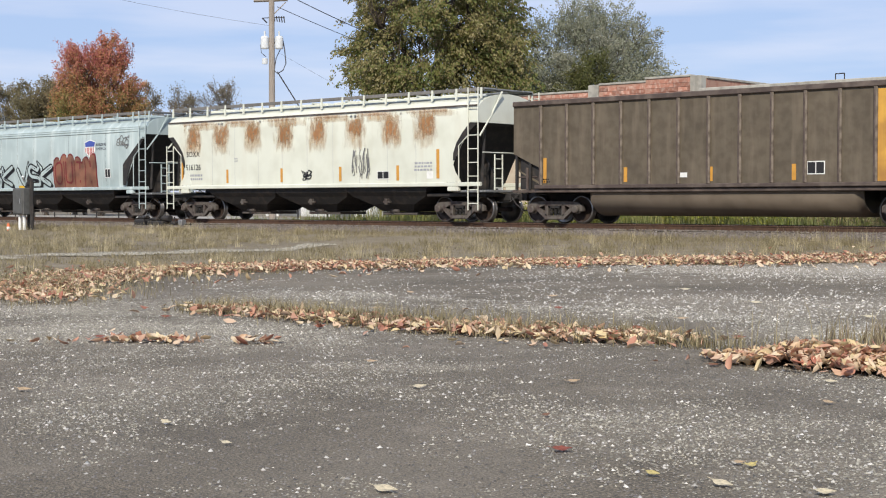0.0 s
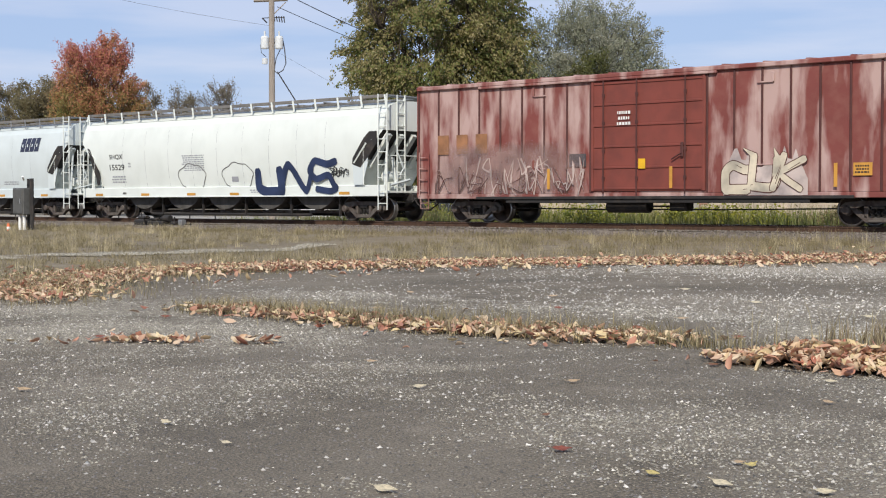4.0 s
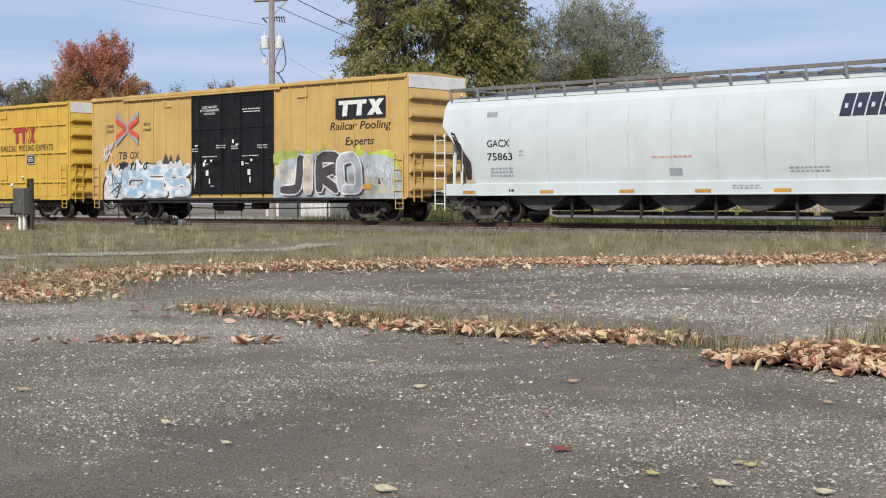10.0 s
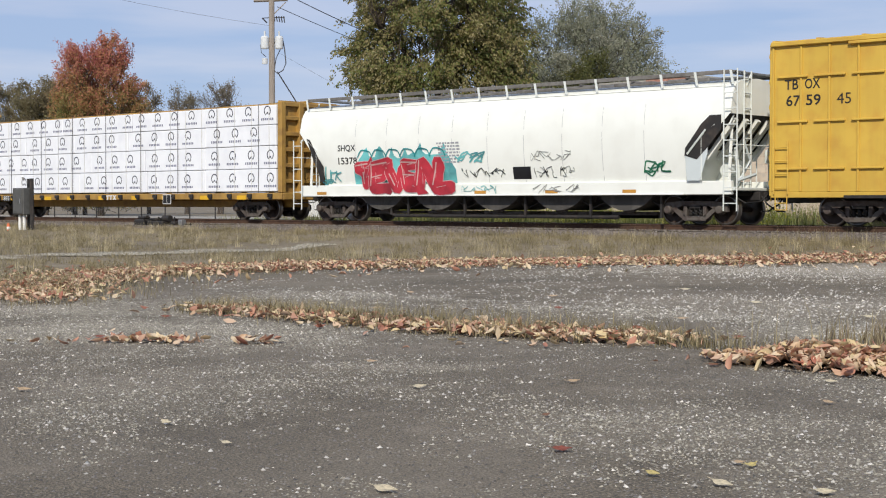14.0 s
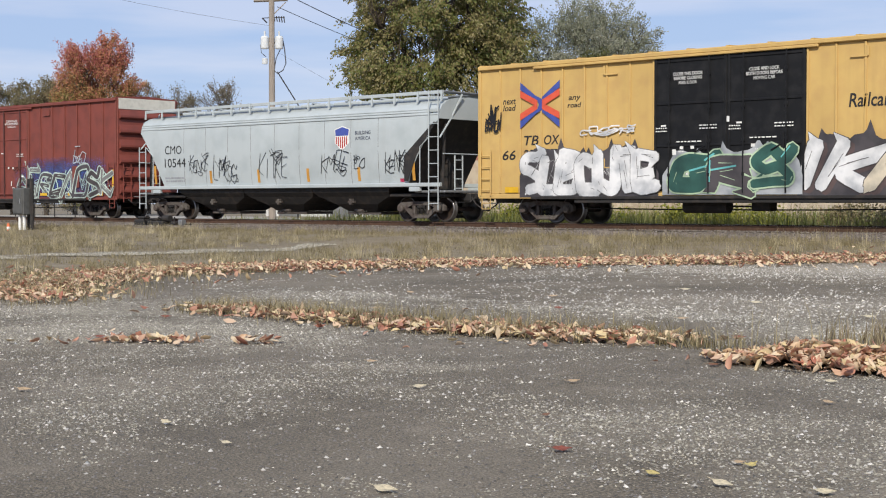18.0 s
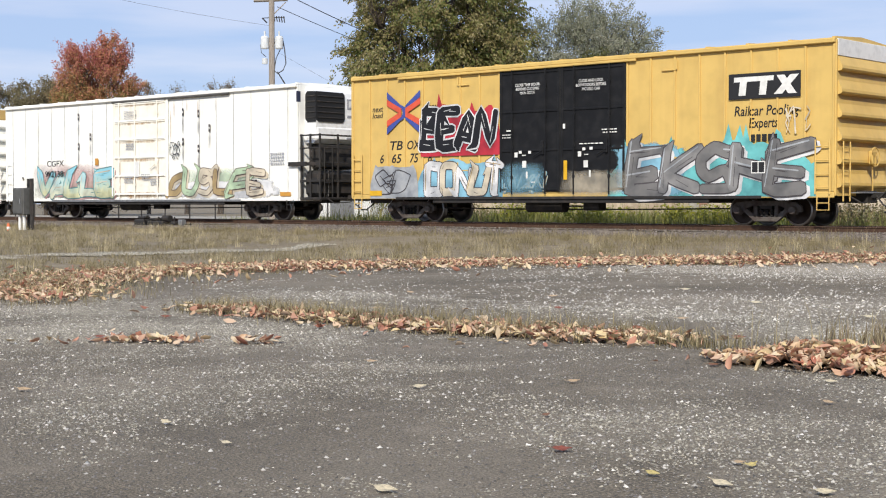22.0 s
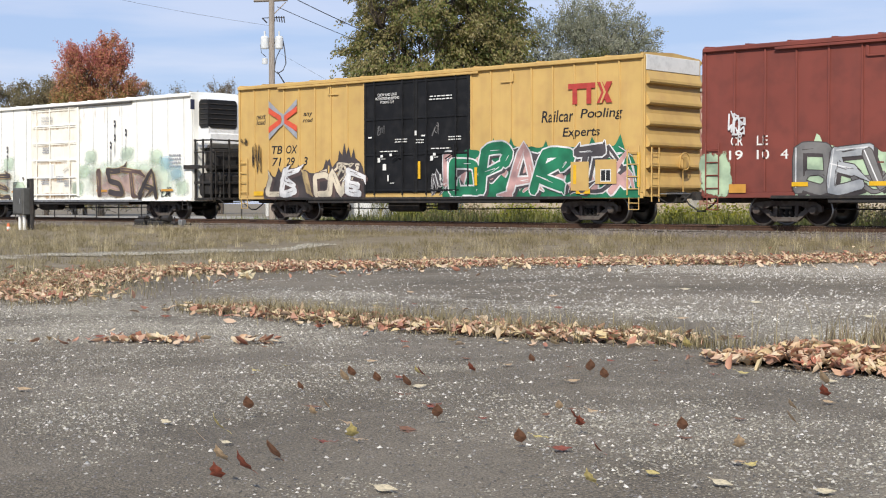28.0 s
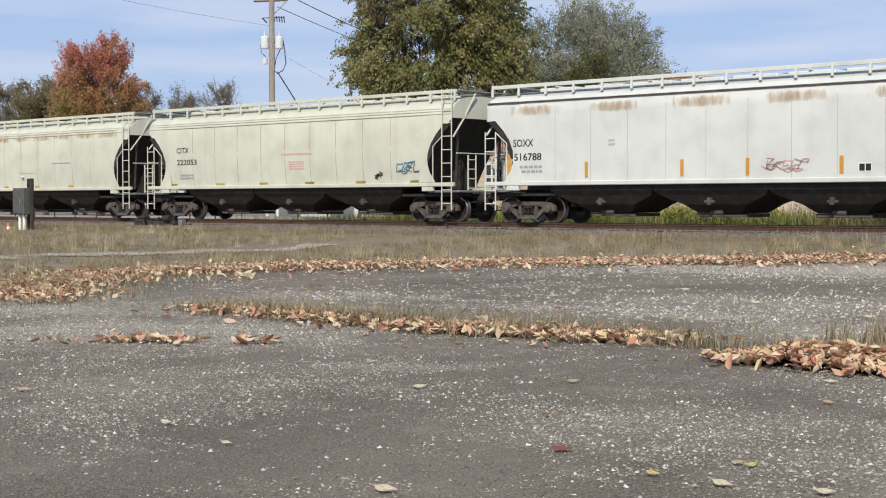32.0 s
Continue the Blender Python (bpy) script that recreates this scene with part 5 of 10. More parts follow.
tree(-105.5, 70.0, 12.6, 4.0, M_LEAF_HEDGE, "brownish-green tree at the wood's edge", 43, 48000, 0.17, 0.25, 0.15, lower=0.04, sprays=1600, lift=0.5)
tree(-31.5, 84.0, 10.2, 1.8, M_LEAF_GREY, "bare-topped small tree behind the buildings", 37, 1200, 0.13, 0.2, 0.2, bare=True, sprays=120)
for i, (x, y, w, h) in enumerate(((-33.5, 46.0, 2.4, 1.2), (-27.5, 46.8, 2.6, 1.3), (-21.0, 45.6, 2.2, 1.2), (-38.5, 47.5, 2.0, 1.2), (-16.0, 46.5, 2.4, 1.3), (-42.0, 48.0, 1.8, 1.1), (-52.0, 56.0, 2.4, 1.3), (-47.5, 50.0, 1.6, 1.0), (-24.0, 48.0, 2.0, 1.3), (-30.5, 47.5, 1.8, 1.0))):
    bush(x, y, w, h, M_LEAF_BUSH if i % 3 != 2 else M_LEAF_HEDGE, "yellow-green wild bush in the verge behind the track" if i % 3 != 2 else "brown-green wild bush in the verge", 50 + i)


# ---- running gear, built once and shared by all the cars ----
WHEEL_R = 0.457


def wheelset_mesh():
    fo = Form()
    for s in (-1, 1):
        y = s * 0.715
        fo.lathe([(0.05, y - s * 0.05), (0.13, y - s * 0.05), (0.15, y - s * 0.02), (0.33, y + s * 0.005), (0.385, y + s * 0.03),
                  (0.40, y + s * 0.07)], 24)
        fo.lathe([(0.40, y + s * 0.07), (0.445, y + s * 0.07), (0.457, y + s * 0.05), (0.459, y - s * 0.045), (0.484, y - s * 0.055), (0.484, y - s * 0.075),
                  (0.41, y - s * 0.08), (0.36, y - s * 0.03), (0.16, y - s * 0.055), (0.05, y - s * 0.06)], 24, slot=1)
    fo.tube([(0, -0.98, 0), (0, 0.98, 0)], 0.08, 12)
    return fo.mesh("wheelset", [M_WHEEL, M_TREAD], True)


def frame_mesh(s):
    """A cast side frame: pedestals over the axles, a sprung window, and a dipped lower bar."""
    fo, y0, y1 = Form(), -0.07, 0.07
    fo.prism([(-1.12, 0.40), (-1.12, 0.56), (-0.95, 0.68), (-0.45, 0.72), (0.45, 0.72), (0.95, 0.68), (1.12, 0.56), (1.12, 0.40), (1.0, 0.40),
              (0.98, 0.52), (0.80, 0.54), (0.78, 0.44), (0.45, 0.58), (-0.45, 0.58), (-0.78, 0.44), (-0.80, 0.54), (-0.98, 0.52), (-1.0, 0.40)],
             y0, y1, "y")
    fo.prism([(-0.78, 0.46), (-0.62, 0.50), (-0.30, 0.26), (0.30, 0.26), (0.62, 0.50), (0.78, 0.46), (0.36, 0.13), (-0.36, 0.13)], y0, y1, "y")
    for x in (-0.34, 0.34):
        fo.box(x - 0.06, x + 0.06, y0, y1, 0.24, 0.62, 0.015)
    fo.box(-0.27, 0.27, s * 0.03 - 0.08, s * 0.03 + 0.08, 0.12, 0.20, 0.02)
    for x in (-0.89, 0.89):
        fo.lathe([(0.0, s * 0.20), (0.10, s * 0.20), (0.125, s * 0.17), (0.125, s * 0.03), (0.15, s * 0.02), (0.15, 0.0)], 14)
        fo.v[-84:] = [(p[0] + x, p[1], p[2] + WHEEL_R) for p in fo.v[-84:]]
    return fo.mesh("side_frame", M_CAST)


def spring_mesh():
    fo = Form()
    for x in (-0.17, 0.0, 0.17):
        fo.tube([(x + 0.055 * math.cos(t * 1.2), 0.055 * math.sin(t * 1.2), 0.26 + t * 0.0086) for t in range(26)], 0.017, 5)
    return fo.mesh("spring_group", M_STEEL, True)


def bolster_mesh():
    fo = Form()
    fo.prism([(-1.05, 0.50), (-0.5, 0.42), (0.5, 0.42), (1.05, 0.50), (1.05, 0.62), (0.4, 0.70), (-0.4, 0.70), (-1.05, 0.62)], -0.19, 0.19, "x")
    fo.lathe([(0.0, 0.80), (0.2, 0.80), (0.2, 0.69)], 16, "z")
    for x in (-0.45, 0.45):
        fo.tube([(x, -0.8, 0.34), (x * 0.9, 0, 0.30), (x, 0.8, 0.34)], 0.035, 6)
    return fo.mesh("truck", M_STEEL)


SET_MESH, BOLSTER, SPRING = wheelset_mesh(), bolster_mesh(), spring_mesh()
FRAMES = {-1: frame_mesh(-1), 1: frame_mesh(1)}
WHEELSETS = []          # (wheelset, its car's number in the train, its place on the car)


def coupler_mesh():
    fo = Form()
    fo.box(-0.15, 0.62, -0.09, 0.09, 0.79, 0.95, 0.02)
    fo.prism([(0.52, -0.16), (0.66, -0.17), (0.80, -0.08), (0.84, 0.06), (0.76, 0.10), (0.70, 0.02), (0.60, 0.06), (0.66, 0.18), (0.54, 0.20)], 0.74, 1.0, "z")
    fo.tube([(0.3, -0.28, 0.86), (0.5, -0.30, 0.62), (0.78, -0.22, 0.42), (0.98, -0.1, 0.40)], 0.025, 6)
    fo.tube([(0.02, -1.25, 0.82), (0.30, -1.2, 0.66), (0.32, -0.4, 0.70), (0.5, -0.12, 0.98)], 0.018, 5)
    return fo.mesh("coupler", M_STEEL)


COUPLER = coupler_mesh()


def running_gear(car, number, length, trucks, reach=0.0, yoke=(0, 0)):
    """Two trucks with their wheels, and the couplers at both ends. yoke: how far the ends of the underframe stand out."""
    for a in trucks:
        truck = part("truck", BOLSTER, None, car, at=pose(a - length / 2, 0, 0))
        for s in (-1, 1):
            part("side_frame", FRAMES[s], None, truck, at=pose(0, s * 1.0, 0))
            part("spring_group", SPRING, None, truck, at=pose(0, s * 1.0, 0))
            w = part("wheelset", SET_MESH, None, truck, at=pose(s * 0.89, 0, WHEEL_R))
            WHEELSETS.append((w, number, a - length / 2 + s * 0.89))
    for s, y in ((1, yoke[1]), (-1, yoke[0])):
        part("coupler", COUPLER, None, car, at=pose(s * (length / 2 + y + reach), 0, 0, 0, 0, 0 if s > 0 else 180))


def ladder(car, x0, x1, y, z0, z1, rungs, mat, r=0.018, name="ladder", end=False):
    """Two stiles and their rungs, on a side (along x) or on an end (along y, with x and y exchanged)."""
    fo = Form()
    put = (lambda u, z: (y, u, z)) if end else (lambda u, z: (u, y, z))
    for u in (x0, x1):
        fo.tube([put(u, z0), put(u, z1)], r * 1.25, 5)
    for i in range(rungs):
        z = z0 + (z1 - z0) * (i + 0.5) / rungs
        fo.tube([put(x0, z), put(x1, z)], r, 5)
    return part(name, fo, mat, car)


def step(car, x, y, z0, z1, mat, w=0.36):
    fo = Form()
    fo.tube([(x - w / 2, y, z1), (x - w / 2, y, z0), (x + w / 2, y, z0), (x + w / 2, y, z1)], 0.02, 5)
    fo.tube([(x - w / 2, y, (z0 + z1) / 2), (x + w / 2, y, (z0 + z1) / 2)], 0.016, 5)
    return part("sill_step", fo, mat, car)


def brake_wheel(car, x, y, z, mat, s=1):
    fo = Form()
    fo.tube([(x, y + 0.27 * math.cos(t * math.pi / 8), z + 0.27 * math.sin(t * math.pi / 8)) for t in range(17)], 0.02, 6)
    for t in range(3):
        c, d = 0.27 * math.cos(t * 2.094 + 0.5), 0.27 * math.sin(t * 2.094 + 0.5)
        fo.tube([(x, y, z), (x, y + c, z + d)], 0.016, 5)
    fo.box(min(x - s * 0.14, x), max(x - s * 0.14, x), y - 0.16, y + 0.16, z - 0.22, z + 0.18, 0.03)
    fo.tube([(x - s * 0.08, y, z - 0.2), (x - s * 0.08, y + 0.02, 1.0)], 0.02, 5)
    return part("brake_wheel", fo, mat, car)


def underframe(car, length, mat=None, boxes=True):
    fo = Form()
    fo.box(-length / 2 - 0.35, length / 2 + 0.35, -0.32, 0.32, 0.66, 1.0, 0.03)
    for i in range(7):
        x = -length / 2 + 0.5 + (length - 1.0) * i / 6
        fo.box(x - 0.09, x + 0.09, -1.42, 1.42, 0.78, 0.98, 0.02)
    part("centre_sill", fo, mat or M_STEEL, car)
    if boxes:
        fo = Form().tube([(-1.8, -0.9, 0.56), (-0.3, -0.9, 0.56)], 0.21, 14)
        part("air_reservoir", fo, M_STEEL, car)
        fo = Form().box(0.5, 1.1, -1.05, -0.6, 0.42, 0.74, 0.03)
        fo.tube([(-0.3, -0.9, 0.56), (0.6, -0.85, 0.56)], 0.03, 6)
        part("brake_valve", fo, M_STEEL, car)
        fo = Form().tube([(-length / 2 + 3.4, -0.75, 0.50), (-2.4, -0.75, 0.46), (2.4, -0.75, 0.46), (length / 2 - 3.4, -0.75, 0.50)], 0.022, 5)
        part("brake_rod", fo, M_STEEL, car)


def corrugated_end(car, x, s, half, z0, z1, mat, ribs=6, top=None, top_h=0.45):
    """An end wall with deep rounded ribs across it; the topmost strip may be a panel of another colour."""
    zt = z1 - top_h if top else z1
    prof = [(0.0, z0)]
    p = (zt - z0) / ribs
    for i in range(ribs):
        zb = z0 + i * p
        prof += [(0.0, zb + p * 0.34), (0.12, zb + p * 0.38), (0.15, zb + p * 0.46), (0.14, zb + p * 0.58), (0.02, zb + p * 0.97)]
    prof += [(0.0, zt), (-0.08, zt), (-0.08, z0)]
    fo = Form().prism([(x + s * q, z) for q, z in prof], -half + 0.09, half - 0.09, "y")
    part("end_wall", fo, mat, car)
    if top:
        part("end_top_panel", Form().box(min(x - s * 0.06, x + s * 0.03), max(x - s * 0.06, x + s * 0.03), -half + 0.07, half - 0.07, zt + 0.003, z1 + 0.02, 0.01), top, car)
    for y in (-half + 0.05, half - 0.05):
        part("corner_post", Form().box(x - 0.08, x + 0.02 if s > 0 else x + 0.08, y - 0.05, y + 0.05, z0, z1 - 0.01, 0.015), mat, car)


def plug_door(car, wall, a0, a1, z0, z1, mat, bars=None, rows=5, rods=(0.25, 0.5, 0.75), name="door"):
    """A door leaf with raised cross ribs and upright lock rods with their handle."""
    L = wall.length
    x0, x1, y = a0 - L / 2, a1 - L / 2, -(wall.reach(2.5) + 0.02)
    fo = Form().box(x0, x1, y - 0.03, y + 0.05, z0, z1, 0.015)
    door = part(name, fo, mat, car)
    for i in range(rows + 1):
        z = z0 + 0.08 + (z1 - z0 - 0.16) * i / rows
        part("door_rib", Form().box(x0 + 0.1, x1 - 0.1, y - 0.06, y - 0.031, z - 0.035, z + 0.035, 0.01), mat, door)
    for u in (x0 + 0.05, x1 - 0.05):
        part("door_stile", Form().box(u - 0.04, u + 0.04, y - 0.062, y - 0.031, z0, z1, 0.01), mat, door)
    for r in rods:
        u = x0 + (x1 - x0) * r
        rod = Form().tube([(u, y - 0.085, z0 - 0.08), (u, y - 0.085, z1 + 0.02)], 0.028, 6)
        for i in range(4):
            z = z0 + (z1 - z0) * (0.12 + 0.25 * i)
            rod.box(u - 0.05, u + 0.05, y - 0.10, y - 0.06, z - 0.05, z + 0.05, 0.01)
        part("lock_rod", rod, bars or mat, door)
    fo = Form()
    u, z = x0 + (x1 - x0) * rods[-1] - 0.1, z0 + (z1 - z0) * 0.36
    fo.box(u - 0.05, u + 0.05, y - 0.115, y - 0.062, z - 0.22, z + 0.22, 0.015).tube([(u, y - 0.12, z - 0.1), (u - 0.34, y - 0.13, z - 0.28)], 0.022, 6)
    part("door_handle", fo, bars or mat, door)
    return door


def box_car(number, length, eave, floor, side, label, trucks, end=None, end_top=None, ribs="upright", doors=((6.95, 9.44), (9.46, 11.93)),
            door_mat=None, rod_mat=None, roof=None, reefer=0, category="boxcar", ladders=(1, 1), spacing=1.18, single=False, rib_mat=None, door_rows=3):
    """An enclosed freight car. reefer: which end carries a cooling unit on a platform (1 front, -1 rear, 0 none)."""
    car = thing("boxcar" if not reefer else "refrigerator_car", label, category, group="cars of the freight train")
    wall = Wall(length, lambda z: HALF - 0.035, car)
    h, end, roof, door_mat = length / 2, end or side, roof or side, door_mat or side
    d0, d1 = doors[0][0] - h, doors[-1][1] - h
    lip = 0.0 if reefer else 0.16
    for s in (-1, 1):
        y0, y1 = (-HALF + 0.035, -HALF + 0.12) if s < 0 else (HALF - 0.12, HALF - 0.035)
        part("side_wall", Form().box(-h, d0, y0, y1, floor + lip, eave - 0.02, 0.012), side, car)
        part("side_wall", Form().box(d1, h, y0, y1, floor + lip, eave - 0.02, 0.012), side, car)
        part("door_threshold", Form().box(d0, d1, y0, y1, floor + lip, floor + 0.22, 0.01), side, car)
        part("door_backing", Form().box(d0, d1, *((y0 + 0.045, y1) if s < 0 else (y0, y1 - 0.045)), floor + 0.222, eave - 0.02), side, car)
        ys = sorted((s * (HALF - 0.034), s * (HALF + 0.012)))
        deep = sorted((s * (HALF - 0.034), s * (HALF + 0.045)))
        chord = sorted((s * (HALF - 0.034), s * (HALF + 0.055)))
        part("top_chord", Form().box(-h, h, chord[0] - 0.02 * (s < 0), chord[1] + 0.02 * (s > 0), eave - 0.13, eave, 0.02), roof, car)
        part("side_sill", Form().box(-h, h, *ys, floor, floor + 0.16, 0.015), side, car)
        part("drop_sill", Form().box(-h * 0.58, h * 0.58, *ys, floor - 0.14, floor - 0.004, 0.015), side if ribs == "grid" else M_STEEL, car)
        if ribs:
            step_n = max(2, round((d0 + h) / spacing))
            rib = Form().box(-0.032, 0.032, *ys, floor + 0.17, eave - 0.14, 0.012).mesh("rib", rib_mat or side)
            for i in range(step_n + 1):
                for u in (-h + 0.05 + (d0 + h - 0.10) * i / step_n, d1 + 0.05 + (h - d1 - 0.10) * i / step_n):
                    wall.ribs.append(u + h)
                    part("rib", rib, None, car, at=pose(u, 0, 0))
        if ribs == "grid":
            for z in (4.17, 2.92, 1.61):
                for u0, u1 in ((-h + 0.1, d0 - 0.12), (d1 + 0.12, h - 0.1)):
                    n = max(2, round((u1 - u0) / 1.18))
                    for i in range(n):
                        w = (u1 - u0) / n
                        part("cross_rib", Form().box(u0 + i * w + 0.1, u0 + (i + 1) * w - 0.1, *deep, z - 0.03, z + 0.03, 0.012), side, car)
    fo = Form()
    pk = 0.10 if not reefer else 0.05
    fo.prism([(-HALF - 0.01, eave - 0.02), (-HALF - 0.01, eave + 0.015), (0, eave + pk), (HALF + 0.01, eave + 0.015), (HALF + 0.01, eave - 0.02), (0, eave - 0.05)],
             -h, h, "x")
    n = 14
    for i in range(n + 1):
        u = -h + 0.06 + (length - 0.12) * i / n
        fo.prism([(-HALF + 0.02, eave + 0.016), (-HALF + 0.02, eave + 0.05), (0, eave + pk + 0.04), (HALF - 0.02, eave + 0.05), (HALF - 0.02, eave + 0.016), (0, eave + pk)],
                 u - 0.05, u + 0.05, "x")
    part("roof", fo, roof, car)
    for s in (-1, 1):
        if s == reefer:
            fo = Form().box(*sorted((s * (h - 0.08), s * h)), -HALF + 0.13, HALF - 0.13, floor, eave - 0.03, 0.01)
            part("end_wall", fo, end, car)
        else:
            corrugated_end(car, s * h, s, HALF - 0.04, floor + 0.05, eave - 0.02, end, 6, end_top if s > 0 else None)
            ladder(car, -1.35, -0.95, s * (h + 0.14), floor - 0.1, floor + 1.55, 5, end, end=True, name="end_ladder")
    y = -HALF - 0.05
    if not reefer:
        for s, k in ((-1, ladders[0]), (1, ladders[1])):
            if k:
                ladder(car, s * (h - 0.12), s * (h - 0.55), y, floor + 0.1, floor + 1.6, 4, side, name="side_ladder")
            step(car, s * (h - 0.33), y + 0.04, floor - 0.34, floor + 0.05, side)
            fo = Form().box(s * h + (0.03 if s > 0 else -0.42), s * h + (0.42 if s > 0 else -0.03), -0.75, 0.75, floor + 0.12, floor + 0.16, 0.01)
            part("end_platform", fo, M_GALV, car)
        brake_wheel(car, h + 0.30, 0.25, floor + 1.15, end)
        for s in (-1, 1):
            for u, z in ((s * (h - 5.1), eave - 0.55), (s * (h - 5.1), 1.75)):
                fo = Form().box(u - 0.04, u + 0.04, y + 0.02, y + 0.05, z, z + 0.28, 0.008).box(u - 0.5 * (s > 0), u + 0.5 * (s < 0), y + 0.022, y + 0.05, z - 0.02, z + 0.02, 0.006)
                part("door_stop", fo, side, car)
    track = Form()
    over = (d0 - 4.6, d1 + 0.4) if not reefer else (d0 - 0.1, d1 + 4.0)
    track.box(max(-h, d0 - 4.7), min(h, d1 + 4.7), -HALF - 0.07, -HALF - 0.035, floor - 0.02, floor + 0.07, 0.01)
    part("lower_door_track", track, M_STEEL if not reefer else M_GALV, car)
    part("upper_door_track", Form().box(*over, -HALF - 0.09, -HALF - 0.012, eave - 0.21, eave - 0.13, 0.015), roof if not reefer else M_BAY, car)
    for d in doors:
        plug_door(car, wall, d[0], d[1], floor + 0.22, eave - 0.22, door_mat, rod_mat, door_rows if not single else 5, (0.22, 0.77) if not single else (0.12, 0.42, 0.84))
    underframe(car, length)
    ends = [0.0, 0.0]
    if reefer:
        ends[0 if reefer < 0 else 1] = 1.0
        cooling_end(car, reefer, h, floor)
        for s in (-1, 1):
            if s != reefer:
                ladder(car, s * (h - 0.15), s * (h - 0.6), y + 0.01, floor + 0.2, floor + 1.9, 4, side, name="side_ladder")
            step(car, s * (h - 0.37), y + 0.04, floor - 0.34, floor + 0.05, M_STEEL)
    running_gear(car, number, length, trucks, 0.3, ends)
    wall.proud = 0.049
    return car, wall


def cooling_end(car, s, h, floor):
    """A railed platform with a tank on it, and a tall cooling unit on the end wall."""
    def X(a, b):
        return sorted((s * (h + a), s * (h + b)))
    part("end_platform", Form().box(*X(0.01, 1.15), -1.45, 1.45, floor + 0.05, floor + 0.14, 0.01), M_STEEL, car)
    for y in (-1.42, -0.5, 0.5, 1.42):
        part("railing_post", Form().box(*X(1.04, 1.11), y - 0.035, y + 0.035, floor + 0.1, floor + 2.5, 0.01), M_STEEL, car)
    for y in (-1.42, 1.42):
        for x in (0.03, 0.52):
            part("railing_post", Form().box(*X(x, x + 0.07), y - 0.035, y + 0.035, floor + 0.1, floor + 2.5, 0.01), M_STEEL, car)
    for z, q in ((floor + 2.42, 0.06), (floor + 1.95, 0.05), (floor + 1.32, 0.12), (floor + 0.7, 0.10)):
        part("railing", Form().box(*X(1.03, 1.10), -1.4, 1.4, z, z + q, 0.01), M_STEEL, car)
        part("railing", Form().box(*X(0.0, 1.1), -1.46, -1.40, z, z + q, 0.01), M_STEEL, car)
    part("step_bar", Form().box(*X(-0.4, 0.6), -1.68, -1.62, floor + 1.30, floor + 1.46, 0.01), M_STEEL, car)
    ladder(car, -1.25, -0.85, s * (h + 1.14), floor + 0.1, floor + 2.0, 5, M_STEEL, end=True, name="end_ladder")
    part("fuel_tank", Form().box(*X(0.10, 0.98), -1.36, 1.30, floor + 0.16, floor + 1.14, 0.14), M_STEEL, car)
    for y in (-0.9, 0.8):
        part("tank_strap", Form().box(*X(0.08, 1.0), y - 0.04, y + 0.04, floor + 0.15, floor + 1.155, 0.14), M_BAY, car)
    unit = part("cooling_unit", Form().prism([(s * h + s * 0.01, 2.92), (s * (h + 0.46), 2.90), (s * (h + 0.58), 3.0), (s * (h + 0.62), 3.6), (s * (h + 0.62), 4.5), (s * (h + 0.56), 4.83), (s * (h + 0.42), 4.97),
                                             (s * h + s * 0.01, 5.0)], -1.18, 1.18, "y"), M_UNITW, car)
    # the dark intake wraps round the near corner of the unit
    part("grille", Form().prism([(-1.195, 3.78), (-1.08, 3.70), (0.16, 3.70), (0.26, 3.82), (0.26, 4.74), (0.16, 4.84), (-1.195, 4.84)], *X(0.60, 0.655), "x"), M_SHADOW, unit)
    part("side_grille", Form().prism([(s * (h + 0.05), 3.82), (s * (h + 0.17), 3.70), (s * (h + 0.62), 3.70), (s * (h + 0.645), 4.5), (s * (h + 0.58), 4.84), (s * (h + 0.17), 4.86), (s * (h + 0.05), 4.74)], -1.215, -1.181, "y"), M_SHADOW, unit)
    for i in range(5):
        z = 3.84 + i * 0.2
        part("louvre", Form().box(*X(0.645, 0.69), -1.15, 0.2, z, z + 0.05, 0.012).box(*X(0.12, 0.60), -1.245, -1.20, z, z + 0.05, 0.012), M_STEEL, unit)
    part("lower_cowl", Form().box(*X(0.02, 0.66), -1.20, 1.20, 2.98, 3.56, 0.10), M_UNITW, unit)
    part("unit_label", Form().box(*X(0.60, 0.635), 0.42, 0.95, 4.22, 4.62, 0.008), M_GREYP, unit)
    part("unit_mark", Form().box(*X(0.632, 0.642), 0.50, 0.70, 4.30, 4.54, 0.004), M_WHITE, unit)
    part("unit_mark", Form().box(*X(0.632, 0.642), 0.76, 0.90, 4.30, 4.54, 0.004), M_WHITE, unit)
    part("unit_plate", Form().box(*X(0.60, 0.635), 0.42, 0.95, 3.90, 4.0, 0.006), M_GREYP, unit)
    part("unit_plate", Form().box(*X(0.655, 0.675), 0.35, 0.95, 3.08, 3.16, 0.006), M_GREYP, unit)
    part("compressor", Form().box(*X(0.03, 0.56), -0.95, 0.95, 1.95, 2.90, 0.08), M_STEEL, car)
    part("blue_sticker", Form().box(*X(-0.06, 0.004), -HALF + 0.028, -HALF + 0.2, 4.45, 4.85, 0.004), M_NAVY, car)


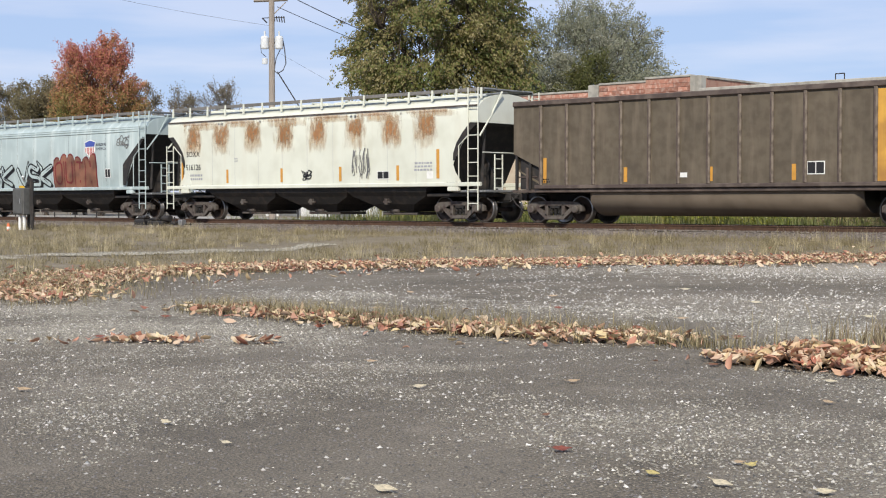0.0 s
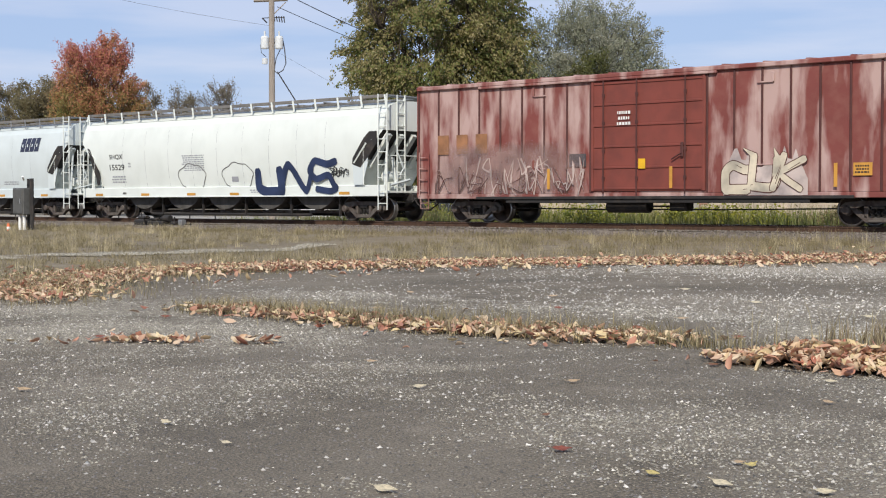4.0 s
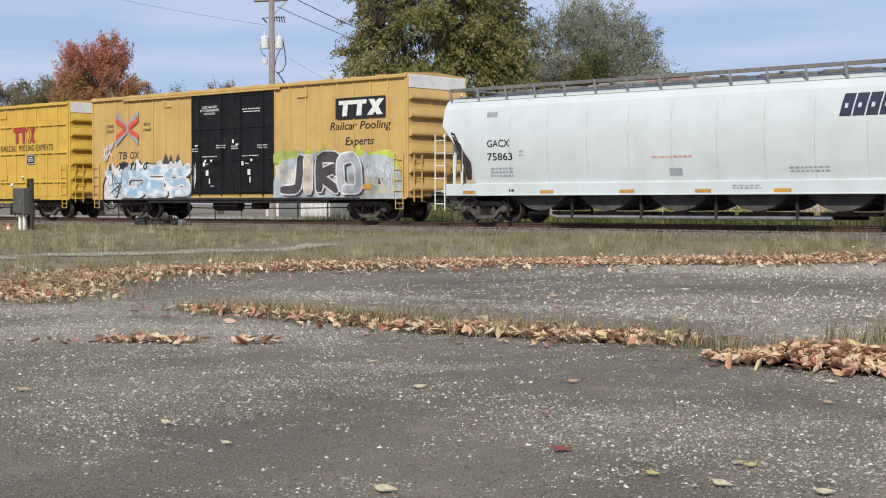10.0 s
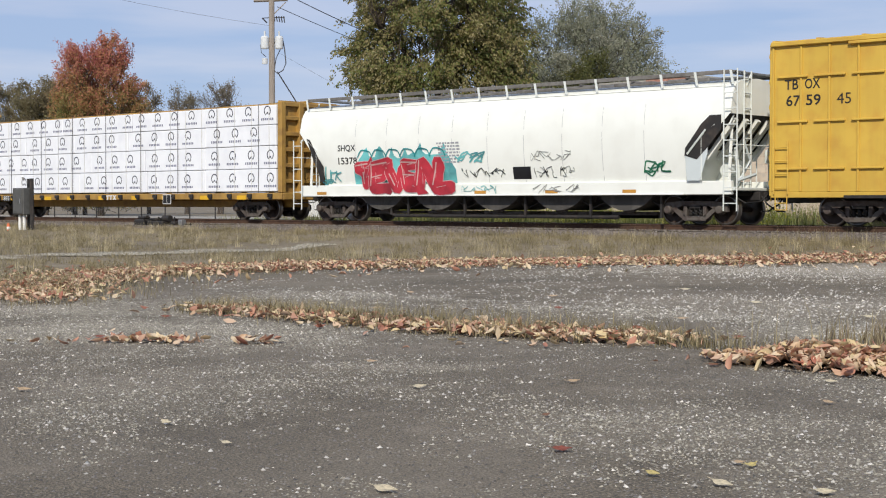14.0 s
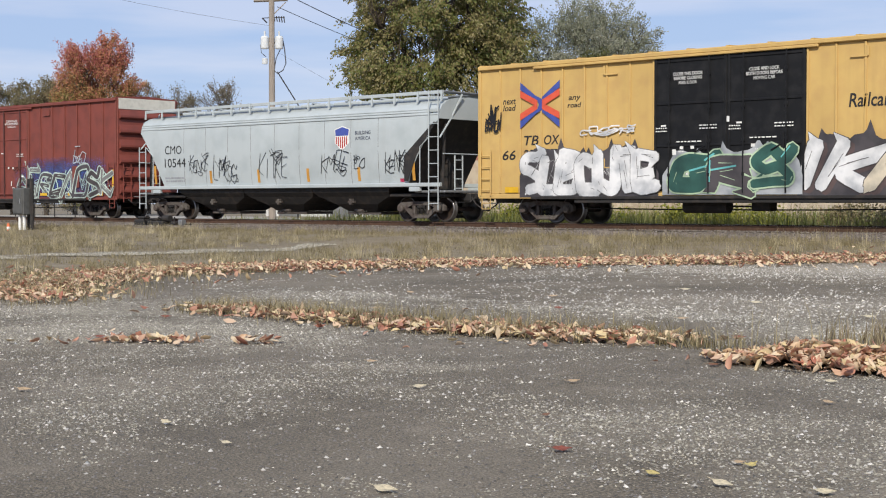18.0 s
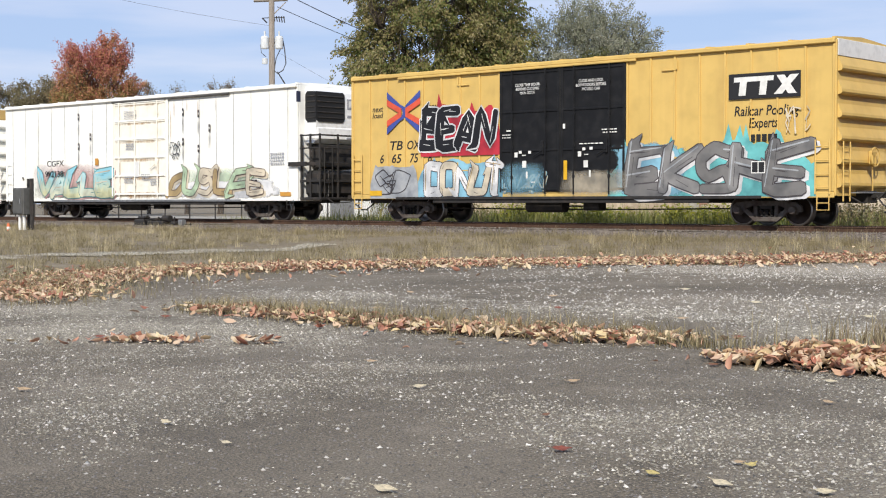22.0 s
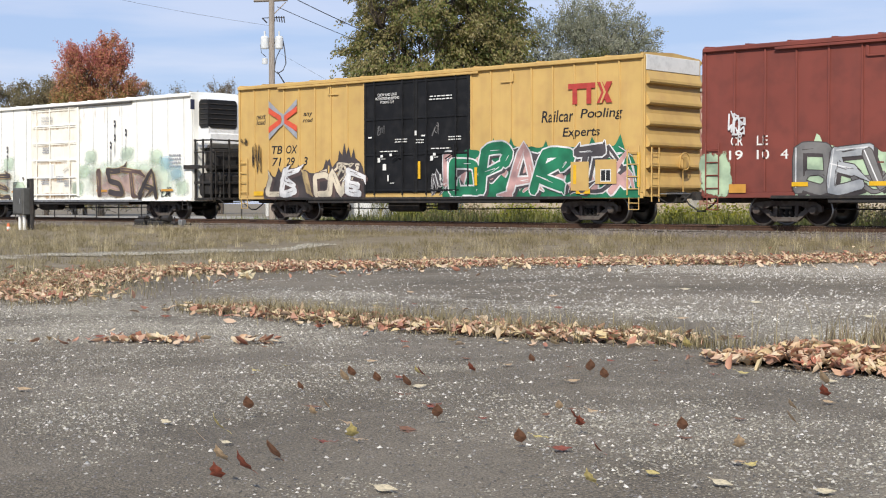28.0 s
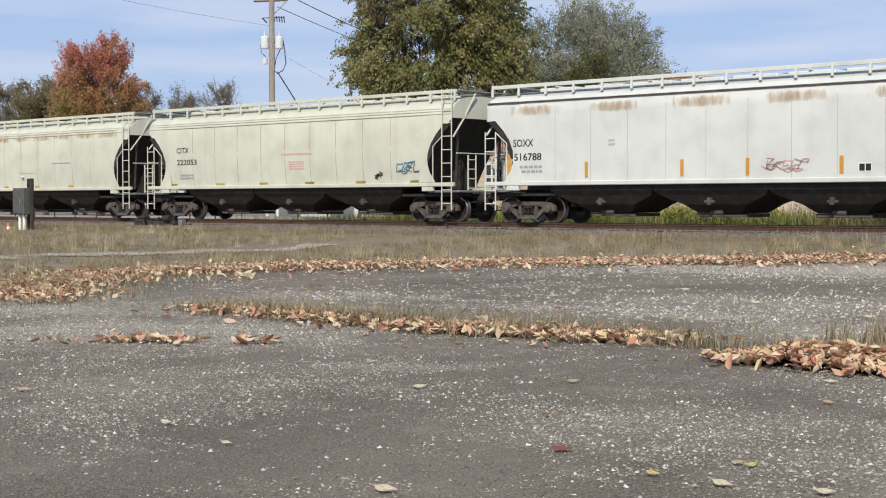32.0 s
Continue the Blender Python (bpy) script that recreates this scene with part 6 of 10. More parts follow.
def hopper_car(number, length, shape, side, label, trucks, bays, dark, rail_mat=None, end_mat=None, walk_z=4.52):
    """A covered hopper. shape: 'slab' (flat sides), 'bulge' (curved sides under a seam), 'barrel' (a smooth shell on a deep sill)."""
    car = thing("covered_hopper", label, "hopper car", group="cars of the freight train")
    h = length / 2
    rail_mat, end_mat = rail_mat or side, end_mat or side
    prof = {"slab": [(1.56, 1.30), (1.57, 2.2), (1.57, 3.2), (1.565, 3.85), (1.50, 3.97), (1.28, 4.12), (0.95, 4.24), (0.5, 4.33), (0, 4.36)],
            "bulge": [(1.47, 1.30), (1.54, 1.8), (1.575, 2.5), (1.575, 3.1), (1.55, 3.72), (1.50, 3.86), (1.40, 4.02), (1.15, 4.18), (0.6, 4.30), (0, 4.34)],
            "barrel": [(1.41, 1.30), (1.49, 1.7), (1.56, 2.3), (1.58, 2.85), (1.54, 3.36), (1.43, 3.82), (1.28, 4.08), (1.05, 4.2), (0.6, 4.3), (0, 4.33)]}[shape]
    ys, zs = [p[0] for p in prof], [p[1] for p in prof]

    def reach(z):
        return float(np.interp(z, zs[:6], ys[:6]))
    low = 1.30
    cut_z, cut_a, top_a = {"slab": (3.35, 1.55, 0.10), "bulge": (3.55, 1.60, 0.10), "barrel": (3.25, 1.42, 0.02)}[shape]

    def floor_at(d):
        """How low the shell reaches at a distance from the car's end."""
        t = (d - top_a) / (cut_a - top_a)
        if t >= 1:
            return low
        t = max(0.0, t)
        return cut_z - (cut_z - low) * (t ** 1.5 if shape == "slab" else t * 0.75 + 0.25 * t ** 3)
    xs = [-h + top_a + (cut_a - top_a) * i / 8 for i in range(9)]
    xs += [-h + cut_a + (length - 2 * cut_a) * i / 16 for i in range(1, 16)] + [-x for x in xs[::-1]]
    rows = 15
    arc = [0.0]
    for i in range(1, len(prof)):
        arc.append(arc[-1] + math.hypot(ys[i] - ys[i - 1], zs[i] - zs[i - 1]))
    wall_fo, roof_fo = Form(), Form()
    split = 9
    for s in (-1, 1):
        grid = []
        for x in xs:
            zf = floor_at(h - abs(x))
            af = float(np.interp(zf, zs, arc))
            a_split = arc[5]
            ring = []
            for j in range(rows):
                q = af + (a_split - af) * j / (split - 1) if j < split else a_split + (arc[-1] - a_split) * (j - split + 1) / (rows - split)
                ring.append((x, s * float(np.interp(q, arc, ys)), float(np.interp(q, arc, zs))))
            grid.append(ring)
        for fo, j0, j1 in ((wall_fo, 0, split - 1), (roof_fo, split - 1, rows - 1)):
            o = len(fo.v)
            k = j1 - j0 + 1
            fo.v += [p for ring in grid for p in ring[j0:j1 + 1]]
            fs = [(o + i * k + j, o + (i + 1) * k + j, o + (i + 1) * k + j + 1, o + i * k + j + 1) for i in range(len(xs) - 1) for j in range(j1 - j0)]
            fo.f += fs
            fo.k += [0] * len(fs)
    part("shell_side", wall_fo, side, car, smooth=True)
    part("shell_roof", roof_fo, side, car, smooth=True)
    # sloping end sheets, their shade put into a near-black colour, and the upright sheet above them
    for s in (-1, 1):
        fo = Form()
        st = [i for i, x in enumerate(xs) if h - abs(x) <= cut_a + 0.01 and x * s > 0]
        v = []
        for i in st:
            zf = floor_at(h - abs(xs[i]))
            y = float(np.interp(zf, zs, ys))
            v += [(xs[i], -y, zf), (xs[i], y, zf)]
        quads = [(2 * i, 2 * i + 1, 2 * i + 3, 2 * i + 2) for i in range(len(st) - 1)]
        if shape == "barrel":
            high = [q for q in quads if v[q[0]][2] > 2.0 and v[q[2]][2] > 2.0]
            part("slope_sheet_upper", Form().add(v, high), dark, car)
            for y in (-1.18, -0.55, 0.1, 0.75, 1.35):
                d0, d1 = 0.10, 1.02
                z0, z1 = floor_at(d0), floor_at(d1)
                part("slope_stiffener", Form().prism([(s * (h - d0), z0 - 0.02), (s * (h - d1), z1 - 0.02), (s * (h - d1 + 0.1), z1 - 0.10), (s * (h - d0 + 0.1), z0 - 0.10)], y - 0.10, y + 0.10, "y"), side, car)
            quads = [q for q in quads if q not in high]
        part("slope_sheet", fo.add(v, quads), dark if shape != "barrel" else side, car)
        x = s * (h - top_a)
        ring = [(yy, z) for yy, z in prof if z >= cut_z - 0.2]
        ring[0] = (float(np.interp(cut_z, zs, ys)), cut_z)
        o = [(-a, b) for a, b in ring] + [(a, b) for a, b in ring[::-1]]
        part("end_sheet", Form().prism(o, x - 0.02, x + 0.02, "x"), end_mat, car)
        # partition under the slope sheet and the posts that carry it
        fo = Form().prism([(s * (h - 2.35), 1.0), (s * (h - 0.55), 1.0), (s * (h - 0.62), 1.35), (s * (h - 1.1), 2.3), (s * (h - 1.7), 2.0)], -0.05, 0.05, "y")
        part("end_brace", fo, M_STEEL if shape != "barrel" else side, car)
        for y in (-1.2, 1.2):
            part("end_post", Form().tube([(s * (h - 0.25), y, 1.25), (s * (h - 0.22), y * 0.9, cut_z)], 0.05, 6), M_STEEL if shape != "barrel" else side, car)
    # the outline of the end fields on the near side, flat dark shapes painting the shade there, and the plate that
    # carries the sill to the post
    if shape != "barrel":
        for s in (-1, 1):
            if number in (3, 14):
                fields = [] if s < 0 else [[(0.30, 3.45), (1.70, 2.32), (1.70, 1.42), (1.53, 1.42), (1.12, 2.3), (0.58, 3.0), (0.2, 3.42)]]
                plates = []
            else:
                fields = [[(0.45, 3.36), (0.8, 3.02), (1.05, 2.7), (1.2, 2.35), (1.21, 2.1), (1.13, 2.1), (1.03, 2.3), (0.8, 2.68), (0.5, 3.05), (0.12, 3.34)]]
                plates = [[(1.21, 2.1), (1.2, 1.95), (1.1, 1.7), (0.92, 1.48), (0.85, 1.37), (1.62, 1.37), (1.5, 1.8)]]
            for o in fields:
                part("end_shade_field", Form().prism([(s * (h - d), z) for d, z in o], -1.586, -1.580, "y"), dark, car)
            for o in plates:
                part("sill_plate", Form().prism([(s * (h - d), z) for d, z in o], -1.578, -1.568, "y"), side, car)
    # sills
    z0, z1 = (0.90, 1.31) if shape == "barrel" else (1.22, 1.36)
    for s in (-1, 1):
        y = sorted((s * 1.48, s * 1.62)) if shape != "barrel" else sorted((s * 1.34, s * 1.50))
        fo = Form().box(-h, h, *y, z0, z1, 0.02)
        if shape == "barrel":
            fo.box(-h + 1.6, h - 1.6, *sorted((s * 1.49, s * 1.53)), z0, z0 + 0.05, 0.01)
        else:
            for e in (-1, 1):
                fo.box(*sorted((e * (h - 1.45), e * (h - 0.95))), *y, z0 - 0.16, z0 - 0.004, 0.02)
        part("side_sill", fo, side, car)
    # end platforms, ladders and rails
    for s in (-1, 1):
        part("end_platform", Form().box(*sorted((s * (h - 1.3), s * (h + 0.12))), -1.47, 1.47, 1.02, 1.10, 0.01), M_GALV if shape != "barrel" else rail_mat, car)
        for y in (-1.585, 1.585):
            lean = 0.32 if shape == "barrel" else 0.0
            ladder(car, s * (h - 0.06 + lean), s * (h - 0.5 + lean), y - 0.04 if y < 0 else y + 0.04, 0.42, walk_z if s > 0 else 3.0, 9 if s > 0 else 6, rail_mat, 0.018, "side_ladder")
            fo = Form().tube([(s * (h - 0.95), y, 1.32), (s * (h - 0.95), y, 2.6), (s * (h - 0.5), y, 2.95)], 0.022, 5)
            part("hand_rail", fo, rail_mat, car)
        ladder(car, -0.9, -0.5, s * (h + 0.06), 1.0, (walk_z if s > 0 else 3.4) if shape == "barrel" else 2.3, 8 if shape == "barrel" else 4, rail_mat, 0.022, "end_ladder", True)
        fo = Form().tube([(s * (h + 0.05), -1.5, 2.35), (s * (h + 0.05), 1.5, 2.35)], 0.022, 5)
        fo.tube([(s * (h + 0.05), -0.5, walk_z - 0.1), (s * (h - 0.1), -0.9, 3.6), (s * (h - 0.05), -1.55, 2.9)], 0.03, 5)
        part("grab_rail", fo, rail_mat, car)
    brake_wheel(car, h + 0.16, 0.5, 2.05, rail_mat)
    # running boards and hatches on the roof
    for s in (-1, 1):
        y = sorted((s * 0.72, s * 1.28))
        part("running_board", Form().box(-h + 0.05, h - 0.05, *y, walk_z - 0.05, walk_z, 0.01), M_GALV, car)
        edge = Form().box(-h + 0.1, h - 0.1, *sorted((s * 1.285, s * 1.33)), walk_z - 0.11, walk_z + 0.01, 0.01)
        part("board_edge", edge, rail_mat if shape != "barrel" and number not in (2, 3) else M_WALK, car)
        n = 15
        post = Form()
        if shape == "barrel":
            post.prism([(-0.02, walk_z), (0.06, walk_z), (0.14, walk_z - 0.42), (0.06, walk_z - 0.42)], *sorted((s * 1.335, s * 1.355)), "y")
        else:
            post.prism([(s * 1.335, walk_z + 0.012), (s * 1.36, walk_z + 0.012), (s * 1.39, walk_z - 0.36), (s * 1.33, walk_z - 0.36)], -0.035, 0.035, "x")
        post = post.mesh("board_bracket", rail_mat if shape != "barrel" or side in (M_HOPN, M_HOPX) else M_GALV)
        for i in range(n + 1):
            part("board_bracket", post, None, car, at=pose(-h + 0.15 + (length - 0.3) * i / n, 0, 0))
    for s in (-1, 1):
        part("cross_walk", Form().box(s * (h - 0.35) - 0.25, s * (h - 0.35) + 0.25, -0.72, 0.72, walk_z - 0.05, walk_z, 0.01), M_GALV, car)
    n = 8
    for i in range(n):
        u = -h + 1.2 + (length - 2.4) * (i + 0.5) / n
        # smooth hoppers' hatches are greyed to paint the shade under the boards
        part("hatch", Form().box(u - 0.75, u + 0.75, -0.4, 0.4, 4.30, 4.44, 0.04).box(u - 0.05, u + 0.05, -0.46, 0.46, 4.441, 4.48, 0.01), side if shape != "barrel" else M_WALK, car)
    if shape == "bulge":
        for s in (-1, 1):
            fo = Form()
            for z in (3.70, 3.80, 3.88):
                yy = reach(z) if z < 3.86 else 1.495
                fo.box(-h + 0.12, h - 0.12, *sorted((s * (yy - 0.01), s * (yy + 0.018))), z - 0.022, z + 0.022, 0.008)
            part("roof_seam", fo, side, car)
    elif shape == "slab":
        for s in (-1, 1):
            part("roof_seam", Form().box(-h + 0.12, h - 0.12, *sorted((s * 1.555, s * 1.60)), 3.90, 3.95, 0.012), M_COALTRIM, car)
    else:
        for s in (-1, 1):
            part("roof_seam", Form().box(-h + 0.32, h - 0.32, *sorted((s * 1.27, s * 1.315)), 4.06, 4.09, 0.01), side, car)
    # weld seams that show faintly as upright lines
    for i in range(1, 10):
        seams = Form()
        u = -h + cut_a + (length - 2 * cut_a) * i / 10
        pts = [(z, reach(z)) for z in (1.34, 1.8, 2.3, 2.8, 3.3, 3.66)]
        for (za, ya), (zb, yb) in zip(pts, pts[1:]):
            seams.add([(u - 0.006, -ya - 0.003, za), (u + 0.006, -ya - 0.003, za), (u + 0.006, -yb - 0.003, zb), (u - 0.006, -yb - 0.003, zb)], [(0, 1, 2, 3)])
        part("weld_seam", seams, M_GREYP if shape != "bulge" else M_COALTRIM, car)
    # discharge bays
    n = bays
    u0, u1 = -h + 2.6, h - 2.6
    w = (u1 - u0) / n
    top, bot, half = (1.30, 0.36, 1.42) if shape != "barrel" else (0.98, 0.40, 1.35)
    for i in range(n):
        c = u0 + (i + 0.5) * w
        fo = Form()
        f = 0.5 * w - 0.01 if shape != "barrel" else 0.40 * w
        levels = [(f, half, top), (f, half, 1.06), (f - 0.15, 1.26, 0.90), (1.08, 1.06, 0.62), (0.74, 0.76, bot)]
        v = [(c + e * a, s * b, z) for a, b, z in levels for e, s in ((-1, -1), (1, -1), (1, 1), (-1, 1))]
        fo.add(v, [(4 * k + j, 4 * k + (j + 1) % 4, 4 * k + 4 + (j + 1) % 4, 4 * k + 4 + j) for k in range(4) for j in range(4)] + [(16, 17, 18, 19)])
        if shape == "barrel":
            fo = Form().prism([(c + f * math.cos(math.pi * q / 12), top - 0.56 * math.sin(math.pi * q / 12) ** 1.5) for q in range(13)], -1.15, 1.15, "y")
        bay = part("discharge_bay", fo, dark if shape != "barrel" else M_BAY, car)
        gate = Form().box(c - 0.85, c + 0.85, -0.7, 0.7, bot - 0.12, bot - 0.01, 0.015)
        gate.tube([(c - 0.2, -0.95, bot + 0.02), (c + 0.2, -0.95, bot + 0.02)], 0.06, 8)
        part("outlet_gate", gate, M_CAST, bay)
        yf = 0.95 if shape == "barrel" else 1.33
        fit = Form().box(c - 0.16, c + 0.16, -yf - 0.06, -yf + 0.06, 0.66, 0.74, 0.01).box(c - 0.06, c + 0.06, -yf - 0.09, -yf + 0.06, 0.60, 0.82, 0.01)
        part("vibrator_bracket", fit, M_CAST, bay)
    if shape == "barrel":
        for s in (-1, 1):
            part("discharge_pipe", Form().tube([(-h + 4.3, s * 1.1, 0.75), (-h + 4.35, s * 1.12, 0.28), (-h + 4.6, s * 1.12, 0.22), (h - 4.2, s * 1.12, 0.22)], 0.06, 8),
                 M_GALV if number in (6, 7, 8) and s < 0 and number != 6 else M_STEEL, car)
        for i in range(bays + 1):
            c = u0 + i * w
            part("pipe_hanger", Form().box(c - 0.04, c + 0.04, -1.2, -1.12, 0.2, 0.95), M_STEEL, car)
            part("drop_pipe", Form().tube([(c - w * 0.3, -0.9, 0.85), (c, -1.0, 0.5), (c + w * 0.3, -0.9, 0.85)], 0.03, 5), M_STEEL, car)
    part("centre_sill", Form().box(-h - 0.25, h + 0.25, -0.3, 0.3, 0.72, 1.0, 0.03).box(-h, -h + 2.7, -1.3, 1.3, 0.88, 1.0, 0.02).box(h - 2.7, h, -1.3, 1.3, 0.88, 1.0, 0.02), M_STEEL, car)
    part("air_reservoir", Form().tube([(-h + 0.9, 0.2, 1.45), (-h + 0.9, 1.1, 1.45)], 0.2, 12), M_STEEL, car)
    running_gear(car, number, length, trucks, 0.0, (0, 0))
    wall = Wall(length, reach, car)
    if shape == "barrel":
        wall.sill = Wall(length, lambda z: max(reach(z), 1.50), car)
        wall.sill.fine = True
    return car, wall


def gondola(number, length, label):
    """A tall coal gondola with outside posts and a rounded tub slung between its trucks."""
    car = thing("coal_gondola", label, "gondola car", group="cars of the freight train")
    h, z0, z1 = length / 2, 1.13, 3.80
    for s in (-1, 1):
        ys = sorted((s * (HALF - 0.14), s * (HALF - 0.05)))
        part("side_wall", Form().prism([(-h, 2.25), (-h + 1.08, 1.78), (-h + 1.08, z0), (h - 1.08, z0), (h - 1.08, 1.78), (h, 2.25), (h, z1), (-h, z1)], *ys, "y"), M_COAL, car)
        for e in (-1, 1):
            part("corner_post", Form().box(*sorted((e * (h - 0.06), e * (h - 0.14))), *ys, 1.09, 2.24, 0.01).box(*sorted((e * (h - 0.62), e * (h - 0.70))), *ys, 1.09, 1.95, 0.01), M_STEEL, car)
        yo = sorted((s * (HALF - 0.049), s * (HALF + 0.02)))
        part("top_chord", Form().box(-h, h, *sorted((s * (HALF - 0.16), s * (HALF + 0.03))), z1 - 0.02, z1 + 0.14, 0.02), M_COALTRIM, car)
        part("side_sill", Form().box(-h + 0.9, h - 0.9, *yo, z0 - 0.02, z0 + 0.10, 0.02).box(-h + 0.9, h - 0.9, *sorted((s * 1.3, s * 1.54)), z0 - 0.14, z0 - 0.022, 0.02), M_COALTRIM, car)
        # each post is paler along its forward half
        post = Form().box(-0.05, 0.0, *yo, z0 + 0.1, z1 - 0.02, 0.012).box(0.0, 0.06, yo[0], yo[1], z0 + 0.1, z1 - 0.02, 0.012, slot=1).mesh("post", [M_COALTRIM, shader("pale_post_edge", (0.22, 0.18, 0.14), 0.7, 0, (0.10, 0.08, 0.06), grain=5.0, bump=0.2)])
        for i in range(13):
            part("post", post, None, car, at=pose(-h + 1.14 + 1.035 * i, 0, 0))
    for s in (-1, 1):
        fo = Form().prism([(s * h - s * 0.1, 1.75), (s * h, 1.75), (s * h, z1 + 0.1), (s * h - s * 0.1, z1 + 0.1)], -HALF + 0.15, HALF - 0.15, "y")
        fo.prism([(s * h, 1.75), (s * (h - 0.1), 1.75), (s * (h - 1.4), 1.15), (s * (h - 1.3), 1.1)], -HALF + 0.15, HALF - 0.15, "y")
        part("end_wall", fo, M_COAL, car)
        fo = Form().box(*sorted((s * (h - 1.2), s * (h + 0.1))), -1.5, 1.5, 1.0, 1.09, 0.01)
        for y in (-1.45, 1.45):
            fo.box(s * (h - 0.5) - 0.04, s * (h - 0.5) + 0.04, y - 0.04, y + 0.04, 1.09, 1.8, 0.01).tube([(s * (h - 0.1), y, 1.15), (s * (h - 0.1), y, 1.9)], 0.025, 5)
            fo.tube([(s * (h - 0.9), y, 1.5), (s * (h - 0.05), y, 1.5)], 0.025, 5)
        part("end_platform", fo, M_COALTRIM, car)
    tub = [(1.42, 1.02)] + [(0.62 + 0.80 * math.cos(q * math.pi / 20), 0.82 - 0.56 * math.sin(q * math.pi / 20)) for q in range(11)] + [(0, 0.258)]
    ring = [(-a, b) for a, b in tub] + [(a, b) for a, b in tub[::-1][1:]]
    fo = Form()
    n = len(ring)
    st = [(-h + 2.85, 0.86), (-h + 3.05, 1.0), (h - 3.05, 1.0), (h - 2.85, 0.86)]
    fo.add([(x, y * k, 1.02 - (1.02 - z) * k) for x, k in st for y, z in ring],
           [(i * n + j, (i + 1) * n + j, (i + 1) * n + j + 1, i * n + j + 1) for i in range(3) for j in range(n - 1)] + [tuple(range(n))[::-1], tuple(range(3 * n, 4 * n))])
    part("tub", fo, shader("dusty_tub_paint", (0.15, 0.118, 0.085), 0.7, 0, (0.11, 0.085, 0.06), grain=1.5, shade=0.15, bump=0.08), car, smooth=True)
    part("coal_load", Form().box(-h + 0.2, h - 0.2, -HALF + 0.16, HALF - 0.16, 1.1, 3.2), M_STEEL, car)
    part("centre_sill", Form().box(-h - 0.3, h + 0.3, -0.3, 0.3, 0.7, 1.0, 0.03), M_STEEL, car)
    running_gear(car, number, length, (1.3, length - 1.3), 0.0)
    return car, Wall(length, lambda z: HALF - 0.05, car)


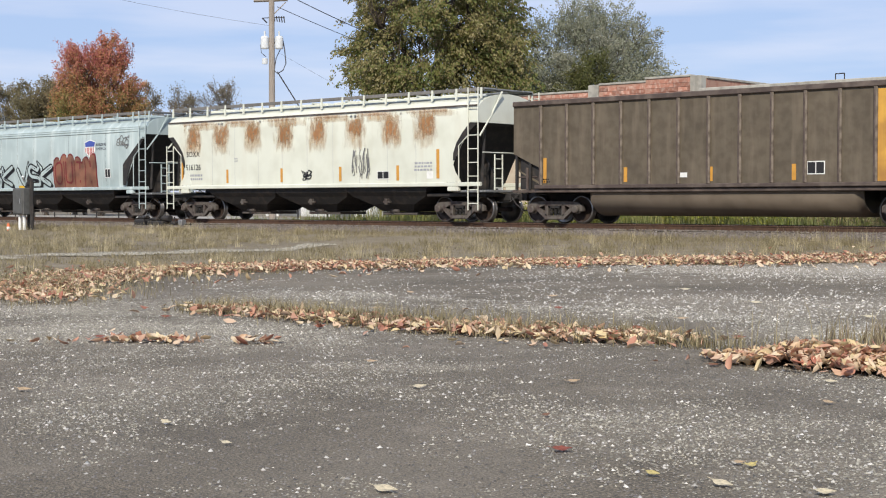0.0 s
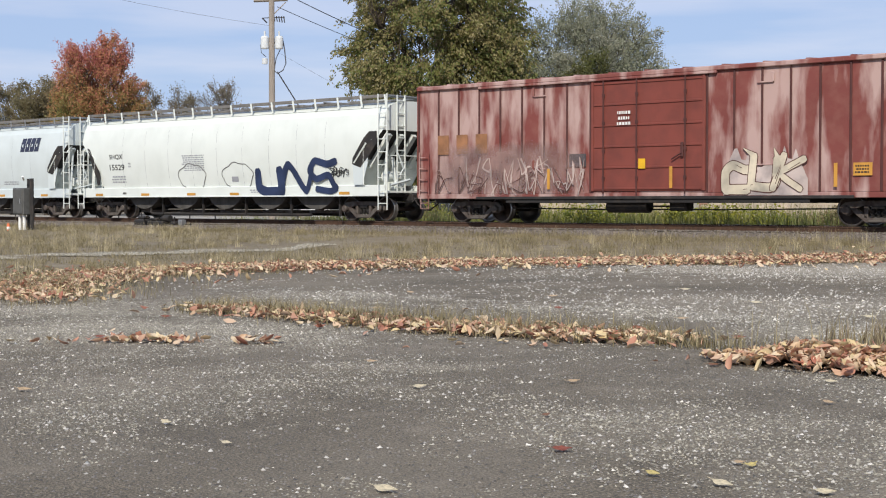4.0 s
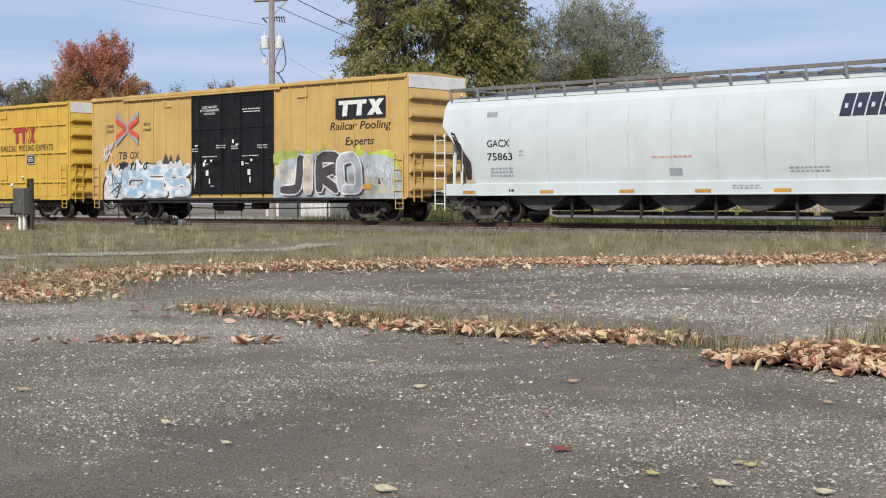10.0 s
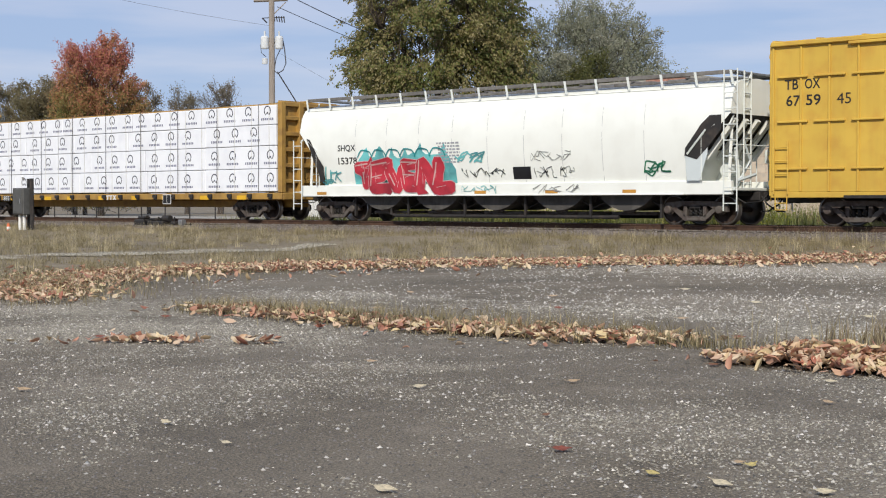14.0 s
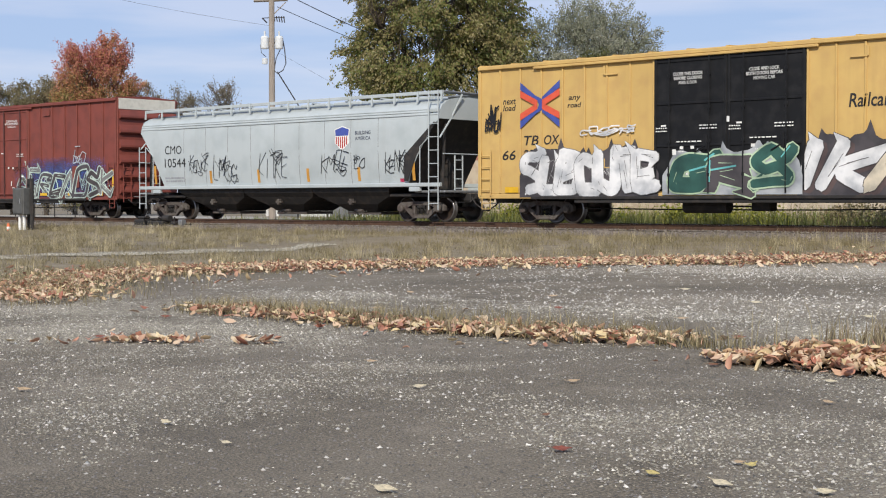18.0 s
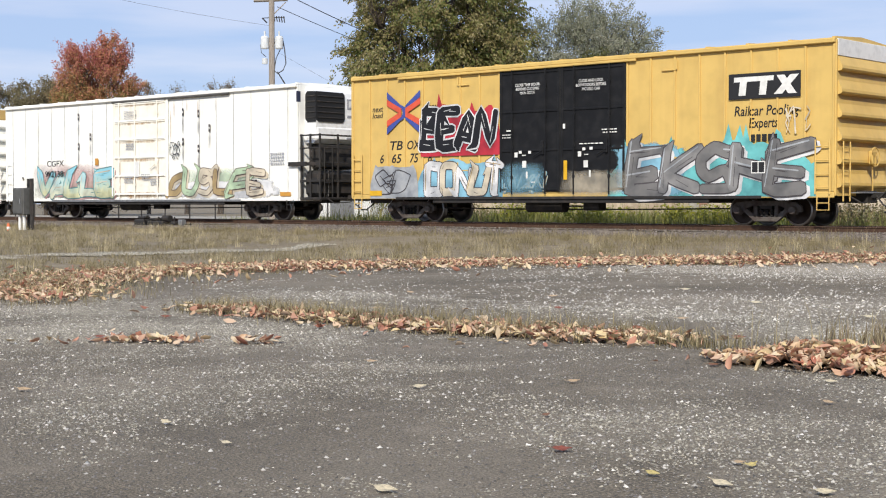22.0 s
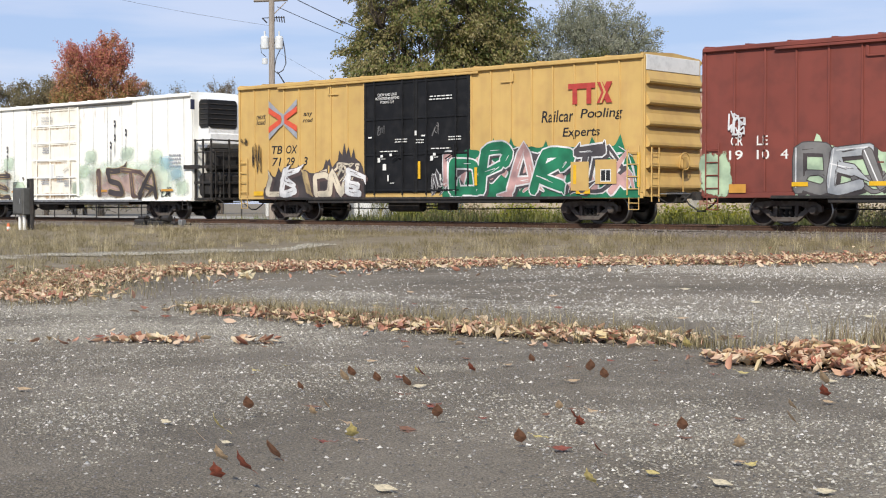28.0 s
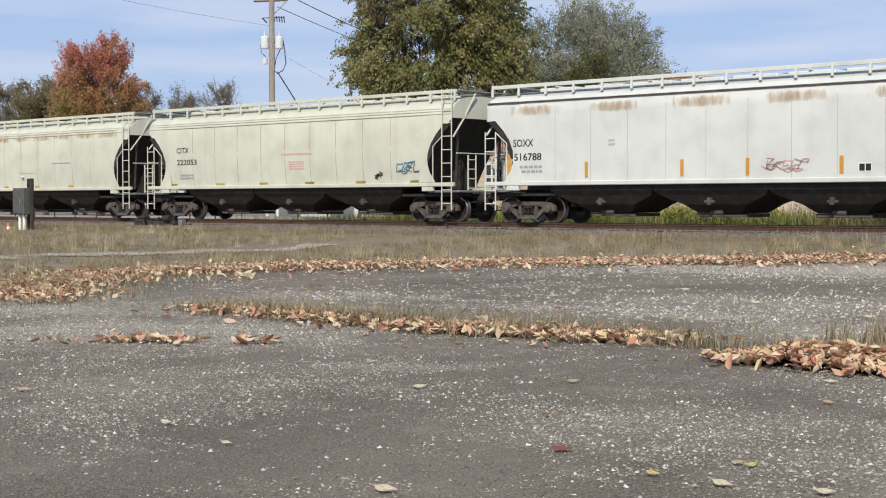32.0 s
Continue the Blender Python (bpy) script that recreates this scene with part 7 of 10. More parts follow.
def lumber_car(number, length, label):
    """A centre-beam flat car with bulkheads, loaded on both sides with bundles in printed wrap."""
    car = thing("centre_beam_car", label, "flatcar", group="cars of the freight train")
    h = length / 2
    part("deck", Form().box(-h, h, -1.45, 1.45, 0.78, 1.06, 0.03).box(-h + 0.6, h - 0.6, -0.4, 0.4, 0.5, 0.779, 0.02), M_BEAM, car)
    for s in (-1, 1):
        part("side_sill", Form().box(-h, h, *sorted((s * 1.451, s * 1.56)), 0.80, 1.05, 0.02), M_BEAM, car)
        for i in range(19):
            u = -h + 0.6 + (length - 1.2) * i / 18
            part("winch", Form().box(u - 0.12, u + 0.12, *sorted((s * 1.561, s * 1.66)), 0.88, 1.02, 0.02).tube([(u, s * 1.60, 0.86), (u + 0.1, s * 1.60, 0.86)], 0.07, 8), M_STEEL, car)
        x = s * (h - 0.12)
        fo = Form()
        for y in (-1.42, -0.5, 0.5, 1.42):
            fo.box(x - 0.11, x + 0.11, y - 0.12, y + 0.12, 1.06, 4.52, 0.02)
        for z in (1.5, 2.1, 2.7, 3.3, 3.9, 4.42):
            fo.box(x - 0.09, x + 0.09, -1.45, 1.45, z - 0.08, z + 0.08, 0.02)
        fo.box(x - 0.02 - s * 0.08, x + 0.02 - s * 0.08, -1.5, 1.5, 1.06, 4.56)
        part("bulkhead", fo, M_BEAM, car)
    fo = Form().box(-h + 0.2, h - 0.2, -0.16, 0.16, 4.38, 4.60, 0.02)
    for i in range(14):
        u = -h + 0.7 + (length - 1.4) * i / 13
        fo.box(u - 0.08, u + 0.08, -0.1, 0.1, 1.06, 4.38, 0.02)
    part("centre_beam", fo, M_BEAM, car)
    tiers, x0, x1 = [1.10, 1.98, 2.86, 3.66, 4.42], -h + 0.28, h - 0.34
    ink = flat("printed_wrap_ink", (0.05, 0.05, 0.075))
    ink2 = flat("pale_wrap_ink", (0.20, 0.21, 0.29))
    rng = random.Random(5)
    for t in range(4):
        cuts, u = [x0], x0
        while x1 - u > 4.4:
            u += (3.9, 4.0, 5.2, 4.9)[(len(cuts) + t) % 4]
            if x1 - u > 1.5:
                cuts.append(u)
        cuts.append(x1)
        for s in (-1, 1):
            for k, (a, b) in enumerate(zip(cuts, cuts[1:])):
                y = sorted((s * 0.2, s * (1.50 + rng.uniform(-0.012, 0.012))))
                pk = part("lumber_package", Form().box(a + 0.012, b - 0.012, *y, tiers[t] + 0.008, tiers[t + 1] - 0.012, 0.02), M_WRAP, car)
                if s < 0:
                    marks, words = Form(), Form()
                    yy, c = y[0] - 0.004, a + rng.uniform(0.25, 0.75)
                    while c < b - 0.25:
                        zc, r = tiers[t] + 0.53, 0.20
                        for q in range(14):
                            g0, g1 = math.radians(-60 + q * 300 / 14), math.radians(-60 + (q + 1) * 300 / 14)
                            ring = [(c + math.sin(g) * 0 + rr * math.cos(g), zc + rr * math.sin(g)) for g, rr in ((g0, r), (g1, r), (g1, r - 0.045), (g0, r - 0.045))]
                            marks.add([(p[0], yy, p[1]) for p in ring], [(0, 1, 2, 3)])
                        marks.add([(c - 0.10, yy, zc - 0.17), (c, yy, zc - 0.02), (c + 0.10, yy, zc - 0.17), (c, yy, zc - 0.10)], [(0, 1, 2, 3)])
                        for m in range(7):
                            w0 = c - 0.36 + m * 0.105
                            words.add([(w0, yy, zc - 0.36), (w0 + 0.07, yy, zc - 0.36), (w0 + 0.07, yy, zc - 0.27), (w0, yy, zc - 0.27)], [(0, 1, 2, 3)])
                        c += 1.12
                    part("printed_emblem", marks, ink, pk)
                    part("printed_words", words, ink2, pk)
        strap = Form().box(-0.012, 0.012, -1.525, -1.515, tiers[t] + 0.02, tiers[t + 1] - 0.03).mesh("strap", M_WHITE)
        for i in range(22):
            part("strap", strap, None, car, at=pose(x0 + 0.4 + (x1 - x0 - 0.8) * i / 21, 0, 0))
    fo = Form()
    for i in range(9):
        u = -h + 1.4 + (length - 2.8) * i / 8
        fo.tube([(u, -0.3, 4.6), (u + 0.05, -1.52, 4.45), (u + 0.05, -1.54, 1.0)], 0.012, 4)
    part("tie_down_cable", fo, M_WIRE, car)
    running_gear(car, number, length, (1.9, length - 2.3), 0.3)
    return car, Wall(length, lambda z: 1.56, car)


# ---- the train, car by car; CENTRES is each car's middle, as seconds behind the head of the train at its pace ----
def spray(name, r, g, b):
    return shader(name, (r, g, b), 0.55, 0, (r * 0.55, g * 0.57, b * 0.6), grain=1.7, wear=(0.42, 0.66), patch=0.9, shade=0.3, bump=0.03)


def fade(name, low, high, z0, z1):
    """Spray paint that runs from one tone into another with height."""
    m = spray(name, *low)
    n, l = m.node_tree.nodes, m.node_tree.links
    b = n["Principled BSDF"]
    base = b.inputs["Base Color"].links[0].from_socket
    co, sp, mr, no, ad, mx = (n.new("ShaderNodeTexCoord"), n.new("ShaderNodeSeparateXYZ"), n.new("ShaderNodeMapRange"), n.new("ShaderNodeTexNoise"), n.new("ShaderNodeMath"), n.new("ShaderNodeMix"))
    no.inputs["Scale"].default_value = 3.0
    l.new(co.outputs["Object"], sp.inputs["Vector"])
    l.new(co.outputs["Object"], no.inputs["Vector"])
    ad.operation, ad.inputs[1].default_value = "MULTIPLY_ADD", 0.8
    l.new(no.outputs["Fac"], ad.inputs[0])
    l.new(sp.outputs["Z"], ad.inputs[2])
    mr.inputs["From Min"].default_value, mr.inputs["From Max"].default_value = z0 + 0.4, z1 + 0.4
    l.new(ad.outputs[0], mr.inputs["Value"])
    mx.data_type = "RGBA"
    l.new(mr.outputs["Result"], mx.inputs["Factor"])
    l.new(base, mx.inputs["A"])
    mx.inputs["B"].default_value = (*high, 1)
    l.new(mx.outputs["Result"], b.inputs["Base Color"])
    return m


G_TEAL, G_AQUA = spray("teal_spray", 0.015, 0.29, 0.30), spray("aqua_spray", 0.17, 0.55, 0.55)
G_WHITE, G_BLACK = spray("white_spray", 0.76, 0.76, 0.76), spray("black_spray", 0.012, 0.012, 0.015)
G_RED, G_PINK = spray("red_spray", 0.52, 0.035, 0.055), spray("pink_spray", 0.60, 0.36, 0.34)
G_BLUE, G_SKY = spray("navy_spray", 0.025, 0.04, 0.10), spray("sky_blue_spray", 0.26, 0.52, 0.66)
G_GREEN, G_LIME = spray("green_spray", 0.02, 0.20, 0.10), spray("mint_spray", 0.48, 0.62, 0.42)
G_GREY, G_SILVER = spray("grey_spray", 0.20, 0.195, 0.19), spray("silver_spray", 0.44, 0.46, 0.48)
G_BROWN, G_TAN = spray("brown_spray", 0.125, 0.085, 0.08), spray("tan_spray", 0.46, 0.34, 0.17)
G_PURPLE = spray("purple_spray", 0.14, 0.035, 0.14)
G_ROYAL, G_CREAM = spray("royal_blue_spray", 0.04, 0.12, 0.36), spray("cream_spray", 0.68, 0.60, 0.46)
G_CHAR = spray("charcoal_spray", 0.075, 0.062, 0.062)
G_DKGREEN, G_SOOT = spray("dark_green_spray", 0.035, 0.11, 0.09), spray("sooty_grey_spray", 0.085, 0.075, 0.08)

M_PINKP = flat("faded_red_print", (0.60, 0.34, 0.30))
CENTRES = [0, 4.722, 6.021, 7.399, 8.871, 10.396, 11.867, 13.343, 14.825, 16.343, 17.892, 19.387, 21.01, 22.738, 24.213, 25.676, 27.23,
           28.912, 30.551, 32.204, 33.775, 35.46, 36.966, 38.344, 39.713]
TRAIN = {}


def shield(w, a0, z0, a1, z1):
    """A striped railway shield as plain shapes: blue above, red and white stripes below."""
    m, t = (a0 + a1) / 2, z1 - (z1 - z0) * 0.38
    w.patch([[(a0 - 0.04, z1 - 0.06), (a0, t), (a0 - 0.02, z0 + 0.22), (m, z0 - 0.06), (a1 + 0.02, z0 + 0.22), (a1, t), (a1 + 0.04, z1 - 0.06), (m, z1 + 0.06)]], M_WHITE, "emblem_field")
    w.patch([[(a0, z1 - 0.08), (a0 + 0.03, t), (a1 - 0.03, t), (a1, z1 - 0.08), (m, z1 + 0.02)]], M_BLUEP, "emblem_top", off=0.008)
    n = 6
    o = []
    for i in range(n):
        u0 = a0 + 0.04 + (a1 - a0 - 0.08) * i / n
        u1 = u0 + (a1 - a0 - 0.08) / n * 0.55
        d = abs((u0 + u1) / 2 - m) / (a1 - a0) * 0.45
        o.append([(u0, t - 0.03), (u1, t - 0.03), (u1, z0 + d), (u0, z0 + d)])
    for q in o:
        w.patch([q], M_REDP, "emblem_stripe", off=0.008)


def arrows(w, a0, z0, a1, z1, out, inn):
    """Crossed arrows, a plain emblem of two bent bands with an edge."""
    m, c, h, q = (a0 + a1) / 2, (z0 + z1) / 2, z1 - z0, a1 - a0
    for k, (mat, s, o) in enumerate(((out, 1.0, 0.004), (inn, 0.0, 0.009))):
        lo, hi = (0.0, 0.16) if s else (0.18, 0.325)
        p = []
        for d in (-1, 1):
            b = [(m + d * q * 0.5, c + h * (0.5 - lo)), (m + d * q * 0.06, c + h * (0.16 - lo * 0.35)), (m + d * q * 0.06, c + h * (0.16 - hi * 0.62)), (m + d * q * 0.5, c + h * (0.5 - hi))]
            p += [b, [(x, 2 * c - z) for x, z in b]]
        if s:
            p.append([(m - q * 0.09, c + h * 0.19), (m + q * 0.05, c + h * 0.12), (m + q * 0.09, c), (m + q * 0.05, c - h * 0.12), (m - q * 0.09, c - h * 0.19), (m - q * 0.02, c)])
        for j, q2 in enumerate(p):
            w.patch([q2], mat, "emblem_band", off=o + j * 0.0006)


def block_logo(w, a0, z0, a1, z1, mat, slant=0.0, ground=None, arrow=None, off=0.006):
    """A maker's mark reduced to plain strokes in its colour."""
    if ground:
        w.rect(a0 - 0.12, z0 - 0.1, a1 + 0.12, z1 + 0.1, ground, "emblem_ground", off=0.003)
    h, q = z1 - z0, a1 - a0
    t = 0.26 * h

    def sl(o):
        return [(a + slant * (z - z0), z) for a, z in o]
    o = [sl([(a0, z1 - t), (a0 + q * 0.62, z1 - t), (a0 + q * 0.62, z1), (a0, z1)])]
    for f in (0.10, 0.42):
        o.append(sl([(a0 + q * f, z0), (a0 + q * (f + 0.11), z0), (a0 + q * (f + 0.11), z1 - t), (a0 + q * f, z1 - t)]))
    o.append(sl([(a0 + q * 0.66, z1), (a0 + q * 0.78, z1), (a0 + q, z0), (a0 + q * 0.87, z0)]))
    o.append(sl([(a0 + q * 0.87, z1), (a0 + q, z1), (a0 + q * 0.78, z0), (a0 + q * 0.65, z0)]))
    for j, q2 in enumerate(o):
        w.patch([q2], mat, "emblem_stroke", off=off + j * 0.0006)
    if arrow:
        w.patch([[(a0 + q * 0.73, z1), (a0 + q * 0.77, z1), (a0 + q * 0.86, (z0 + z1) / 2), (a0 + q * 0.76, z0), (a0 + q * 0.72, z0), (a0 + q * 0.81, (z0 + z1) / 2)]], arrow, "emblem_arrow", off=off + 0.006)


def blocks(w, a0, z0, a1, z1, mat, n=4):
    """A name painted as slanted solid blocks."""
    q = (a1 - a0) / n
    for i in range(n):
        u, s = a0 + q * i, 0.14
        w.patch([[(u, z0), (u + q * 0.88, z0), (u + q * 0.88 + s, z1), (u + s, z1)]], mat, "emblem_block", off=0.006)
        h = z1 - z0
        w.patch([[(u + q * 0.40, z0 + h * 0.36), (u + q * 0.64, z0 + h * 0.36), (u + q * 0.70, z0 + h * 0.56), (u + q * 0.46, z0 + h * 0.56)]], M_HOPW, "emblem_slit", off=0.012)


def strips(w, places, z, mat, size=(0.55, 0.09), name="reflective_strip", off=0.006):
    for a in places:
        w.rect(a, z, a + size[0], z + size[1], mat, name, off=off)


def placard(w, a0, z0, a1, z1, off=0.006):
    w.rect(a0, z0, a1, z1, M_WHITE, "data_plate", off=off)
    w.rect(a0 + 0.03, z0 + 0.03, (a0 + a1) / 2 - 0.015, z1 - 0.03, M_BLACK, "data_panel", off=off + 0.004)
    w.rect((a0 + a1) / 2 + 0.015, z0 + 0.03, a1 - 0.03, z1 - 0.03, M_BLACK, "data_panel", off=off + 0.004)


def door_print(w, seed, a0=6.95, a1=11.9, dark=True, k=1.0, top=4.42, texts=("CLOSE THIS DOOR|BEFORE CLOSING|MAIN DOOR", "CLOSE AND LOCK|BOTH DOORS BEFORE|MOVING CAR")):
    """Warnings in white, print too small to read, and stickers, much alike on both leaves of a door."""
    m, rng = M_WHITE if dark else M_GREYP, random.Random(seed)
    mid = (a0 + a1) / 2
    for lines, u in zip(texts, (a0 + 1.2, mid + 1.25)):
        for i, line in enumerate(lines.split("|") if lines else ()):
            z, q = top - i * 0.13, len(line) * 0.034
            w.letters(line, u - q, z, u + q, z + 0.095, m, name="warning_text", off=0.056)
    if not k:
        return
    for leaf0 in (a0, mid):
        def at(u, z):
            return leaf0 + u + rng.uniform(-0.06, 0.06), z + rng.uniform(-0.04, 0.04)
        for u, z, wide, rows in ((0.08, 2.72, 0.4, 2), (0.75, 2.46, 0.95, 1), (0.95, 2.16, 0.2, 1), (1.3, 1.3, 0.2, 1), (1.6, 2.78, 0.6, 2)):
            if rng.random() < 0.9 * k:
                a, z = at(u, z)
                w.bars(a, z, a + wide, z + 0.09 * rows, rows, m, seed + int(u * 40), 0.052, 0.38)
        for u, z, wide, high in ((0.98, 1.78, 0.17, 0.22), (0.72, 2.12, 0.13, 0.16), (1.25, 2.28, 0.12, 0.09), (0.88, 2.28, 0.12, 0.09), (1.15, 1.45, 0.07, 0.22), (0.3, 2.95, 0.18, 0.05)):
            if rng.random() < 0.8 * k:
                a, z = at(u, z)
                w.rect(a, z, a + wide, z + high, m, "sticker", off=0.052)
    a, z = mid + rng.uniform(0.0, 0.2), 3.0
    w.rect(a, z, a + 0.09, z + 0.16, m, "sticker", off=0.052)


# 1: the coal gondola at the head of what is seen
TRAIN[1], w = gondola(1, 14.9, "brown steel coal gondola with outside posts and a rounded tub")
w.rect(12.55, 1.25, 13.45, 3.72, shader("peeling_yellow_panel", (0.62, 0.34, 0.06), 0.6, 0, (0.40, 0.20, 0.05), grain=1.2, shade=0.2, streak=0.3, bump=0.05), "yellow_panel")
for a, z in ((1.23, 2.1), (4.35, 1.75), (7.36, 1.72), (10.04, 1.75)):
    w.rect(a, 1.3, a + 0.13, z, M_ORANGE, "reflective_strip")
w.rect(6.3, 1.42, 6.62, 1.56, M_WHITE, "data_plate")
placard(w, 10.5, 1.45, 11.05, 1.82)
w.bars(1.2, 1.3, 1.5, 1.45, 2, M_BLACK, 3)

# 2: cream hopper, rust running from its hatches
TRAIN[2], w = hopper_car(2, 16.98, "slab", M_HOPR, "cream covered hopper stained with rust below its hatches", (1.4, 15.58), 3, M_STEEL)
w.letters("SOXX", 1.3, 2.52, 2.15, 2.74, M_BLACK)
w.letters("516126", 1.25, 1.98, 2.2, 2.22, M_BLACK)
w.bars(1.3, 1.55, 2.3, 1.85, 2, M_GREYP, 4)
for i, a in enumerate((1.3, 3.05, 4.95, 6.8, 8.6, 10.6, 12.4, 14.05)):
    w.rust(a - 0.25, 2.45, a + 1.1, 3.86, M_RUSTPALE, 40 + i, kind="stain")
    w.rust(a - 0.02, 2.72 + 0.12 * (i % 3), a + 0.95, 3.82, M_RUST, 21 + i, off=0.008, kind="blotch")
for i in range(6):
    w.rust(1.0 + i * 2.5, 3.5 + 0.08 * (i % 2), 3.6 + i * 2.5, 3.87, M_RUSTPALE, 80 + i, off=0.012, kind="stain")
    w.rust(0.8 + i * 2.5, 3.74, 3.4 + i * 2.5, 3.9, M_RUST, 90 + i, off=0.018, kind="stain")
for a in (3.8, 7.0, 10.2, 13.1):
    w.rect(a, 1.45, a + 0.13, 1.98, M_ORANGE, "reflective_strip")
w.rect(15.0, 1.5, 15.14, 2.5, M_ORANGE, "reflective_strip")
w.rect(0.95, 1.5, 1.08, 2.3, M_ORANGE, "reflective_strip")
placard(w, 12.15, 1.5, 12.75, 1.8)
w.tag("8B", 8.25, 1.5, 8.75, 1.9, G_BLACK, 3, 0.04)
w.wild(10.85, 1.5, 11.85, 2.65, G_GREY, M_HOPR, 9, 12, 0.06, label="worn grey spray-paint scrawl")
w.bars(13.9, 1.75, 14.8, 2.1, 3, M_GREYP, 6)
w.rect(14.55, 1.5, 14.85, 1.75, M_WHITE, "white_patch")
w.bars(4.3, 2.25, 4.5, 2.45, 2, M_GREYP, 8)

# 3: blue-grey hopper
TRAIN[3], w = hopper_car(3, 17.15, "bulge", M_HOPB, "faded blue-grey covered hopper with black and brown graffiti", (1.4, 15.7), 3, M_STEEL)
w.letters("CMO", 1.75, 2.62, 2.85, 2.95, M_BLACK)
w.letters("10390", 1.72, 2.05, 3.1, 2.42, M_BLACK)
w.bars(1.6, 1.5, 3.2, 1.75, 2, M_GREYP, 5)
w.graffiti("VSK", 3.9, 1.36, 6.75, 2.4, M_HOPB, G_BLACK, 3, 0.15, 0.07, label="black outlined letters in spray paint", shade=G_BLACK)
w.graffiti("VSK", 7.2, 1.36, 10.0, 2.45, M_HOPB, G_BLACK, 4, 0.15, 0.07, label="black outlined letters in spray paint", shade=G_BLACK)
w.bubble("OUTI", 10.2, 1.36, 13.45, 2.72, spray("rusty_brown_spray", 0.26, 0.115, 0.07), spray("maroon_spray", 0.20, 0.028, 0.03), 8, "rusty brown sprayed letters edged in maroon")
shield(w, 12.65, 2.70, 13.40, 3.38)
w.letters("BUILDING", 13.48, 3.14, 14.22, 3.26, M_NAVY)
w.letters("AMERICA", 13.48, 2.96, 14.22, 3.08, M_NAVY)
w.tag("KSEN", 0.65, 2.35, 1.6, 3.2, G_ROYAL, 8, 0.05)
placard(w, 14.1, 1.75, 14.5, 2.15)
strips(w, (4.3, 7.2, 10.5), 1.37, M_REFLECT, (0.45, 0.10))
w.tag("EOOS", 15.0, 3.1, 15.9, 3.6, G_GREY, 9, 0.04)

# 4: sun-bleached red boxcar
# rods and ribs are darkened to paint their shadow lines
TRAIN[4], w = box_car(4, 18.8, 4.63, 0.80, M_FADED, "sun-bleached red boxcar with a sliding door and peeling paint", (2.2, 16.6), M_OXIDE,
                      doors=((7.4, 11.5),), single=True, spacing=0.95, door_mat=M_OXIDE, rod_mat=M_MAROON, rib_mat=M_MAROON)
for i in range(3):
    w.patch([[(0.95 + i * 0.85, 2.3), (1.45 + i * 0.85, 2.3), (1.45 + i * 0.85, 2.95), (0.95 + i * 0.85, 2.95)]], spray("faded_orange_paint", 0.36, 0.17, 0.08), "worn_emblem_block")
w.blob(0.6, 0.85, 7.3, 2.5, spray("faded_rose_spray", 0.42, 0.28, 0.25), 12, 0.2, kind="haze", label="faded pink wash of an old graffiti piece")
w.wild(2.2, 0.88, 7.2, 2.2, spray("worn_rose_spray", 0.50, 0.40, 0.36), M_FADED, 12, 26, 0.055, label="faded pink and cream graffiti")
w.wild(0.8, 0.88, 6.6, 1.9, M_MAROON, spray("pale_worn_spray", 0.52, 0.43, 0.39), 14, 18, 0.04)
w.spikes(12.1, 0.88, 14.8, 2.2, spray("chalky_rose_spray", 0.60, 0.50, 0.46), 13, 0.003, 0.5)
w.graffiti("CUK", 12.2, 0.9, 14.7, 2.1, G_CREAM, M_MAROON, 13, 0.22, 0.025, label="white graffiti letters, worn", loose=0.1)
w.rect(6.55, 1.8, 7.2, 2.2, G_SOOT, "dark_sticker")
for a in (5.7, 10.3, 15.6, 17.6):
    w.rect(a, 1.1, a + 0.11, 1.75, M_ORANGE, "reflective_strip", off=0.05)
w.bars(8.4, 3.0, 8.9, 3.5, 3, M_WHITE, 4, 0.06)
w.rect(9.2, 1.7, 9.45, 2.0, M_REFLECT, "yellow_sticker", off=0.06)
w.rect(16.15, 1.4, 16.7, 1.75, M_ORANGE, "yellow_sticker")
w.bars(16.2, 1.45, 16.6, 1.7, 3, M_BLACK, 4, 0.008)
w.tag("MA", 18.0, 1.7, 18.6, 2.2, G_WHITE, 5, 0.06)

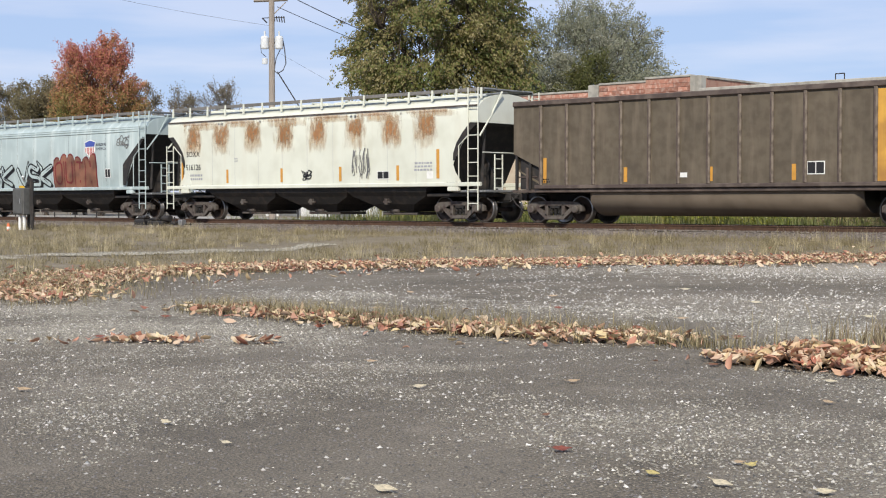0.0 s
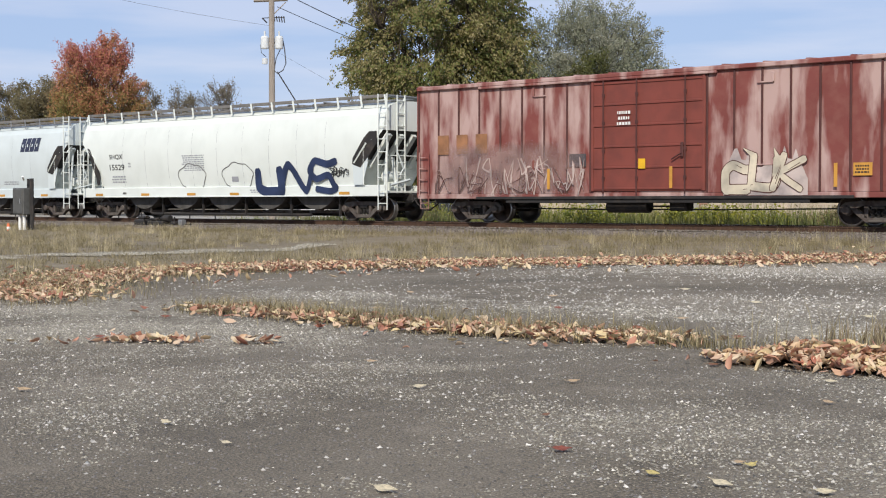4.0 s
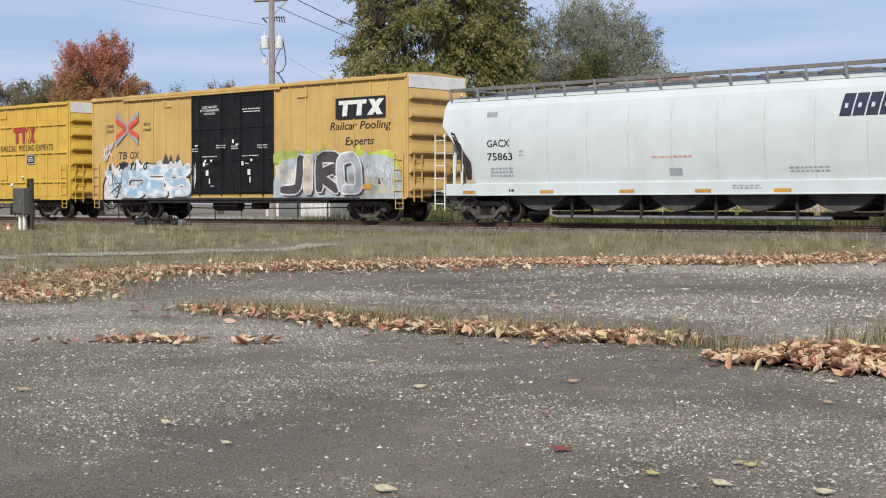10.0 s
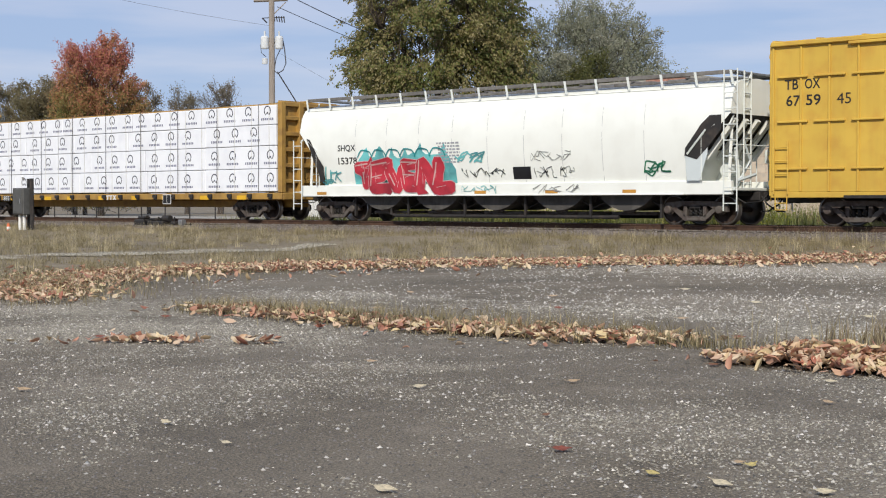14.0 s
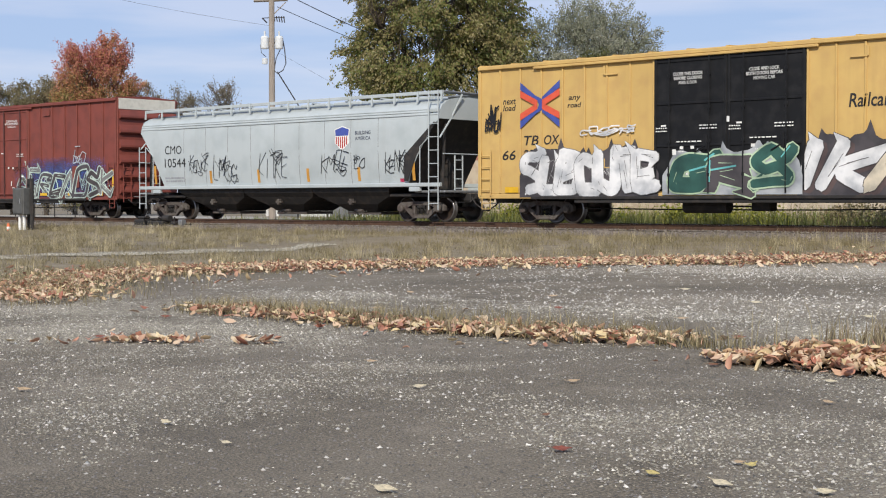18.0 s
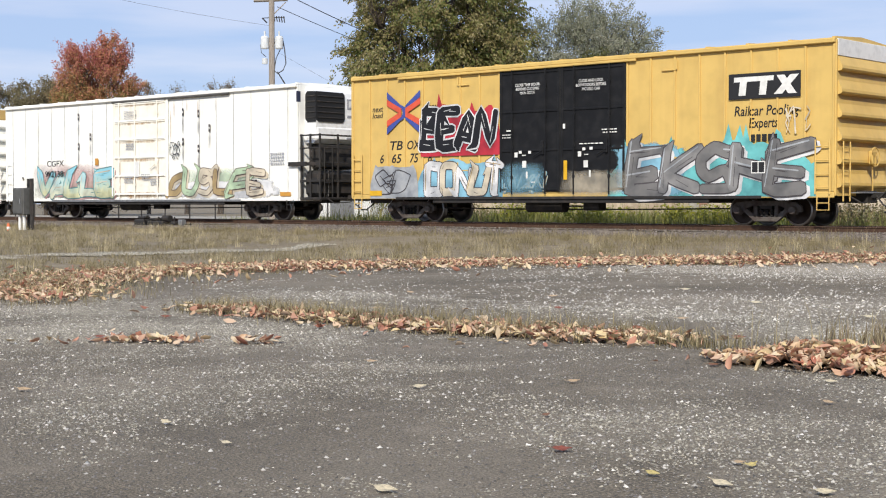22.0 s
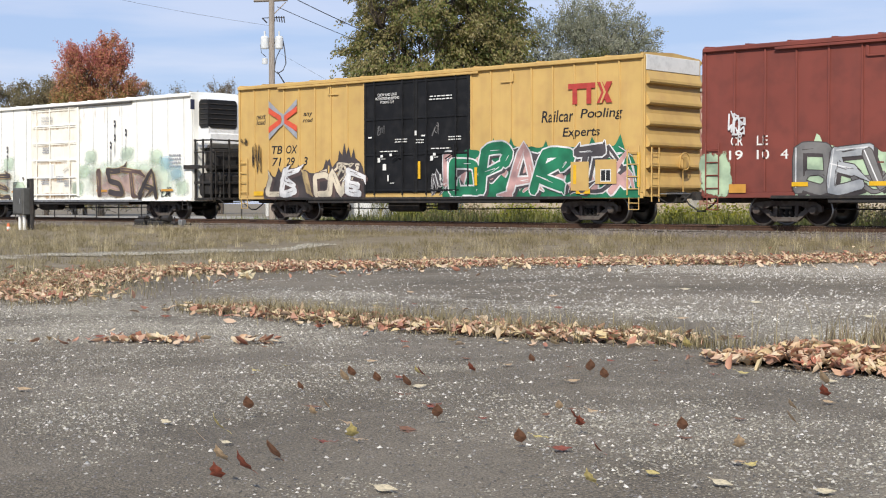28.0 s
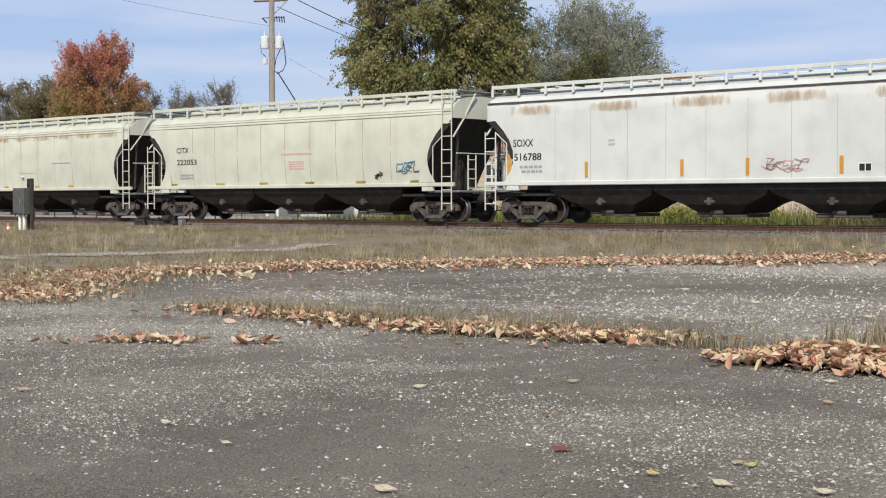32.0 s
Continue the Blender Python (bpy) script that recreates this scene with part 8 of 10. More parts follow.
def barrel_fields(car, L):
    """Black fields that paint the shade of the voids beside the sloping ends of a smooth-sided hopper."""
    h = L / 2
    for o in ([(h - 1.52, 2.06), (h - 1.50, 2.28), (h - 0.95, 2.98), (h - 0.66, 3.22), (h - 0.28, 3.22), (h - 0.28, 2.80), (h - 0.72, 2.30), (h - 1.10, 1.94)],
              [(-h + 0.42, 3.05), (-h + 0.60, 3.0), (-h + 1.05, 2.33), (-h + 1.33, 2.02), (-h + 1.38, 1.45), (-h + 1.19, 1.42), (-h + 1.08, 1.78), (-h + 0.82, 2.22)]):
        part("black_void_shade", Form().prism(o, -1.602, -1.596, "y"), M_STEEL, car)
    part("end_gusset", Form().prism([(h - 1.50, 2.05), (h - 1.10, 1.93), (h - 0.74, 2.28), (h - 0.74, 2.1), (h - 1.0, 1.32), (h - 1.44, 1.32)], -1.595, -1.585, "y"), M_HOPW, car)
    part("end_brace", Form().tube([(h - 1.42, -1.615, 2.10), (h - 0.80, -1.615, 2.80)], 0.032, 5), M_HOPN, car)
    part("brake_cylinder", Form().tube([(h - 0.55, -0.9, 1.62), (h - 0.55, -0.2, 1.62)], 0.19, 12).tube([(h - 0.2, -0.7, 1.15), (h - 0.3, -0.75, 2.3)], 0.06, 6), M_HOPN, car)
    part("brake_linkage", Form().tube([(h - 0.1, -1.0, 1.2), (h + 0.1, -0.6, 1.9), (h + 0.05, -0.9, 2.5)], 0.035, 5).tube([(h + 0.02, -1.2, 1.3), (h + 0.1, -0.3, 1.5)], 0.05, 6), M_HOPW, car)


# 5 to 8: four smooth white hoppers
for k in (5, 6, 7, 8):
    lab = {5: "white smooth-sided covered hopper with navy blue graffiti", 6: "white smooth-sided covered hopper with grey sprayed letters",
           7: "white smooth-sided covered hopper with thin black outline graffiti", 8: "clean white smooth-sided covered hopper"}[k]
    L = 18.5 if k == 5 else 18.4
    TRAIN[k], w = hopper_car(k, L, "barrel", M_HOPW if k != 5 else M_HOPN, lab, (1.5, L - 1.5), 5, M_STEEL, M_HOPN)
    w.letters("SHQX" if k == 5 else "GACX", 2.02, 2.50, 2.98, 2.74, M_BLACK)
    w.letters({5: "15529", 6: "75735", 7: "75726", 8: "75863"}[k], 2.02, 2.06, 3.08, 2.31, M_BLACK)
    w.bars(2.1, 1.5, 3.1, 1.85, 3, M_GREYP, k)
    w.bars(3.35, 2.15, 3.55, 2.4, 2, M_GREYP, k)
    sill = Wall(L, lambda z: 1.50, TRAIN[k])
    strips(sill, (0.9, 4.2, 7.3, 10.0, 12.6, 16.2), 0.97, M_ORANGE, (0.55, 0.10))
    sill.bars(2.9, 1.0, 3.15, 1.15, 1, M_BLACK, k)
    sill.bars(11.2, 1.05, 12.2, 1.2, 2, M_GREYP, k + 9)
    if k != 5:
        blocks(w, 14.6, 3.02, 16.15, 3.64, M_NAVY)
        w.bars(8.45, 2.0, 9.9, 2.08, 1, M_PINKP, k, fill=0.8)
        w.rect(9.1, 1.48, 9.55, 1.7, M_GREYP, "worn_plate")
        w.rect(1.95, 3.5, 2.4, 3.66, M_GREYP, "worn_plate")
        w.bars(13.0, 1.5, 14.3, 1.7, 2, M_GREYP, k + 4)
    # the black field that paints shade on the end slopes of the shell
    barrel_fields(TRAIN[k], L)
    if k == 5:
        w.bars(7.0, 1.95, 8.45, 2.62, 8, M_GREYP, 3)
        for a0, a1, s in ((6.75, 8.5, 3), (9.55, 11.4, 4)):
            fo = Form()
            n = 26
            rng = random.Random(s)
            ring = [((a0 + a1) / 2 + (a1 - a0) / 2 * math.cos(t) * (1 + 0.06 * math.sin(5 * t)), 1.72 + 0.52 * math.sin(t) * (1 + 0.08 * math.cos(7 * t))) for t in [math.pi * 2 * i / n for i in range(n + 1)]]
            w.ribbon(fo, ring, 0.035, 0.005)
            part("spray_paint_outline", fo, G_GREY, TRAIN[k])
        sill.proud = 0.0
        w.sill.graffiti("UNS", 11.7, 0.93, 16.1, 2.35, G_BLUE, None, 4, 0.30, 0.0, label="thick navy blue sprayed letters", loose=0.08)
        w.tag("ADUTTS", 15.75, 1.6, 16.75, 2.0, G_BLACK, 3, 0.035)
        w.rect(10.1, 1.5, 10.5, 1.7, M_GREYP, "worn_plate")
    elif k == 6:
        w.sill.graffiti("TAUO", 3.5, 0.95, 8.85, 2.25, spray("smoky_grey_spray", 0.24, 0.23, 0.23), spray("thin_grey_spray", 0.43, 0.45, 0.45), 5, 0.24, 0.045, extra=False, label="soft grey sprayed letters")
    elif k == 7:
        for tx, a0, a1, z1 in (("FIRCE", 3.2, 7.1, 2.2), ("Z", 7.5, 9.2, 2.45), ("O", 9.1, 9.6, 1.7), ("Z", 9.9, 11.7, 2.5), ("O", 11.6, 12.1, 1.6), ("DEME", 12.2, 15.2, 2.35)):
            w.sill.graffiti(tx, a0, 0.93, a1, z1, M_HOPW, G_BLACK, ord(tx[0]), 0.26, 0.034, label="black outline graffiti", extra=False, loose=0.09)

# 9: faded yellow boxcar
YELLOW_DOOR = dict(spacing=0.87, door_mat=M_DOORBLACK, rod_mat=M_DOORBLACK, end_top=M_WHITE)


def yellow_text(w, mark, number, slant=0.2, faded=True):
    arrows(w, 1.78, 3.06, 3.38, 4.56, M_GREYP if faded else M_BLUEP, M_ORANGEP)
    w.letters("next", 1.02, 3.87, 1.56, 4.05, M_BLACK, slant)
    w.letters("load", 1.02, 3.66, 1.56, 3.85, M_BLACK, slant)
    w.letters("any", 3.70, 3.84, 4.18, 4.02, M_BLACK, slant)
    w.letters("road", 3.66, 3.66, 4.20, 3.82, M_BLACK, slant)
    for i, c in enumerate(mark):
        w.letters(c, *((1.9, 2.52, 2.5, 2.83), (2.72, 2.52, 3.35, 2.83))[i], M_BLACK, slant)
    for c, a0, a1 in number:
        w.letters(c, a0, 2.06, a1, 2.38, M_BLACK, slant)


def slogan(w, a0, rows, mat=M_BLACK, slant=0.15):
    for tx, x0, x1, z in rows:
        w.letters(tx, a0 + x0, z, a0 + x1, z + 0.38, mat, slant)


TRAIN[9], w = box_car(9, 18.87, 5.16, 0.80, M_TAN, "faded yellow boxcar with black doors and blue-white graffiti", (2.4, 16.47), **YELLOW_DOOR)
yellow_text(w, ("TB", "OX"), (("6", 1.3, 1.5), ("71", 2.0, 2.45), ("11", 2.85, 3.25), ("0", 3.75, 4.02)))
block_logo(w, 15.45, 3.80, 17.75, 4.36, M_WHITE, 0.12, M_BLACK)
slogan(w, 14.9, (("Railcar Pooling", 0.1, 3.2, 3.22), ("Experts", 0.9, 2.35, 2.66)))
G_ICE = shader("mottled_ice_spray", (0.30, 0.45, 0.58), 0.55, 0, (0.64, 0.71, 0.76), grain=2.4, wear=(0.46, 0.60), patch=0.9, shade=0.12, bump=0.03)
w.spikes(0.8, 0.82, 6.9, 2.66, G_SOOT, 15, 0.003, 0.5, label="black flame-like edge of a graffiti piece")
w.spikes(0.9, 0.82, 6.85, 2.38, G_WHITE, 16, 0.006, 0.25)
w.graffiti("YCES", 1.05, 0.84, 6.75, 2.30, G_ICE, G_WHITE, 16, 0.36, 0.08, None, "white and pale blue mottled graffiti letters", loose=0.05, extra=False, shade=G_SOOT)
w.wild(1.2, 0.95, 6.6, 2.1, G_SOOT, G_WHITE, 116, 9, 0.05)
w.wild(6.98, 1.2, 7.25, 2.3, G_WHITE, M_DOORBLACK, 117, 7, 0.035)
for tx, a0, a1 in (("6", 1.3, 1.5), ("71", 2.0, 2.45), ("11", 2.85, 3.25), ("0", 3.75, 4.02)):
    w.letters(tx, a0, 2.06, a1, 2.36, M_BLACK, 0.2, off=0.045)
w.spikes(12.6, 0.82, 18.72, 2.78, spray("acid_yellow_spray", 0.55, 0.62, 0.10), 22, 0.003, 0.3)
w.spikes(11.9, 0.82, 18.7, 2.56, spray("frost_spray", 0.50, 0.57, 0.60), 18, 0.005, 0.3, label="frosty pale ground of a grey graffiti piece")
w.blob(15.4, 0.85, 18.5, 1.5, G_CREAM, 20, 0.2, 0.008, kind="haze")
w.blob(11.95, 2.2, 13.6, 2.5, spray("lime_spray", 0.50, 0.58, 0.14), 24, 0.1, 0.003)
w.graffiti("JIRO", 12.3, 0.86, 16.6, 2.62, (G_SOOT, G_CREAM, G_SOOT, G_SILVER), G_WHITE, 19, 0.44, 0.06, None, "charcoal sprayed letters edged in white", base=0.010, loose=0.06, extra=False, shade=G_SOOT)
w.wild(16.5, 1.1, 18.3, 2.2, G_SILVER, G_WHITE, 21, 8, 0.12)
w.wild(12.0, 0.9, 13.2, 2.2, G_CREAM, G_WHITE, 23, 5, 0.16)
door_print(w, 9, texts=("CLOSE AND LOCK|BOTH DOORS BEFORE|MOVING CAR", ""))
w.bars(10.1, 4.15, 11.2, 4.35, 2, M_WHITE, 130, 0.056, 0.35)
w.tag("YCK", 0.85, 2.6, 1.6, 3.3, G_WHITE, 4, 0.06)
placard(w, 17.5, 1.3, 17.95, 1.6)
strips(w, (16.6,), 1.15, M_ORANGE, (0.6, 0.2), off=0.03)

# 10: bright yellow boxcar with cross ribs
TRAIN[10], w = box_car(10, 18.87, 5.16, 0.80, M_YELLOW, "clean bright yellow boxcar with ribbed panels and black doors", (2.4, 16.47), ribs="grid", **YELLOW_DOOR)
arrows(w, 4.5, 3.12, 5.72, 4.19, M_BLUEP, M_ORANGEP)
for tx, a0, z0, a1, z1, s in (("TB", 0.40, 3.82, 0.82, 4.10, 0), ("OX", 1.02, 3.82, 1.48, 4.10, 0), ("67", 0.45, 3.36, 0.88, 3.66, 0), ("59", 1.06, 3.36, 1.50, 3.66, 0), ("45", 1.98, 3.36, 2.40, 3.66, 0),
                              ("next", 3.65, 3.66, 4.13, 3.82, 0.2), ("load", 3.65, 3.48, 4.11, 3.64, 0.2), ("any", 6.14, 3.62, 6.6, 3.77, 0.2), ("road", 6.1, 3.45, 6.62, 3.6, 0.2)):
    w.letters(tx, a0, z0, a1, z1, M_BLACK, s)
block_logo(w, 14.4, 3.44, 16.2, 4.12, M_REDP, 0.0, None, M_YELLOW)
for tx, a0, a1 in (("RAILCAR", 13.25, 14.6), ("POOLING", 14.8, 16.05), ("EXPERTS", 16.25, 17.6)):
    w.letters(tx, a0, 3.05, a1, 3.33, M_BLACK)
w.rect(15.5, 2.45, 16.15, 2.88, M_WHITE, "data_plate")
w.rect(15.53, 2.48, 16.12, 2.85, M_BLACK, "data_panel", off=0.008)
w.bars(15.6, 2.55, 16.05, 2.8, 3, M_WHITE, 3, 0.012)
w.rect(14.1, 1.45, 14.35, 1.6, M_WHITE, "sticker")
door_print(w, 31)
w.rect(9.62, 1.55, 9.74, 2.1, M_REFLECT, "reflective_strip", off=0.06)

# 11: white hopper with red letters
TRAIN[11], w = hopper_car(11, 18.4, "barrel", M_HOPX, "bright white smooth-sided covered hopper with red and turquoise graffiti", (1.5, 16.9), 5, M_STEEL, M_HOPN)
w.letters("SHQX", 2.08, 2.5, 2.98, 2.76, M_BLACK)
w.letters("15378", 2.08, 2.06, 3.05, 2.31, M_BLACK)
w.spikes(2.85, 1.34, 7.75, 2.62, G_AQUA, 21, 0.003, 0.42, label="turquoise sprayed edge round red letters")
w.sill.graffiti("TEVENL", 3.05, 0.94, 7.75, 2.25, G_RED, spray("pale_rose_spray", 0.66, 0.42, 0.42), 22, 0.42, 0.026, G_PINK, "bright red bubble letters", 0.0, loose=0.06)
for i in range(6):
    fo = Form()
    w.ribbon(fo, [(3.1 + i * 0.7, 2.3), (3.3 + i * 0.7, 2.55), (3.7 + i * 0.7, 2.5), (3.85 + i * 0.7, 2.28)], 0.04, 0.03)
    part("spray_paint_outline", fo, G_TEAL, TRAIN[11])
w.bars(6.9, 2.0, 8.0, 2.75, 7, M_GREYP, 4)
w.rect(10.26, 1.44, 11.0, 1.84, G_BLACK, "black_patch")
w.tag("PTA", 7.9, 2.0, 9.1, 2.4, G_AQUA, 5, 0.06)
w.wild(8.0, 1.5, 10.0, 1.85, G_BLACK, M_HOPN, 24, 12, 0.03)
w.wild(11.1, 1.45, 12.8, 1.85, G_BLACK, M_HOPN, 25, 10, 0.025)
w.wild(11.0, 2.0, 12.7, 2.35, G_GREY, M_HOPN, 26, 10, 0.02)
w.tag("OYL", 15.4, 1.55, 16.4, 1.95, G_GREEN, 27, 0.05)
w.tag("JUCK", 1.1, 1.4, 2.2, 2.0, G_AQUA, 28, 0.05)
sill = Wall(18.4, lambda z: 1.50, TRAIN[11])
strips(sill, (0.9, 8.6, 11.6, 14.6), 0.97, M_ORANGE, (0.5, 0.10))
sill.wild(8.0, 0.95, 9.6, 1.28, G_AQUA, M_HOPN, 29, 8, 0.03)
sill.wild(11.0, 0.95, 13.0, 1.28, G_GREY, M_HOPN, 30, 9, 0.02)
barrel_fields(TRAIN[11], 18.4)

# 12: lumber
TRAIN[12], w = lumber_car(12, 22.9, "yellow centre-beam flatcar loaded with white-wrapped lumber bundles")
for tx, a0, a1 in (("TTZX", 2.1, 2.95), ("855", 3.35, 3.85), ("241", 4.5, 5.05)):
    w.rect(a0 - 0.06, 0.76, a1 + 0.06, 1.02, M_BLACK, "number_board", off=0.01)
    w.letters(tx, a0, 0.79, a1, 0.99, M_WHITE, off=0.016)
strips(w, (1.4, 4.0, 6.8, 8.6, 11.0, 13.4, 15.5, 18.0, 20.3), 0.80, M_REFLECT, (0.55, 0.16), off=0.01)
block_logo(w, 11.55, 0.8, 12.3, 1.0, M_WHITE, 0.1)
placard(w, 15.7, 0.62, 16.25, 1.02, 0.11)

# 13: faded yellow boxcar, white letters
TRAIN[13], w = box_car(13, 18.85, 5.16, 0.80, M_TAN, "faded yellow boxcar with black doors and white bubble graffiti", (2.4, 16.45), **YELLOW_DOOR)
yellow_text(w, ("TB", "OX"), (("66", 1.0, 1.55), ("27", 1.85, 2.4), ("71", 2.95, 3.4)), 0.2, False)
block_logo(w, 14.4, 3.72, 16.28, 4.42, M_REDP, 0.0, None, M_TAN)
slogan(w, 13.1, (("Railcar", 0.1, 1.3, 3.25), ("Pooling", 1.5, 2.8, 3.25), ("Experts", 3.0, 4.4, 3.25)))
w.spikes(1.75, 0.84, 7.1, 2.62, G_SOOT, 33, 0.003, 0.5, label="white bubble graffiti on a black ground")
w.graffiti("SUBOUTE", 1.95, 0.86, 7.05, 2.42, G_WHITE, G_GREY, 34, 0.36, 0.022, None, "white bubble graffiti letters", 0.0, loose=0.09)
w.wild(2.1, 0.9, 7.0, 2.1, G_GREY, G_WHITE, 35, 15, 0.035)
w.spikes(7.3, 0.9, 11.9, 2.4, G_SILVER, 37, 0.045, 0.35)
w.graffiti("GRS", 7.7, 0.92, 11.6, 2.35, (G_DKGREEN, G_SOOT), G_LIME, 36, 0.42, 0.05, G_AQUA, "dark green graffiti across the doors", base=0.05, loose=0.08)
w.spikes(11.7, 0.84, 17.5, 2.85, G_SOOT, 39, 0.003, 0.6)
w.graffiti("IKAER", 11.5, 0.86, 18.0, 2.5, (G_WHITE, G_WHITE, G_CREAM), G_CHAR, 38, 0.44, 0.028, None, "white arrow-shaped graffiti letters", 0.25, loose=0.10, shade=G_BROWN)
w.blob(16.6, 0.86, 18.6, 1.9, G_WHITE, 46, 0.12, 0.005)
w.tag("G!NEN", 0.3, 3.0, 1.0, 3.9, G_BLACK, 39, 0.06)
w.tag("MOKE", 17.3, 3.2, 18.7, 4.5, G_WHITE, 40, 0.06)
w.tag("R", 17.7, 2.5, 18.5, 3.2, G_WHITE, 43, 0.07)
w.tag("COO919", 4.2, 2.75, 6.3, 3.05, G_WHITE, 41, 0.05)
door_print(w, 44)
placard(w, 16.5, 1.75, 16.95, 2.05)
strips(w, (1.15, 17.35), 1.0, M_REFLECT, (0.55, 0.18), off=0.01)

# 14: light grey hopper
TRAIN[14], w = hopper_car(14, 17.06, "bulge", M_HOPG, "light grey covered hopper with black tags along its side", (1.4, 15.66), 3, M_STEEL)
w.letters("CMO", 1.75, 2.66, 2.85, 3.0, M_BLACK)
w.letters("10544", 1.72, 2.12, 3.1, 2.48, M_BLACK)
w.bars(1.6, 1.5, 3.0, 1.75, 2, M_GREYP, 5)
for tx, a0, z0, a1, z1 in (("KENKE", 3.35, 1.85, 4.6, 2.6), ("LMOS", 4.85, 1.5, 6.35, 2.6), ("KITKE", 7.6, 1.6, 9.3, 2.7), ("KMOE", 11.1, 1.75, 12.6, 2.6), ("LO", 12.85, 1.9, 13.4, 2.4), ("KENKE", 14.4, 1.7, 15.6, 2.55)):
    w.tag(tx, a0, z0, a1, z1, G_BLACK, int(a0 * 7), 0.028)
shield(w, 11.88, 2.62, 12.6, 3.40)
w.letters("BUILDING", 12.92, 3.12, 13.7, 3.25, M_NAVY)
w.letters("AMERICA", 12.92, 2.92, 13.7, 3.05, M_NAVY)
for a in (0.98, 4.6, 7.5, 10.3, 13.0, 15.7):
    w.rect(a, 1.45, a + 0.14, 2.2 if a < 2 or a > 15 else 1.95, M_ORANGE, "reflective_strip")
w.rect(15.1, 1.4, 15.3, 1.52, spray("pink_tag_paper", 0.7, 0.06, 0.14), "paper_tag")

# 15: red boxcar
# darker lock rods paint the shadow lines on the doors
TRAIN[15], w = box_car(15, 18.82, 5.16, 0.80, M_OXIDE, "red-brown boxcar with double doors and two large graffiti pieces", (2.4, 16.4), rod_mat=M_MAROON, end_top=flat("off_white_panel", (0.62, 0.60, 0.52)), spacing=1.0)
for tx, a0, a1, z in (("TB", 0.9, 1.55, 2.93), ("OX", 1.85, 2.45, 2.93), ("88", 0.9, 1.45, 2.46), ("93", 1.78, 2.32, 2.46), ("60", 2.6, 3.12, 2.46)):
    w.letters(tx, a0, z, a1, z + 0.35, M_WHITE)
w.spikes(0.4, 0.82, 6.95, 2.5, G_SILVER, 50, 0.003, 0.16, label="pale spattered halo of a dark green graffiti piece")
w.spikes(0.5, 0.84, 6.85, 2.42, G_DKGREEN, 51, 0.006, 0.3)
w.graffiti("BUNK", 0.6, 0.88, 6.8, 2.45, (fade("green_to_grey_spray", (0.05, 0.10, 0.07), (0.24, 0.27, 0.24), 1.0, 2.3), G_GREY), G_SILVER, 52, 0.46, 0.035, G_WHITE, "grey and dark green graffiti letters", base=0.004, loose=0.09, shade=G_BLACK)
w.blob(10.8, 0.86, 18.7, 2.55, G_ROYAL, 53, 0.2, kind="haze", label="blue sprayed ground of a graffiti piece")
G_MINT = spray("mint_white_spray", 0.56, 0.66, 0.58)
w.graffiti("SEREADSK", 11.0, 0.86, 18.6, 2.45, (G_CHAR, G_GREY, G_SOOT), G_MINT, 55, 0.17, 0.055, None, "charcoal graffiti letters edged in mint white", 0.25, base=0.006, loose=0.12)
w.wild(11.3, 0.9, 18.5, 2.2, G_MINT, G_CHAR, 59, 22, 0.06)
door_print(w, 56, k=0.4)
strips(w, (2.6, 4.9, 13.0, 15.2), 1.0, M_REFLECT, (0.55, 0.12), off=0.04)
for a in (0.95, 17.2):
    w.rect(a, 0.98, a + 0.7, 1.22, M_ORANGE, "reflective_strip", off=0.04)
w.rect(18.55, 1.2, 18.66, 2.1, M_REFLECT, "reflective_strip", off=0.03)
w.tag("KIUKLD", 0.0, 2.6, 0.75, 3.3, G_WHITE, 57, 0.05)
w.tag("EO", 15.6, 2.4, 16.6, 3.2, G_SILVER, 58, 0.05)
w.rect(15.55, 1.35, 16.1, 2.3, M_OXIDE, "data_panel", off=0.04)

# 16: yellow boxcar with black letters
TRAIN[16], w = box_car(16, 18.84, 5.16, 0.80, M_SUNYELLOW, "yellow boxcar with black doors and black, white and grey graffiti", (2.4, 16.44), **YELLOW_DOOR)
yellow_text(w, ("TB", "OX"), (("6", 1.4, 1.58), ("65", 1.98, 2.45), ("75", 2.85, 3.25), ("8", 3.7, 3.9)), 0.2, False)
w.spikes(3.4, 2.25, 6.95, 4.25, G_RED, 60, 0.003, 0.7, label="red flames sprayed behind black letters")
w.graffiti("BEAN", 3.5, 2.4, 6.8, 4.0, G_BLACK, G_WHITE, 61, 0.32, 0.055, label="black graffiti letters edged in white", base=0.006)
w.spikes(3.3, 0.84, 7.1, 2.3, G_SKY, 62, 0.003, 0.3)
w.graffiti("DONUT", 3.7, 0.86, 7.1, 2.1, (G_WHITE, G_CREAM), G_SOOT, 63, 0.26, 0.03, G_TAN, "white graffiti letters on sky blue", base=0.006)
w.spikes(0.95, 0.82, 3.3, 2.0, G_SILVER, 64, 0.003, 0.1)
w.tag("SD", 1.2, 0.95, 2.9, 1.85, G_SOOT, 65, 0.035)
w.spikes(11.3, 0.84, 18.3, 2.75, G_AQUA, 66, 0.003, 0.7)
w.blob(11.6, 0.84, 14.0, 2.3, G_SKY, 71, 0.2, 0.004)
w.graffiti("EKSHE", 12.1, 0.84, 18.2, 2.62, (G_GREY, spray("mid_grey_spray", 0.27, 0.265, 0.26)), G_SOOT, 67, 0.36, 0.035, G_SILVER, "grey graffiti letters with thin dark edges", base=0.006, loose=0.10, shade=G_WHITE)
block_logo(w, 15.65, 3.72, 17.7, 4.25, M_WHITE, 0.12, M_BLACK)
